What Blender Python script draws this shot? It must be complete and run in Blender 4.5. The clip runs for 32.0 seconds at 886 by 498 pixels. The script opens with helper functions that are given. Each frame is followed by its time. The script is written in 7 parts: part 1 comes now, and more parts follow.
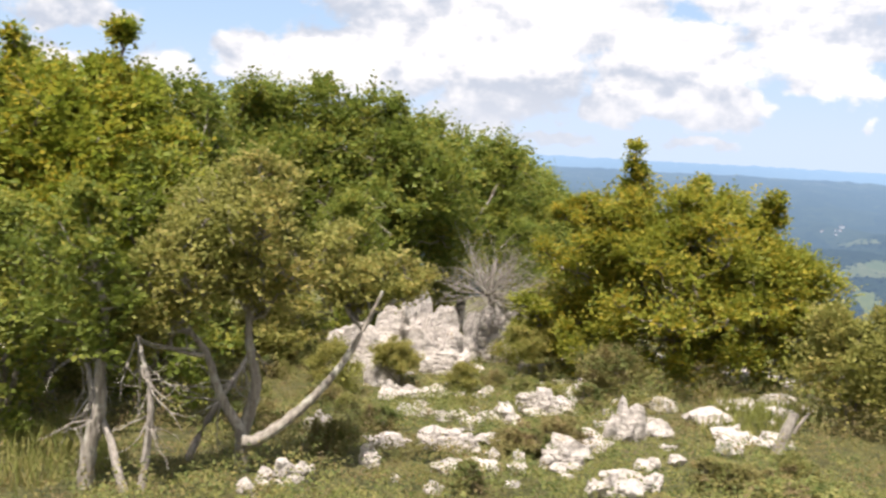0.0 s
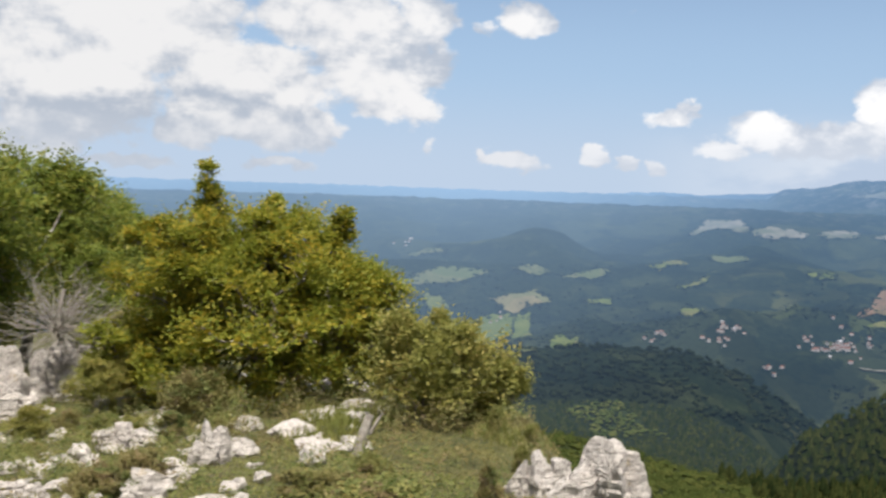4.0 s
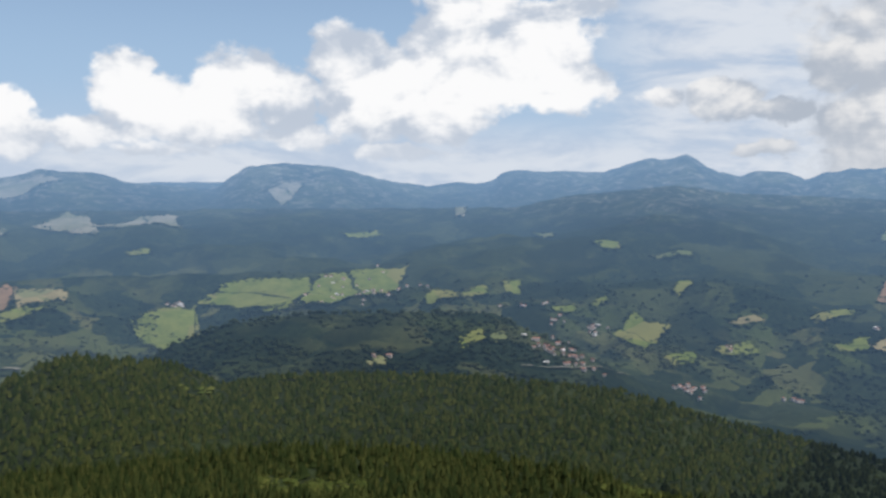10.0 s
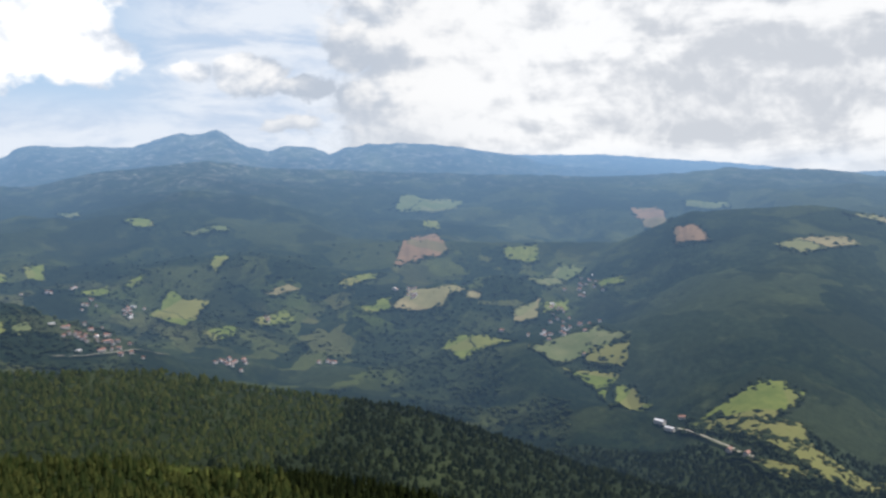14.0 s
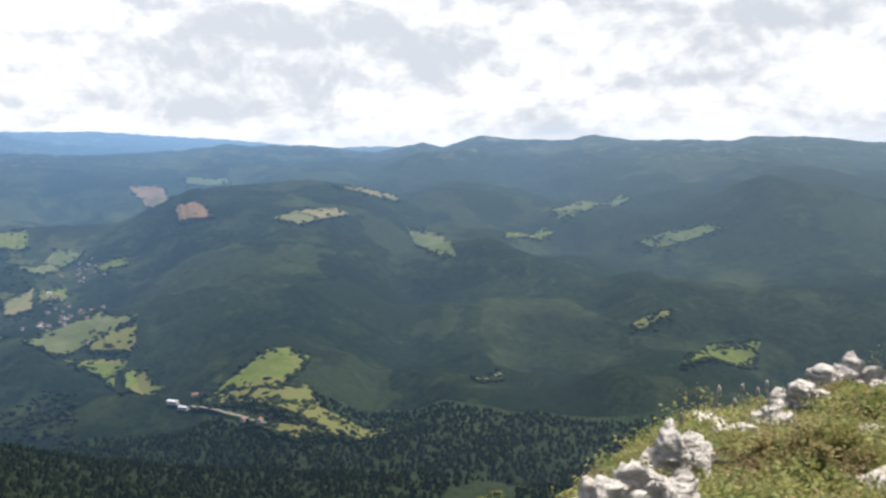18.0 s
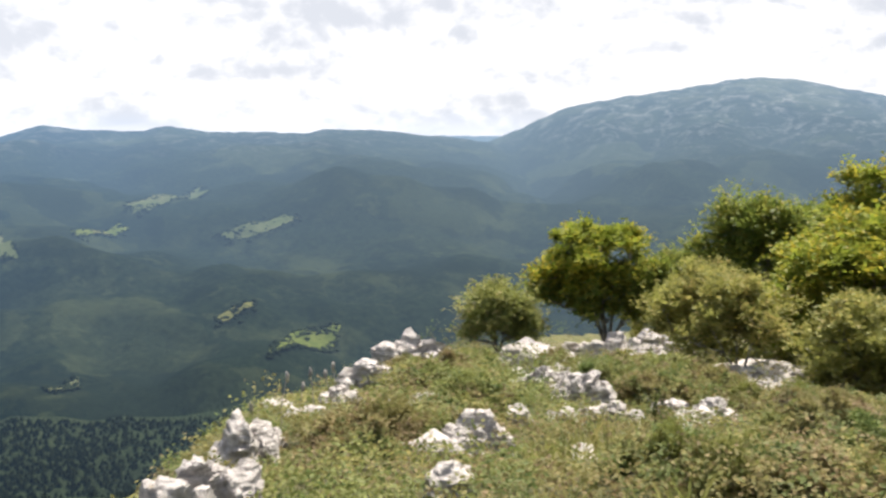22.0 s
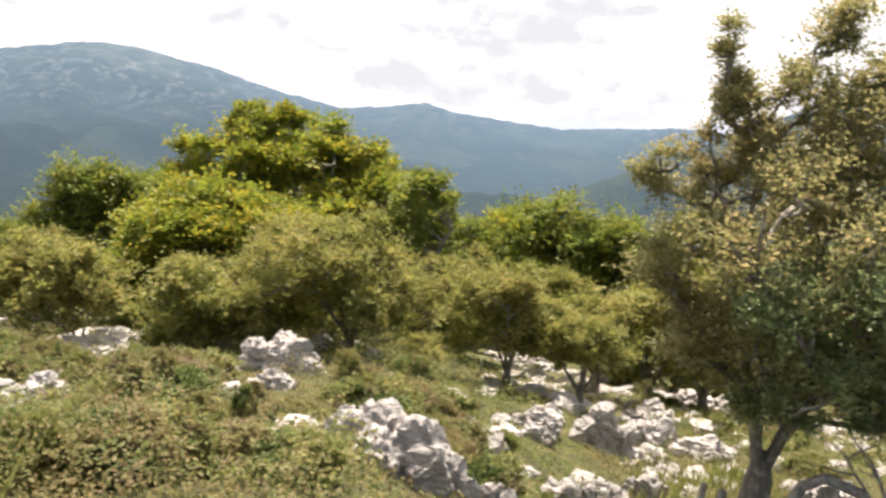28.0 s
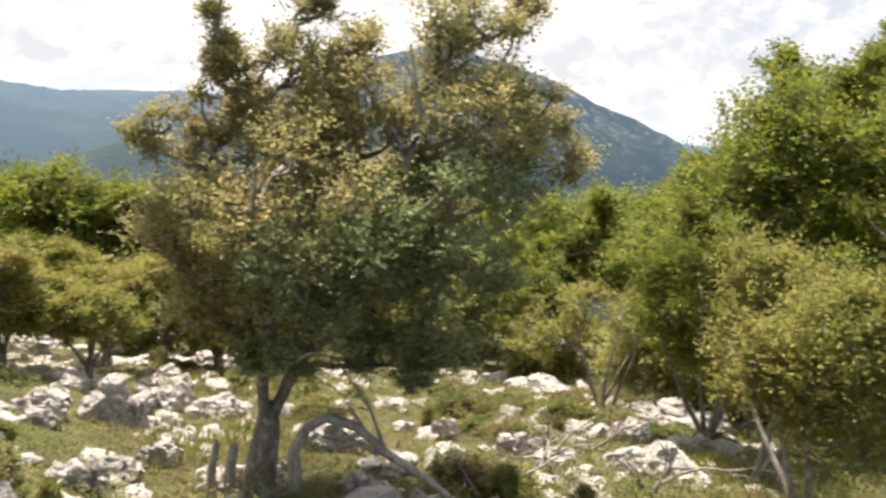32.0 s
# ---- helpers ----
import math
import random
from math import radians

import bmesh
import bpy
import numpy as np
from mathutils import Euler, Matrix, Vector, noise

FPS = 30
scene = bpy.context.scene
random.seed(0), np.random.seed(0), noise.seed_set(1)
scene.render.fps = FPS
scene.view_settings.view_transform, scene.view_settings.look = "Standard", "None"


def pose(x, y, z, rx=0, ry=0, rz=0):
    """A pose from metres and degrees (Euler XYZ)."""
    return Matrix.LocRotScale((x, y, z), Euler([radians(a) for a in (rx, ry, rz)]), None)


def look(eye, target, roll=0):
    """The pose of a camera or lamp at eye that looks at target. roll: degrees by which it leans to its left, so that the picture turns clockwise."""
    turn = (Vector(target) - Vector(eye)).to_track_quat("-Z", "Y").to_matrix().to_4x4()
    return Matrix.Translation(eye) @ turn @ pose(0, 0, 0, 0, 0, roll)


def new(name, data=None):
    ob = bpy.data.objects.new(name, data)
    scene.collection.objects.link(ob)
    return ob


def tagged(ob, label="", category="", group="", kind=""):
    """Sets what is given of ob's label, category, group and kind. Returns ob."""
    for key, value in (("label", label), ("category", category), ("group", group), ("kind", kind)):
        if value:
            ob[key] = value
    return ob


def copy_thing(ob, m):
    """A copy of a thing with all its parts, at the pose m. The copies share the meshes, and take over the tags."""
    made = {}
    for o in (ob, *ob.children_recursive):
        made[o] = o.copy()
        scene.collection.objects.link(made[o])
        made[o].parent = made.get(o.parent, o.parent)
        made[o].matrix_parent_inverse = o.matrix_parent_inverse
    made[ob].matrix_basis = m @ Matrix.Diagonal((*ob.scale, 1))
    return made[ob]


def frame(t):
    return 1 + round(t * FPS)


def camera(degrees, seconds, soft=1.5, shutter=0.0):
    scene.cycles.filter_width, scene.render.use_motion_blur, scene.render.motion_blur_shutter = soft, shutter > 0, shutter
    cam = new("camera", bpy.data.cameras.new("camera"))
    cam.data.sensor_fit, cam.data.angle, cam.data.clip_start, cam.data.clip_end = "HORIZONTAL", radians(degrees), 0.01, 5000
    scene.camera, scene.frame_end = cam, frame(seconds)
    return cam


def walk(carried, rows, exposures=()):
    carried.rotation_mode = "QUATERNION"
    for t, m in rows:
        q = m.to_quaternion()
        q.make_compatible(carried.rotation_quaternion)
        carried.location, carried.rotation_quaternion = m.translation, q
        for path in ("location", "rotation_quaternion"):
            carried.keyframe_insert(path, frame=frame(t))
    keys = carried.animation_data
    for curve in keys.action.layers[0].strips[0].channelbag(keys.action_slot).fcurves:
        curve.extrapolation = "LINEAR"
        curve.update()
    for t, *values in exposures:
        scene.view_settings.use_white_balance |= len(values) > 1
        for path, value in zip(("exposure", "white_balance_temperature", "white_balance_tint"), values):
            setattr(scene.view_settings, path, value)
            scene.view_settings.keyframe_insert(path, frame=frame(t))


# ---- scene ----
# The camera is held at arm's length by someone who turns on the spot on a limestone summit.
EYE = 1.6
ARM = 0.33
cam = camera(50.83, 32.0, soft=2.6, shutter=0.4)
ROWS = [  # seconds, bearing clockwise from +y, pitch, roll
    (0, -0.14, -6.68, 2.93), (0.5, 3.06, -6.71, 3.02), (1, 6.22, -6.57, 3.17), (1.5, 8.95, -6.21, 2.55), (2, 11.81, -5.92, 2.87),
    (2.5, 14.68, -5.55, 2.88), (4.5, 29.25, -3.93, 1.38), (5, 33.95, -3.75, 0.93), (5.5, 38.68, -4.17, 1.29), (6, 43.16, -3.55, 0.97),
    (6.5, 48.27, -3.41, 1.69), (7, 53.13, -3.46, 1.58), (7.5, 57.79, -3.93, 1.23), (8, 62.31, -4.09, 0.71), (8.5, 66.28, -4.13, 0.42),
    (9, 70.23, -3.91, 0.31), (9.5, 73.42, -3.78, 0.06), (10, 77.20, -3.76, -0.22), (10.5, 80.64, -3.73, -0.60), (11, 84.55, -3.61, -1.48),
    (11.5, 88.68, -2.95, -0.26), (12, 93.69, -4.58, -0.15), (12.5, 95.63, -4.94, -0.90), (13, 98.98, -5.06, -1.24), (13.5, 102.10, -5.27, -1.80),
    (14, 105.26, -5.51, -0.78), (14.5, 109.60, -6.00, -1.33), (16.5, 124.73, -6.80, -0.05), (17, 128.11, -7.51, -1.26), (17.5, 131.84, -7.40, -1.04),
    (18, 135.21, -7.31, -0.78), (18.5, 138.53, -7.44, -0.43), (19, 141.91, -7.70, -0.19), (19.5, 144.99, -7.47, -0.42), (20, 148.35, -7.22, -0.50),
    (20.5, 151.62, -7.42, -0.49), (21, 154.10, -8.33, -0.73), (21.5, 157.37, -7.96, 0.08), (22, 160.75, -7.94, 0.12), (22.5, 163.90, -7.52, 0.53),
    (23, 166.36, -7.45, 1.03), (23.5, 168.67, -7.50, 1.21), (24, 171.06, -7.52, 1.79), (24.5, 174.21, -7.75, 1.58), (26.5, 188.57, -7.54, 2.64),
    (27, 192.65, -7.92, 3.27), (27.5, 196.75, -8.17, 3.78), (28, 199.66, -8.63, 3.70), (28.5, 203.97, -8.47, 4.19), (29, 208.04, -8.53, 4.72),
    (29.5, 211.59, -8.69, 4.97), (30, 214.60, -8.52, 5.11), (30.5, 217.84, -8.48, 5.55), (31, 221.21, -8.53, 5.41), (31.5, 224.73, -8.75, 4.87),
    (32, 229.09, -8.68, 4.83)]


def held(yaw, pitch, roll):
    y, p = radians(yaw), radians(pitch)
    eye = Vector((ARM * math.sin(y), ARM * math.cos(y), EYE))
    return look(eye, eye + Vector((math.sin(y) * math.cos(p), math.cos(y) * math.cos(p), math.sin(p))), roll)


walk(cam, [(t, held(a, b, c)) for t, a, b, c in ROWS], exposures=[(0, 1.04, 6600, 14), (1, 0.94, 6550, 13), (2.5, 0.80, 6500, 12), (5, 0.58, 6400, 10), (12, 0.54, 6400, 10), (13, 0.74, 6400, 10), (14.5, 0.78, 6400, 10), (18, 0.98, 6350, 10), (24, 1.20, 6550, 13), (28, 1.30, 6800, 14), (32, 1.3, 6850, 13)])

# ---- sky, clouds and sun ----
SUN_AZ, SUN_EL = 196.0, 67.0


def bearing(az, el=0.0):
    a, e = radians(az), radians(el)
    return Vector((math.sin(a) * math.cos(e), math.cos(a) * math.cos(e), math.sin(e)))


class Nodes:
    """Short names for building a node tree."""

    def __init__(self, tree):
        self.tree = tree
        tree.nodes.clear()

    def add(self, kind, inputs=None, **settings):
        n = self.tree.nodes.new(kind)
        for k, v in settings.items():
            setattr(n, k, v)
        for k, v in (inputs or {}).items():
            if isinstance(v, bpy.types.NodeSocket):
                self.tree.links.new(v, n.inputs[k])
            else:
                n.inputs[k].default_value = v
        return n

    def math(self, op, a, b=0.0, clamp=False):
        return self.add("ShaderNodeMath", {0: a, 1: b}, operation=op, use_clamp=clamp).outputs[0]

    def span(self, v, lo, hi, a=0.0, b=1.0, smooth=True):
        return self.add("ShaderNodeMapRange", {0: v, 1: lo, 2: hi, 3: a, 4: b}, interpolation_type="SMOOTHSTEP" if smooth else "LINEAR").outputs[0]

    def mix(self, f, a, b):
        return self.add("ShaderNodeMix", {0: f, 6: a, 7: b}, data_type="RGBA").outputs[2]

    def noise(self, vec, scale, detail=4.0, rough=0.55, distortion=0.0):
        return self.add("ShaderNodeTexNoise", {"Vector": vec, "Scale": scale, "Detail": detail, "Roughness": rough, "Distortion": distortion}).outputs[0]


# cumulus heads of the sky: bearing, height, half width and half height in degrees, thickness
CUMULUS = [
    [(-23.4, 3.3, 1.7, 1.2, 1), (-16.8, 2.7, 2.0, 1.5, 1), (-22.0, 6.1, 3.0, 1.3, .9), (-12.3, 4.3, 2.0, 1.7, 1), (-8.7, 4.2, 3.7, 2.0, 1), (-3.6, 4.8, 4.4, 2.4, 1), (-3.0, 8.4, 4.7, 2.4, 1), (3.2, 4.5, 5.1, 3.0, 1), (6.5, 8.3, 6.4, 3.0, 1), (9.8, 2.5, 2.4, 1.2, 1), (13.2, 5.2, 5.4, 2.4, 1), (15.5, 2.9, 3.0, 1.7, 1)],
    [(20.8, 6.9, 4.0, 2.6, 1), (21.5, 4.3, 2.6, 1.2, 1), (6.2, 0.4, 3.4, 0.5, .8), (0.7, 1.2, 3.0, 1.3, .9), (14.9, 0.5, 2.2, 0.4, .75), (17.7, 9.2, 4.4, 2.0, 1), (11.5, 2.6, 3.4, 1.0, .9), (17.5, 2.6, 1.8, 0.6, .7), (29.6, 9.6, 1.7, 1.0, .9), (27.0, 9.0, .9, .5, .6), (23.6, 9.9, 2.0, 1.6, .8)],
    [(38.2, 3.9, 1.5, 0.7, .85), (39.2, 4.5, .6, .5, .8), (29.1, 1.2, 2.0, 0.5, .8), (27.2, 1.5, .6, .5, .8), (33.9, 1.6, 0.8, 0.7, .95), (35.8, 1.2, 0.8, 0.4, .8), (37.5, 1.2, 0.7, 0.4, .7), (24.0, 1.8, .6, .5, .5), (43.9, 3.2, 2.0, 1.0, .9), (46.6, 2.4, 2.7, 0.9, .9), (50.2, 4.7, 1.7, 1.7, 1.1), (52.4, 4.2, 1.3, 1.6, 1.1)],
    [(52.5, 3.2, 2.4, 1.3, 1), (48.3, 3.0, 2.7, 1.2, .95), (41.6, 2.3, 1.5, 0.6, .75), (58.6, 6.5, 1.7, 1.5, 1.15), (59.6, 4.8, 2.7, 1.9, 1.1), (65.0, 6.0, 2.5, 2.0, 1.15), (62.4, 4.2, 4.0, 1.7, 1.05), (67.9, 5.1, 2.0, 1.9, 1.1), (71.5, 7.6, 2.3, 2.1, 1.15), (73.2, 5.7, 3.7, 2.7, 1.1), (77.8, 8.2, 3.0, 2.7, 1.15), (79.5, 11.0, 2.6, 1.8, 1.1)],
    [(76.3, 4.4, 4.0, 1.5, .95), (56.2, 3.2, 2.0, 1.0, .9), (68.7, 3.0, 2.4, 0.7, .8), (74.0, 2.2, 2.4, 0.5, .75), (83.0, 8.3, 3.2, 2.7, 1.15), (80.0, 6.2, 5.0, 1.6, 1.1), (85.0, 6.0, 2.4, 1.4, 1.1), (93.9, 5.1, 2.2, 1.1, 1.05), (96.5, 4.3, 2.7, 0.7, .9), (100.4, 3.8, 1.6, 1.1, 1), (90.1, 5.5, 1.3, 0.7, .8), (85.5, 10.8, 2.0, 0.9, .8)],
    [(100.4, 6.7, 2.4, 1.7, .9), (106.3, 6.7, 3.0, 1.7, .95), (107.5, 3.1, 2.4, 1.3, .9), (96.2, 2.2, 2.2, 0.5, .8), (101.3, 2.0, 2.4, 0.5, .8), (68.4, 2.6, 2.0, 0.4, .7), (75.0, 1.9, 2.7, 0.4, .65), (60.5, 2.4, 3.0, 0.5, .7), (252, 6, 7, 4, .9)]]


def make_world():
    w = bpy.data.worlds.new("sky")
    w.use_nodes = True
    scene.world = w
    n = Nodes(w.node_tree)
    sky = n.add("ShaderNodeTexSky", sky_type="NISHITA", sun_disc=False, sun_elevation=radians(SUN_EL), sun_rotation=radians(SUN_AZ), altitude=900.0, air_density=1.0, dust_density=1.6, ozone_density=1.0)
    d = n.add("ShaderNodeTexCoord").outputs["Generated"]
    x, y, z = n.add("ShaderNodeSeparateXYZ", {0: d}).outputs[:3]
    az = n.math("MULTIPLY", n.math("ARCTAN2", x, y), 180 / math.pi)
    az = n.math("ADD", az, n.math("MULTIPLY", n.math("LESS_THAN", az, -100.0), 360.0))
    el = n.math("MULTIPLY", n.math("ARCSINE", z), 180 / math.pi)
    tall = n.add("ShaderNodeVectorMath", {0: d, 1: (1, 1, 1.25)}, operation="MULTIPLY").outputs[0]
    wobble = n.add("ShaderNodeTexNoise", {"Vector": tall, "Scale": 30.0, "Detail": 4.0, "Roughness": 0.55}).outputs[1]
    place = n.add("ShaderNodeCombineXYZ", {0: az, 1: el}).outputs[0]
    place = n.add("ShaderNodeVectorMath", {0: wobble, 1: (2.6, 1.8, 0), 2: place}, operation="MULTIPLY_ADD").outputs[0]
    place = n.add("ShaderNodeVectorMath", {0: place, 1: (1.3, 0.9, 0)}, operation="SUBTRACT").outputs[0]
    cover = None
    for group in CUMULUS:
        for a, e, hw, hh, w8 in group:
            off = n.add("ShaderNodeVectorMath", {0: place, 1: (1 / hw, 1 / hh, 0), 2: (-a / hw, -e / hh, 0)}, operation="MULTIPLY_ADD").outputs[0]
            b = n.span(n.add("ShaderNodeVectorMath", {0: off}, operation="LENGTH").outputs[1], 1.6, 0.40, 0.0, w8)
            cover = b if cover is None else n.math("MAXIMUM", cover, b)
    # a closed layer of cloud over the far side of the valley and the mountains
    side = n.add("ShaderNodeVectorMath", {0: d, 1: tuple(bearing(174))}, operation="DOT_PRODUCT").outputs[1]
    layer = n.span(side, 0.16, 0.46, 0.0, 1.7)
    cover = n.math("MAXIMUM", cover, layer)
    cover = n.math("MAXIMUM", cover, n.span(z, 0.30, 0.62, 0.0, 0.62))
    billow = n.noise(tall, 26.0, 8.0, 0.58, 0.2)
    dens = n.math("ADD", cover, n.math("MULTIPLY", n.math("SUBTRACT", billow, 0.5), 1.5))
    mask = n.span(dens, 0.26, 0.66)
    # sunlit tops and grey undersides; long grey bands in the closed layer
    lifted = n.add("ShaderNodeVectorMath", {0: tall, 1: (bearing(SUN_AZ).x * 0.004, bearing(SUN_AZ).y * 0.004, 0.020)}, operation="ADD").outputs[0]
    relief = n.math("MULTIPLY", n.math("SUBTRACT", n.noise(tall, 15.0, 6.0, 0.55, 0.2), n.noise(lifted, 15.0, 6.0, 0.55, 0.2)), 4.6)
    flat = n.add("ShaderNodeVectorMath", {0: d, 1: (1, 1, 3.2)}, operation="MULTIPLY").outputs[0]
    bands = n.noise(flat, 4.0, 7.0, 0.58, 0.5)
    shade = n.math("ADD", n.math("ADD", relief, 0.66), n.math("MULTIPLY", n.math("SUBTRACT", n.span(bands, 0.38, 0.60), 0.55), 1.05))
    heads = n.math("ADD", n.math("MULTIPLY", shade, 0.75), n.span(dens, 0.5, 1.25, -0.15, 0.42))
    cumulus = n.mix(n.span(heads, -0.15, 1.10), (0.58, 0.645, 0.745, 1), (1.08, 1.07, 1.06, 1))
    cumulus = n.mix(n.span(el, 4.2, 1.2, 0.0, 0.55), cumulus, (0.74, 0.79, 0.87, 1))
    broad = n.math("ADD", n.math("MULTIPLY", relief, 0.8), n.span(bands, 0.34, 0.66, -0.10, 1.10))
    closed = n.mix(n.span(broad, -0.25, 0.95), (0.66, 0.69, 0.74, 1), (1.02, 1.02, 1.02, 1))
    cumulus = n.add("ShaderNodeVectorMath", {0: cumulus, 3: n.math("MULTIPLY", n.span(az, 8.0, 50.0, 0.84, 1.0), n.span(az, 84.0, 98.0, 1.0, 0.84))}, operation="SCALE").outputs[0]
    closed = n.add("ShaderNodeVectorMath", {0: closed, 3: n.span(az, 110.0, 180.0, 0.92, 0.84)}, operation="SCALE").outputs[0]
    cloud = n.mix(n.span(side, 0.18, 0.50), cumulus, closed)
    skyc = n.add("ShaderNodeVectorMath", {0: sky.outputs[0], 3: 0.125}, operation="SCALE").outputs[0]
    pale = n.mix(n.span(z, 0.34, 0.0, 0.0, 0.95), skyc, (0.42, 0.59, 0.82, 1))
    pale = n.mix(n.span(z, 0.12, 0.0, 0.0, 0.7), pale, (0.60, 0.70, 0.83, 1))
    # thin veil of vapour under and beside the cumulus
    thin = n.noise(flat, 9.0, 5.0, 0.6, 0.3)
    low = n.math("MULTIPLY", n.span(az, 34.0, 52.0), n.span(el, 4.6, 1.8, 0.0, 0.85))
    beside = n.math("MULTIPLY", n.span(az, 83.0, 92.0, 0.0, 0.95), n.span(thin, 0.30, 0.50, 0.7, 1.0))
    pale = n.mix(n.math("MAXIMUM", low, beside), pale, n.mix(n.span(thin, 0.36, 0.62), (0.56, 0.65, 0.79, 1), (0.80, 0.84, 0.90, 1)))
    col = n.mix(n.math("MULTIPLY", mask, n.span(z, -0.03, 0.02, 0.2, 1.0)), pale, cloud)
    bg = n.add("ShaderNodeBackground", {0: col, 1: 0.62})
    n.tree.links.new(bg.outputs[0], n.add("ShaderNodeOutputWorld").inputs[0])


make_world()
lamp = bpy.data.lights.new("sun", "SUN")
lamp.energy, lamp.angle, lamp.color = 5.0, radians(0.6), (1.0, 0.935, 0.84)
sun = new("sun", lamp)
sun.matrix_world = look(bearing(SUN_AZ, SUN_EL) * 50, (0, 0, 0))


# ---- materials ----
def material(name, build):
    m = bpy.data.materials.new(name)
    m.use_nodes = True
    n = Nodes(m.node_tree)
    shader = build(n)
    n.tree.links.new(shader, n.add("ShaderNodeOutputMaterial").inputs[0])
    return m


def haze_glow(n, co, shader):
    """Haze painted into a material as blue emission, thicker with distance from the summit."""
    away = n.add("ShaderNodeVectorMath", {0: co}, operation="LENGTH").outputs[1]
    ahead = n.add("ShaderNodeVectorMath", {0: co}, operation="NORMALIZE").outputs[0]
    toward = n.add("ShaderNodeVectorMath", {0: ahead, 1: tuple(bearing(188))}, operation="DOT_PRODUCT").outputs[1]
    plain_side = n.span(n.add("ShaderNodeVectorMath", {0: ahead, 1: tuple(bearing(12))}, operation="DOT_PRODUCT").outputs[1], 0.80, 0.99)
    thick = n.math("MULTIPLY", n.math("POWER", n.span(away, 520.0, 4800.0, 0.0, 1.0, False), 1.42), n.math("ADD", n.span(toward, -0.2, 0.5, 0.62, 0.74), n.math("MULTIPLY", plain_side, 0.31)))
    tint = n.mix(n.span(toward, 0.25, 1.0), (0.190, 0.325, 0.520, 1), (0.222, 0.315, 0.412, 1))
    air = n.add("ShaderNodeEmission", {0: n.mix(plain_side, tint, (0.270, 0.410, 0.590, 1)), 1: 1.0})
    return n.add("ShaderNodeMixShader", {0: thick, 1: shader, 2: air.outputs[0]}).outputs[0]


def leaf_material(name, a, b, c, through_light=0.35, rough=0.5, far=False, patches=False):
    """Leaves: three tones dealt leaf by leaf, with larger patches, and light passing through."""
    def build(n):
        g = n.add("ShaderNodeNewGeometry")
        rnd = g.outputs["Random Per Island"]
        patch = n.span(n.noise(g.outputs["Position"], 1.1, 3.0), 0.38, 0.62)
        col = n.mix(rnd, a, b)
        col = n.mix(n.math("MULTIPLY", patch, n.span(rnd, 0.2, 1.0)), col, c)
        if patches:  # plants of other kinds among them: dark green ones and dry brown ones
            col = n.mix(n.span(n.noise(g.outputs["Position"], 2.3, 3.0, 0.6), 0.52, 0.60, 0.0, 0.75), col, n.mix(rnd, (0.065, 0.105, 0.030, 1), (0.150, 0.205, 0.055, 1)))
            col = n.mix(n.span(n.noise(g.outputs["Position"], 3.4, 3.0, 0.6), 0.56, 0.64, 0.0, 0.75), col, n.mix(rnd, (0.150, 0.098, 0.060, 1), (0.300, 0.215, 0.130, 1)))
        p = n.add("ShaderNodeBsdfPrincipled", {"Base Color": col, "Roughness": rough, "Specular IOR Level": 0.0 if far else 0.22})
        t = n.add("ShaderNodeBsdfTranslucent", {"Color": col})
        both = n.add("ShaderNodeMixShader", {0: through_light, 1: p.outputs[0], 2: t.outputs[0]}).outputs[0]
        return haze_glow(n, g.outputs["Position"], both) if far else both
    return material(name, build)


def bark_material(name, a, b):
    def build(n):
        co = n.add("ShaderNodeTexCoord").outputs["Object"]
        st = n.add("ShaderNodeVectorMath", {0: co, 1: (1, 1, 0.25)}, operation="MULTIPLY").outputs[0]
        v = n.noise(st, 26.0, 6.0, 0.65)
        lichen = n.span(n.noise(co, 7.0, 4.0), 0.5, 0.68)
        col = n.mix(n.span(v, 0.3, 0.7), a, b)
        col = n.mix(n.math("MULTIPLY", lichen, 0.6), col, (0.42, 0.42, 0.36, 1))
        bump = n.add("ShaderNodeBump", {"Height": v, "Strength": 0.6, "Distance": 0.02})
        return n.add("ShaderNodeBsdfPrincipled", {"Base Color": col, "Roughness": 0.9, "Normal": bump.outputs[0]}).outputs[0]
    return material(name, build)


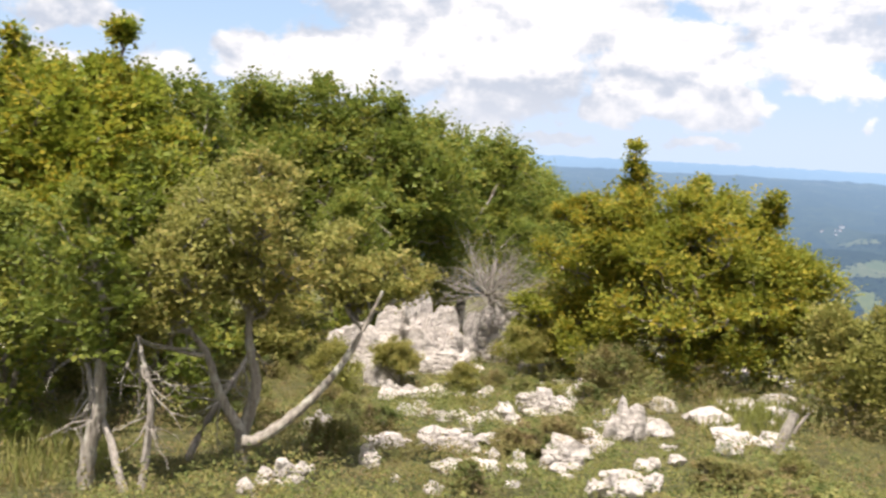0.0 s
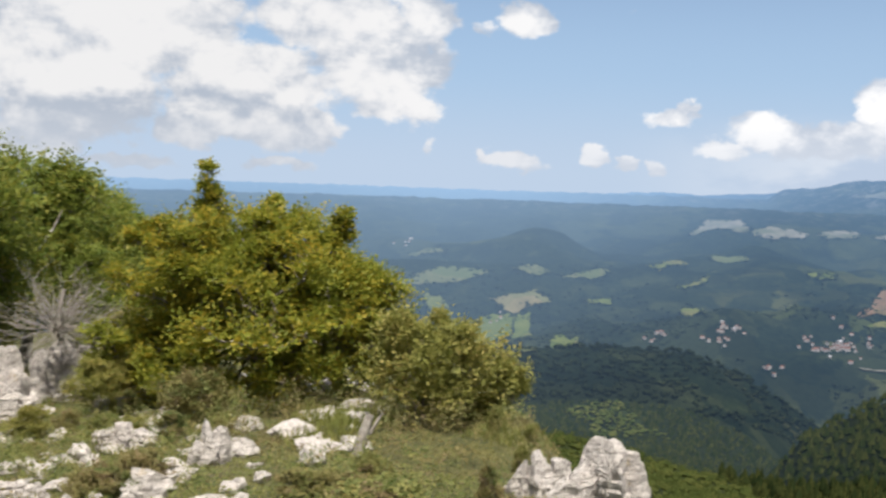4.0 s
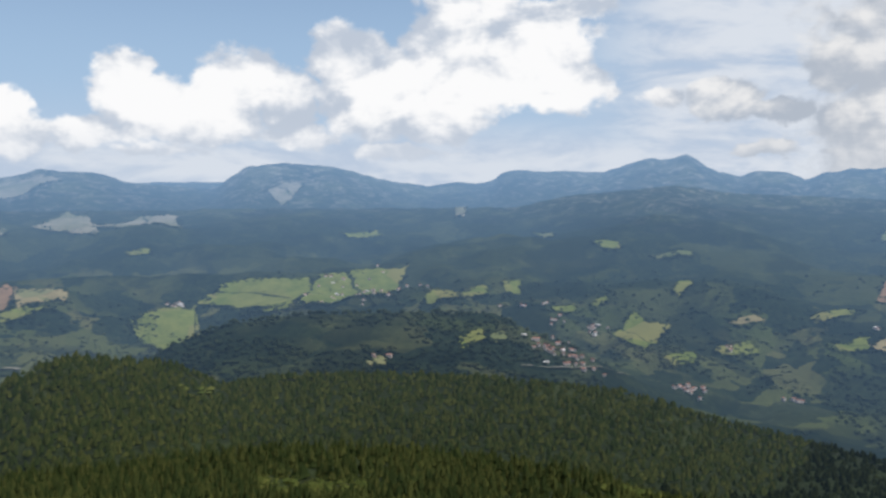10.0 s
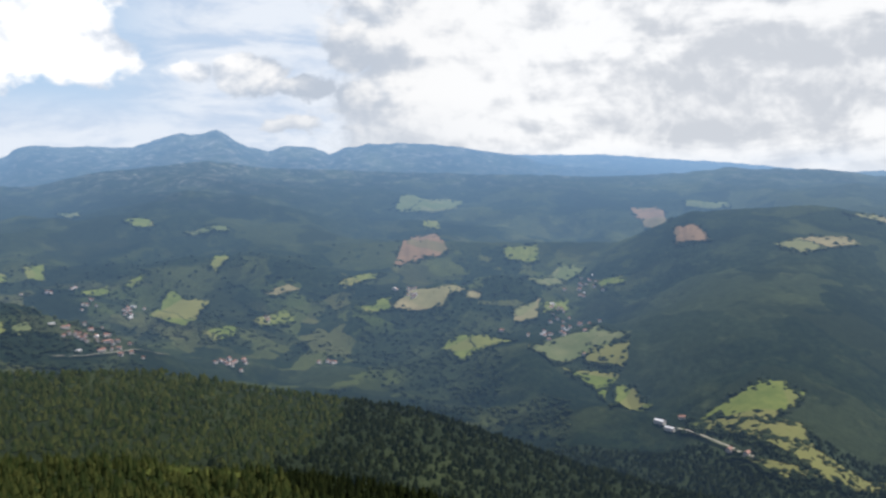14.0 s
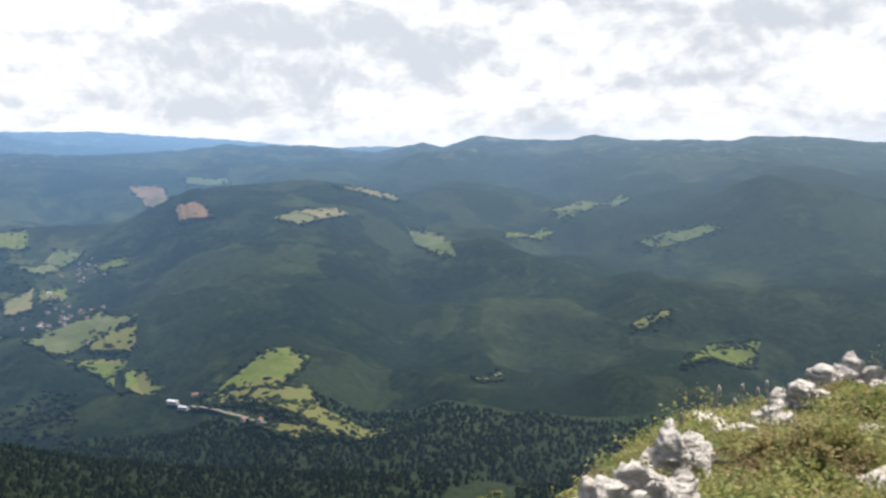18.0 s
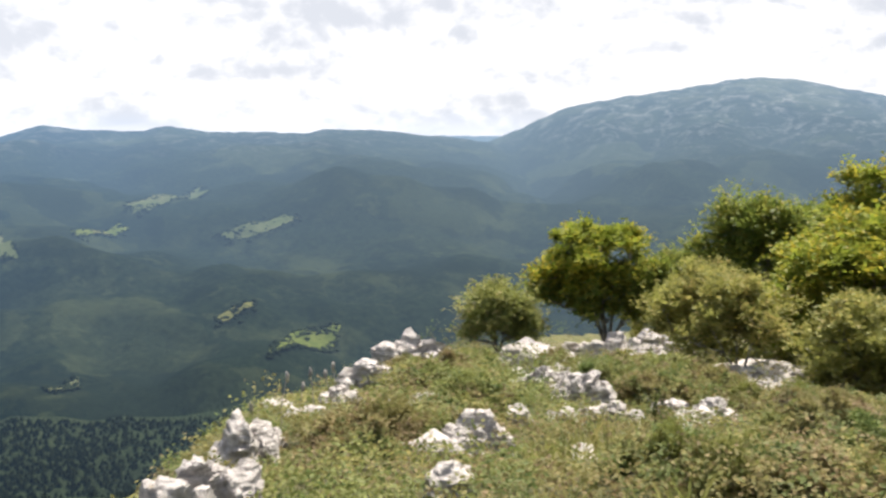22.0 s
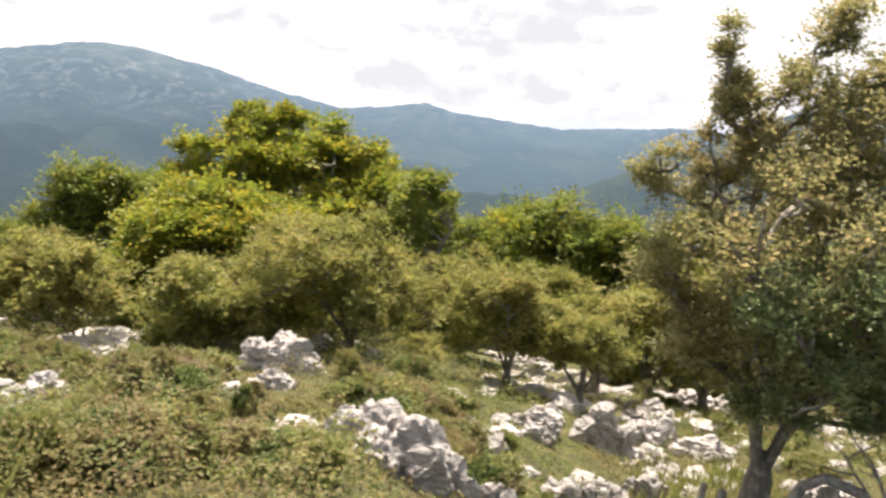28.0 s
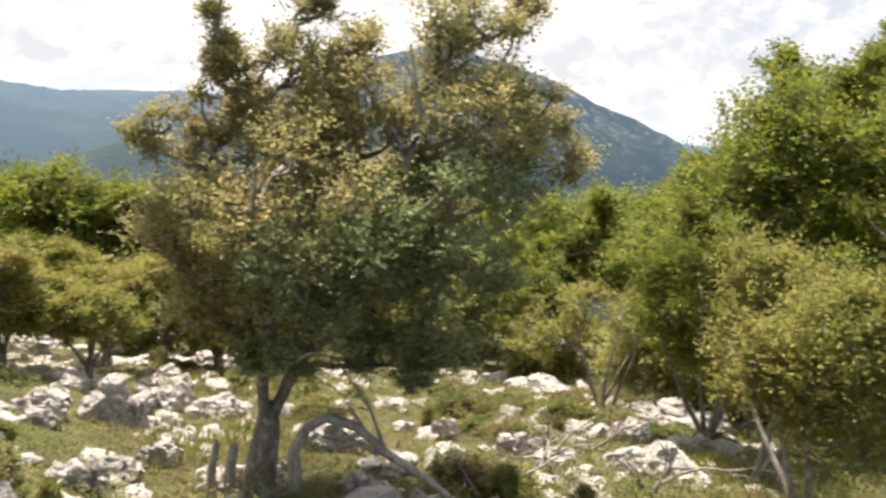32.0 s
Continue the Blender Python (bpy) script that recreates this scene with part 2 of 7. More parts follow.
def limestone():
    def build(n):
        co = n.add("ShaderNodeNewGeometry").outputs["Position"]
        big = n.noise(co, 1.3, 5.0, 0.6)
        fine = n.noise(co, 14.0, 8.0, 0.7)
        cracks = n.add("ShaderNodeTexVoronoi", {"Vector": n.add("ShaderNodeVectorMath", {0: co, 1: (1, 1, 2.4)}, operation="MULTIPLY").outputs[0], "Scale": 3.2}, feature="DISTANCE_TO_EDGE").outputs[0]
        col = n.mix(n.span(fine, 0.3, 0.72), (0.36, 0.327, 0.300, 1), (0.67, 0.615, 0.568, 1))
        col = n.mix(n.span(big, 0.50, 0.70, 0.0, 0.4), col, (0.30, 0.28, 0.258, 1))
        col = n.mix(n.span(n.noise(co, 5.0, 5.0, 0.7), 0.62, 0.72, 0.0, 0.55), col, (0.13, 0.115, 0.10, 1))
        col = n.mix(n.span(n.noise(co, 3.1, 3.0), 0.66, 0.74, 0.0, 0.55), col, (0.42, 0.30, 0.12, 1))
        h = n.math("ADD", n.math("MULTIPLY", fine, 0.6), n.span(cracks, 0.0, 0.10, 0.0, 0.14))
        strata = n.noise(n.add("ShaderNodeVectorMath", {0: co, 1: (1.2, 1.2, 6.0)}, operation="MULTIPLY").outputs[0], 2.6, 6.0, 0.7)
        h = n.math("ADD", h, n.math("MULTIPLY", strata, 1.5))
        bump = n.add("ShaderNodeBump", {"Height": h, "Strength": 1.0, "Distance": 0.085})
        return n.add("ShaderNodeBsdfPrincipled", {"Base Color": col, "Roughness": 0.92, "Normal": bump.outputs[0]}).outputs[0]
    return material("limestone", build)


def turf():
    def build(n):
        co = n.add("ShaderNodeNewGeometry").outputs["Position"]
        big = n.noise(co, 0.45, 4.0, 0.6)
        mid = n.noise(co, 2.6, 5.0, 0.65)
        fine = n.noise(co, 24.0, 6.0, 0.7)
        col = n.mix(n.span(mid, 0.35, 0.65), (0.074, 0.080, 0.022, 1), (0.146, 0.137, 0.038, 1))
        col = n.mix(n.span(big, 0.52, 0.7, 0.0, 0.8), col, (0.13, 0.10, 0.048, 1))
        col = n.mix(n.span(fine, 0.5, 0.75, 0.0, 0.6), col, (0.06, 0.06, 0.025, 1))
        bump = n.add("ShaderNodeBump", {"Height": fine, "Strength": 1.0, "Distance": 0.08})
        return n.add("ShaderNodeBsdfPrincipled", {"Base Color": col, "Roughness": 0.95, "Normal": bump.outputs[0]}).outputs[0]
    return material("turf", build)


def woods():
    """Wooded valley sides: plantation blocks, broadleaf patches and clearings."""
    def build(n):
        co = n.add("ShaderNodeNewGeometry").outputs["Position"]
        flat = n.add("ShaderNodeVectorMath", {0: co, 1: (1, 1, 0.4)}, operation="MULTIPLY").outputs[0]
        block = n.add("ShaderNodeTexVoronoi", {"Vector": flat, "Scale": 0.0045, "Randomness": 0.9}).outputs["Color"]
        crowns = n.noise(co, 0.09, 6.0, 0.75)
        patch = n.noise(flat, 0.006, 6.0, 0.62)
        col = n.mix(n.span(crowns, 0.3, 0.7), (0.008, 0.013, 0.006, 1), (0.018, 0.027, 0.010, 1))
        tone = n.add("ShaderNodeSeparateColor", {0: block}).outputs[0]
        col = n.mix(n.span(tone, 0.55, 0.95, 0.0, 0.5), col, (0.030, 0.045, 0.018, 1))
        col = n.mix(n.span(patch, 0.58, 0.70, 0.0, 0.6), col, (0.036, 0.048, 0.018, 1))
        bump = n.add("ShaderNodeBump", {"Height": crowns, "Strength": 1.0, "Distance": 9.0})
        p = n.add("ShaderNodeBsdfPrincipled", {"Base Color": col, "Roughness": 1.0, "Specular IOR Level": 0.1, "Normal": bump.outputs[0]})
        return haze_glow(n, co, p.outputs[0])
    return material("woods", build)


def parcels(name, a, b, c):
    """Far farmland: parcels of slightly different growth."""
    def build(n):
        co = n.add("ShaderNodeNewGeometry").outputs["Position"]
        cell = n.add("ShaderNodeSeparateColor", {0: n.add("ShaderNodeTexVoronoi", {"Vector": n.add("ShaderNodeVectorMath", {0: co, 1: (1, 1, 0)}, operation="MULTIPLY").outputs[0], "Scale": 0.011}).outputs["Color"]}).outputs[0]
        col = n.mix(n.span(n.noise(co, 0.03, 6.0, 0.7), 0.3, 0.7), a, b)
        col = n.mix(n.span(cell, 0.35, 0.9, 0.0, 0.8), col, c)
        p = n.add("ShaderNodeBsdfPrincipled", {"Base Color": col, "Roughness": 1.0, "Specular IOR Level": 0.0})
        return haze_glow(n, co, p.outputs[0])
    return material(name, build)


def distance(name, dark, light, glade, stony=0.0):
    """The far side of the valley and the ranges: a backdrop kilometres off, with the haze before it painted on as glow.
    """
    def build(n):
        co = n.add("ShaderNodeNewGeometry").outputs["Position"]
        flat = n.add("ShaderNodeVectorMath", {0: co, 1: (1, 1, 0.5)}, operation="MULTIPLY").outputs[0]
        bent = n.add("ShaderNodeTexNoise", {"Vector": flat, "Scale": 0.008, "Detail": 5.0}).outputs[1]
        warp = n.add("ShaderNodeVectorMath", {0: flat, 1: n.add("ShaderNodeVectorMath", {0: bent, 3: 260.0}, operation="SCALE").outputs[0]}, operation="ADD").outputs[0]
        block = n.add("ShaderNodeTexVoronoi", {"Vector": warp, "Scale": 0.0046, "Randomness": 1.0}).outputs["Color"]
        patch = n.noise(flat, 0.0055, 7.0, 0.62)
        crowns = n.noise(co, 0.075, 7.0, 0.78)
        x, y, up = n.add("ShaderNodeSeparateXYZ", {0: co}).outputs[:3]
        col = n.mix(n.span(crowns, 0.3, 0.7), dark, light)
        tone = n.add("ShaderNodeSeparateColor", {0: block}).outputs[0]
        col = n.mix(n.span(tone, 0.55, 0.95, 0.0, 0.25), col, glade)
        col = n.mix(n.span(patch, 0.52, 0.70, 0.0, 0.36), col, glade)
        col = n.mix(n.span(n.noise(warp, 0.016, 6.0, 0.65), 0.56, 0.70, 0.0, 0.28), col, glade)
        # farmland of small parcels on the low ground
        low = n.math("MULTIPLY", n.span(up, -150.0, -270.0), n.span(n.noise(flat, 0.0021, 3.0, 0.5), 0.44, 0.58))
        ahead = n.add("ShaderNodeVectorMath", {0: co}, operation="NORMALIZE").outputs[0]
        low = n.math("MULTIPLY", low, n.span(n.add("ShaderNodeVectorMath", {0: ahead, 1: tuple(bearing(78))}, operation="DOT_PRODUCT").outputs[1], 0.70, 0.86))
        parcel = n.add("ShaderNodeSeparateColor", {0: n.add("ShaderNodeTexVoronoi", {"Vector": warp, "Scale": 0.0125, "Randomness": 1.0}).outputs["Color"]})
        grown = n.mix(parcel.outputs[1], (0.050, 0.066, 0.020, 1), (0.100, 0.100, 0.044, 1))
        col = n.mix(n.math("MULTIPLY", low, n.span(parcel.outputs[0], 0.50, 0.62, 0.0, 0.5)), col, grown)
        # dark plantations; as colour they also stand in for cloud shadow
        col = n.mix(n.span(n.noise(warp, 0.0042, 4.0, 0.6), 0.52, 0.58, 0.0, 0.55), col, dark)
        # pale grass and rock of the heights
        alp = n.math("MULTIPLY", n.span(n.noise(warp, 0.0075, 6.0, 0.62), 0.40, 0.66), n.span(up, -30.0, 130.0, 0.0, 0.5))
        col = n.mix(alp, col, (0.105, 0.108, 0.062, 1))
        rocky = n.math("MULTIPLY", n.span(n.noise(warp, 0.022, 8.0, 0.70), 0.48, 0.70), n.span(up, -150.0, 60.0, 0.0, stony))
        col = n.mix(rocky, col, (0.33, 0.32, 0.30, 1))
        bump = n.add("ShaderNodeBump", {"Height": n.math("ADD", crowns, n.noise(co, 0.012, 5.0, 0.6)), "Strength": 1.0, "Distance": 7.0})
        p = n.add("ShaderNodeBsdfPrincipled", {"Base Color": col, "Roughness": 1.0, "Specular IOR Level": 0.0, "Normal": bump.outputs[0]})
        return haze_glow(n, co, p.outputs[0])
    return material(name, build)


TURF, WOODS, STONE = turf(), woods(), limestone()
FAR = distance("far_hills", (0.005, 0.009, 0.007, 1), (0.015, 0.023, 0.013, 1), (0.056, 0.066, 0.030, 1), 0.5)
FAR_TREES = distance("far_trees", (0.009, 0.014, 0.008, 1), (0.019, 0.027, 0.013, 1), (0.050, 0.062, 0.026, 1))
MEADOW = parcels("meadow_grass", (0.044, 0.060, 0.015, 1), (0.078, 0.090, 0.025, 1), (0.085, 0.082, 0.032, 1))
PASTURE = parcels("dry_pasture", (0.046, 0.056, 0.026, 1), (0.080, 0.084, 0.044, 1), (0.052, 0.066, 0.028, 1))
STUBBLE = parcels("stubble", (0.090, 0.080, 0.044, 1), (0.130, 0.112, 0.064, 1), (0.075, 0.082, 0.038, 1))
SCREE = parcels("pale_scree", (0.082, 0.083, 0.068, 1), (0.138, 0.132, 0.112, 1), (0.060, 0.068, 0.042, 1))
CLEARING = parcels("bare_red_earth", (0.082, 0.056, 0.036, 1), (0.120, 0.078, 0.050, 1), (0.070, 0.064, 0.034, 1))
WALL = parcels("white_render", (0.30, 0.285, 0.27, 1), (0.38, 0.36, 0.34, 1), (0.30, 0.27, 0.24, 1))
ROOF = parcels("red_roof_tiles", (0.13, 0.066, 0.050, 1), (0.19, 0.105, 0.082, 1), (0.15, 0.095, 0.08, 1))
ROOF_GREY = parcels("grey_roof_sheets", (0.28, 0.28, 0.30, 1), (0.42, 0.42, 0.44, 1), (0.30, 0.30, 0.32, 1))
TRACK = parcels("pale_track", (0.12, 0.115, 0.10, 1), (0.17, 0.16, 0.14, 1), (0.12, 0.115, 0.09, 1))
DEADWOOD = bark_material("weathered_dead_wood", (0.16, 0.138, 0.118, 1), (0.36, 0.325, 0.29, 1))
BEECH = leaf_material("beech_leaves", (0.150, 0.200, 0.026, 1), (0.265, 0.285, 0.036, 1), (0.410, 0.325, 0.040, 1), 0.52, 0.5)
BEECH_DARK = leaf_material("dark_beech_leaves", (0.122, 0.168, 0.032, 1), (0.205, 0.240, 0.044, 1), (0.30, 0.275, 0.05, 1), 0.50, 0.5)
GOLD = leaf_material("golden_beech_leaves", (0.165, 0.205, 0.030, 1), (0.285, 0.288, 0.040, 1), (0.45, 0.350, 0.045, 1), 0.54, 0.5)
THORN = leaf_material("thorn_leaves", (0.185, 0.198, 0.050, 1), (0.315, 0.305, 0.082, 1), (0.390, 0.320, 0.105, 1), 0.50, 0.55)
HOLLY = leaf_material("holly_leaves", (0.215, 0.215, 0.085, 1), (0.350, 0.320, 0.135, 1), (0.46, 0.360, 0.165, 1), 0.50, 0.42)
HOLLY_GREEN = leaf_material("green_holly_leaves", (0.160, 0.215, 0.090, 1), (0.260, 0.310, 0.140, 1), (0.350, 0.365, 0.180, 1), 0.52, 0.34)
HEATH = leaf_material("heath_leaves", (0.135, 0.165, 0.050, 1), (0.255, 0.262, 0.080, 1), (0.35, 0.290, 0.105, 1), 0.48, 0.55, patches=True)
SCRUB = leaf_material("scrub_leaves", (0.160, 0.155, 0.056, 1), (0.290, 0.258, 0.092, 1), (0.270, 0.195, 0.100, 1), 0.45, 0.6, patches=True)
GRASS = leaf_material("grass_blades", (0.155, 0.182, 0.048, 1), (0.275, 0.278, 0.080, 1), (0.353, 0.285, 0.130, 1), 0.45, 0.6)
PINE = leaf_material("pine_needles", (0.016, 0.025, 0.009, 1), (0.030, 0.037, 0.012, 1), (0.046, 0.052, 0.016, 1), 0.12, 0.9, True)
# the pine needles again, darkened to carry the cloud shade on one slope
SHADED_PINE = leaf_material("shaded_pine_needles", (0.006, 0.009, 0.004, 1), (0.011, 0.015, 0.006, 1), (0.019, 0.024, 0.008, 1), 0.1, 0.9, True)
COPSE = leaf_material("copse_leaves", (0.040, 0.056, 0.016, 1), (0.066, 0.080, 0.023, 1), (0.095, 0.098, 0.028, 1), 0.3, 0.7, True)
BARK = bark_material("grey_bark", (0.10, 0.085, 0.065, 1), (0.24, 0.21, 0.17, 1))
PALE_BARK = bark_material("pale_bark", (0.13, 0.112, 0.092, 1), (0.31, 0.28, 0.24, 1))


# ---- the lie of the land ----
def lattice(ix, iy, seed):
    h = (ix.astype(np.int64) * 374761393 + iy.astype(np.int64) * 668265263 + seed * 974711) & 0x7FFFFFFF
    h = ((h ^ (h >> 13)) * 1274126177) & 0x7FFFFFFF
    return ((h ^ (h >> 16)) & 0xFFFF) / 65535.0


def value_noise(x, y, seed=0):
    ix, iy = np.floor(x), np.floor(y)
    fx, fy = x - ix, y - iy
    fx, fy = fx * fx * (3 - 2 * fx), fy * fy * (3 - 2 * fy)
    a, b = lattice(ix, iy, seed), lattice(ix + 1, iy, seed)
    c, d = lattice(ix, iy + 1, seed), lattice(ix + 1, iy + 1, seed)
    return (a * (1 - fx) + b * fx) * (1 - fy) + (c * (1 - fx) + d * fx) * fy * 1.0


def fbm(x, y, octaves=5, seed=0, rough=0.5):
    total, amp, norm = 0.0, 1.0, 0.0
    for k in range(octaves):
        total = total + amp * (value_noise(x * 2 ** k, y * 2 ** k, seed + k) - 0.5)
        norm += amp
        amp *= rough
    return total / norm * 2.0


def step(x, a, b):
    t = np.clip((x - a) / (b - a), 0, 1)
    return t * t * (3 - 2 * t)


def along(az, knots):
    k = np.array(knots, float)
    return np.interp(az, k[:, 0], k[:, 1])


TABLE = np.arange(-30, 330, 0.25)


def softened(knots, sigma=4.0):
    """The same line with its small tops rounded off, for the slopes under a crest."""
    v = along(TABLE, knots)
    k = np.exp(-0.5 * (np.arange(-60, 61) * 0.25 / sigma) ** 2)
    return np.convolve(np.pad(v, 60, mode="edge"), k / k.sum(), "valid")


# where the summit's edge lies, by bearing: beyond it the ground falls to the valley
EDGE = [(-30, 60), (20, 60), (27, 26), (31.5, 14), (34, 10.5), (37.5, 7.6), (40, 6.4), (46, 5), (70, 3.2), (110, 3.0), (130, 3.6), (142, 5.6), (147.5, 8.7), (152, 11),
        (157, 13.5), (163, 21), (172, 40), (180, 60), (250, 80), (330, 60)]
FALL = [(-30, 2.4), (35, 2.2), (60, 1.6), (130, 1.0), (195, 1.05), (212, 2.4), (255, 2.4), (330, 2.4)]
LEAN = [(-30, 0.12), (35, 0.13), (60, 0.2), (195, 0.2), (212, 0.18), (255, 0.18), (330, 0.12)]

# crests: bearing and height above the level of the eye in degrees; distance; fall towards and away from the summit; roughness
RIDGES = [
    ([(10, -30), (22, -15.5), (30.1, -14.3), (35.5, -14.8), (40.4, -15.9), (47.5, -16.2), (51.3, -15.3), (57.4, -15.4), (67.2, -15.05), (74.2, -15.2), (84.7, -16.4), (91.6, -17.6), (100.3, -18.9), (106, -20.3), (118, -24), (130, -30)], 420, -0.17, 0.5, 9),
    ([(40, -24), (46.7, -13.6), (49.5, -11.6), (52.5, -9.9), (55.2, -9.1), (60.8, -9.9), (63.9, -11.3), (67.3, -10.95), (72.5, -10.9), (81.2, -11.3), (88.1, -11.85), (94.8, -13.4), (102.9, -14.7), (108, -16.3), (114, -18.2), (119.6, -19.3), (126, -20), (133, -20.4), (145, -21.4), (165, -24)], 900, 0.10, 0.55, 10),
    ([(14, -16), (20, -11), (25.8, -10.2), (30, -9.9), (34, -9.5), (40.3, -9.45), (43.8, -10.8), (46.3, -12.3), (52, -15)], 1350, 0.15, 0.5, 12),
    ([(54, -14), (60.4, -9), (64, -7.75), (69.4, -7.3), (80.2, -7.4), (82.3, -8.4), (84.7, -9.2), (88, -10.8), (91.5, -12.4), (96, -16)], 1550, 0.16, 0.4, 14),
    ([(12, -7), (22, -5.2), (28, -4.6), (31.7, -3.4), (39.2, -2.6), (42.3, -2.0), (46.1, -2.9), (50.6, -2.6), (55.6, -1.8), (61.5, -2.2), (70.8, -2.3), (77, -2.3), (86, -4), (92, -7)], 3250, 0.165, 0.3, 42),
    ([(66, -6), (71, -3.4), (77.1, -2), (81.2, -1.3), (84.7, -.5), (91.3, .1), (94.5, -.35), (102.5, -.75), (114.5, -1.15), (119.4, -1), (122.6, -1.2), (130.7, -1.9), (135, -3.5), (139, -7)], 3400, 0.17, 0.3, 40),
    ([(112, -7), (120, -3.3), (126.9, -2.85), (130.3, -3.35), (134.4, -4.7), (137.5, -6.95), (139.3, -9.7), (141, -13)], 2300, 0.2, 0.4, 18),
    ([(118, -1.2), (122.3, -.7), (127.6, -.87), (131, -1.33), (134, -.75), (135.3, -1.05), (137.6, -.4), (139.3, -.6), (142.7, -.73), (144.4, -.41), (146.4, -.74), (152.6, -.84), (153.5, -.56), (157.8, -.72), (163.4, -1.33), (166.5, -2.3), (170.9, -3), (174.9, -4.6), (176.3, -6.2), (180, -9)], 3350, 0.148, 0.3, 50),
    ([(158, -4), (163.4, -1.4), (168.4, .8), (171.4, 1.32), (174.1, 1.72), (178.5, 2.42), (181, 2.38), (185.3, 1.48), (188.8, .45), (192.9, -.38), (195.6, -.2), (198, .2), (199.7, -.24), (203, -.58), (206.5, -.88), (213.5, -.3), (222, -.8), (232, -3)], 3650, 0.24, 0.4, 50),
    ([(206, -5), (213.5, -1.7), (221.9, 2.08), (227.6, 3.74), (230.3, 3.3), (234.2, 2.44), (237.7, .88), (241.8, -.44), (244.3, -2.05), (250, -3.4), (262, -5)], 2300, 0.35, 0.5, 20),
    ([(44.0, -0.60), (44.9, 0.06), (46.6, 0.14), (48.4, 0.60), (50.2, 0.71), (52.3, 0.67), (53.3, 0.97), (53.9, 1.21), (54.9, 1.02), (56.8, 0.98), (57.6, 0.78), (58.5, 0.38), (59.8, 0.26), (63.4, -0.03), (64.0, 0.32), (64.3, 0.66), (64.9, 0.98), (65.2, 1.29), (66.6, 1.43), (67.8, 1.55), (69.4, 1.42), (70.4, 1.32), (71.5, 1.05), (72.5, 0.81), (74.2, 0.37), (76.3, 0.14), (78.0, 0.36), (79.7, 0.26), (80.4, 0.52), (80.8, 0.92), (81.4, 1.08), (83.8, 0.98), (87.0, 0.94), (88.3, 1.35), (89.5, 1.69), (90.6, 1.66), (91.3, 1.81), (91.7, 1.94), (92.2, 1.78), (93.0, 1.18), (93.5, 0.93), (95.0, 0.58), (95.3, 0.84), (95.8, 0.96), (97.5, 0.81), (98.4, 0.38), (99.4, 0.75), (100.7, 0.98), (102.9, 1.04), (105.1, 0.90), (106.9, 0.62), (110.0, 0.14), (111.4, -0.37), (118.0, -1.00)], 4450, 0.22, 0.3, 10),
    ([(-60, -1.2), (10, -1.6), (19, -1.5), (24.4, -1.04), (30, -1.02), (34, -.65), (38.1, -.38), (40.2, -.5), (46.4, -.1), (54, .1), (60, .4), (63.5, .4), (75, 0), (111, .2), (115.5, .12), (122, -.4), (130.7, -1.26), (140, -1.5), (250, -1.2), (300, -1.2)], 4800, 0.16, 0.3, 5),
]


WOODED = {0: 0.85, 1: 0.42, 2: 0.28, 3: 0.24}  # degrees that the trees on a crest add to it
RIDGES = [([(a, e - WOODED.get(k, 0)) for a, e in r[0]], *r[1:]) for k, r in enumerate(RIDGES)]
SOFT = [softened(r[0]) for r in RIDGES]


def elevation(az, r):
    """Height of the ground, in metres, at a bearing in degrees and a distance."""
    az = (np.asarray(az, float) + 30.0) % 360.0 - 30.0
    r = np.asarray(r, float) + 0 * az
    x, y = r * np.sin(np.radians(az)), r * np.cos(np.radians(az))
    z = -405.0 + (40.0 + 60.0 * step(r, 1500, 2400)) * fbm(x / 560, y / 560, 4, 3) + np.maximum(0, r - 2300) * 0.03
    folds = fbm(x / 420, y / 420, 4, 60, 0.5)
    gullies = fbm(x / 170 + 9, y / 170, 3, 70, 0.5)
    for k, (crest, dist, near, far, rough) in enumerate(RIDGES):
        wob = value_noise(az / 14.0 + 31 * k, az * 0 + k, 11 + k) - 0.5
        d = dist * (1 + 0.07 * wob)
        gap = d - r
        keep = np.clip(1 - np.abs(gap) / (0.16 * d), 0, 1)
        el = along(az, crest) * keep + np.interp(az, TABLE, SOFT[k]) * (1 - keep)
        top = EYE + d * np.tan(np.radians(el)) + min(rough, 0.0016 * dist) * fbm(az * 2.2, az * 0 + 7 * k, 5, 40 + k, 0.6) * keep
        h = np.where(gap > 0, top - near * gap, top + far * gap)
        z = np.maximum(z, h + rough * (1.7 * folds + 0.6 * gullies) * np.clip(np.abs(gap) / (0.18 * d), 0, 1))
    e = along(az, EDGE)
    c, s = along(az, FALL), along(az, LEAN)
    bench = -((c - 1.6) * step(r, 0, 6) + s * r) + 0.10 * fbm(x / 1.7, y / 1.7, 4, 90) * step(r, 1, 5) + 0.35 * fbm(x / 7, y / 7, 3, 95) * step(r, 3, 9)
    over = np.maximum(0, r - e)
    cliff = bench - 0.85 * np.minimum(over, 70) - 0.45 * np.maximum(0, over - 70) - 0.35 * step(over, 0, 2.0)
    return np.where(r < 60, cliff, np.maximum(z, cliff))


def ground_at(x, y):
    return float(elevation(math.degrees(math.atan2(x, y)), math.hypot(x, y)))


STEPS = np.concatenate([np.arange(2.0, 60, 0.1), np.geomspace(60, 4800, 1500)])


def spot(az, el, near=2.0, far=4800.0):
    """Where the line of sight at a bearing and a height in degrees meets the ground."""
    s = STEPS[(STEPS >= near) & (STEPS <= far)]
    below = elevation(az + 0 * s, s) >= EYE + s * math.tan(radians(el))
    i = int(np.argmax(below)) if below.any() else len(s) - 1
    p = bearing(az) * float(s[i])
    return Vector((p.x, p.y, float(elevation(az, s[i]))))


def stand(az, dist):
    p = bearing(az) * dist
    return Vector((p.x, p.y, float(elevation(az, dist))))


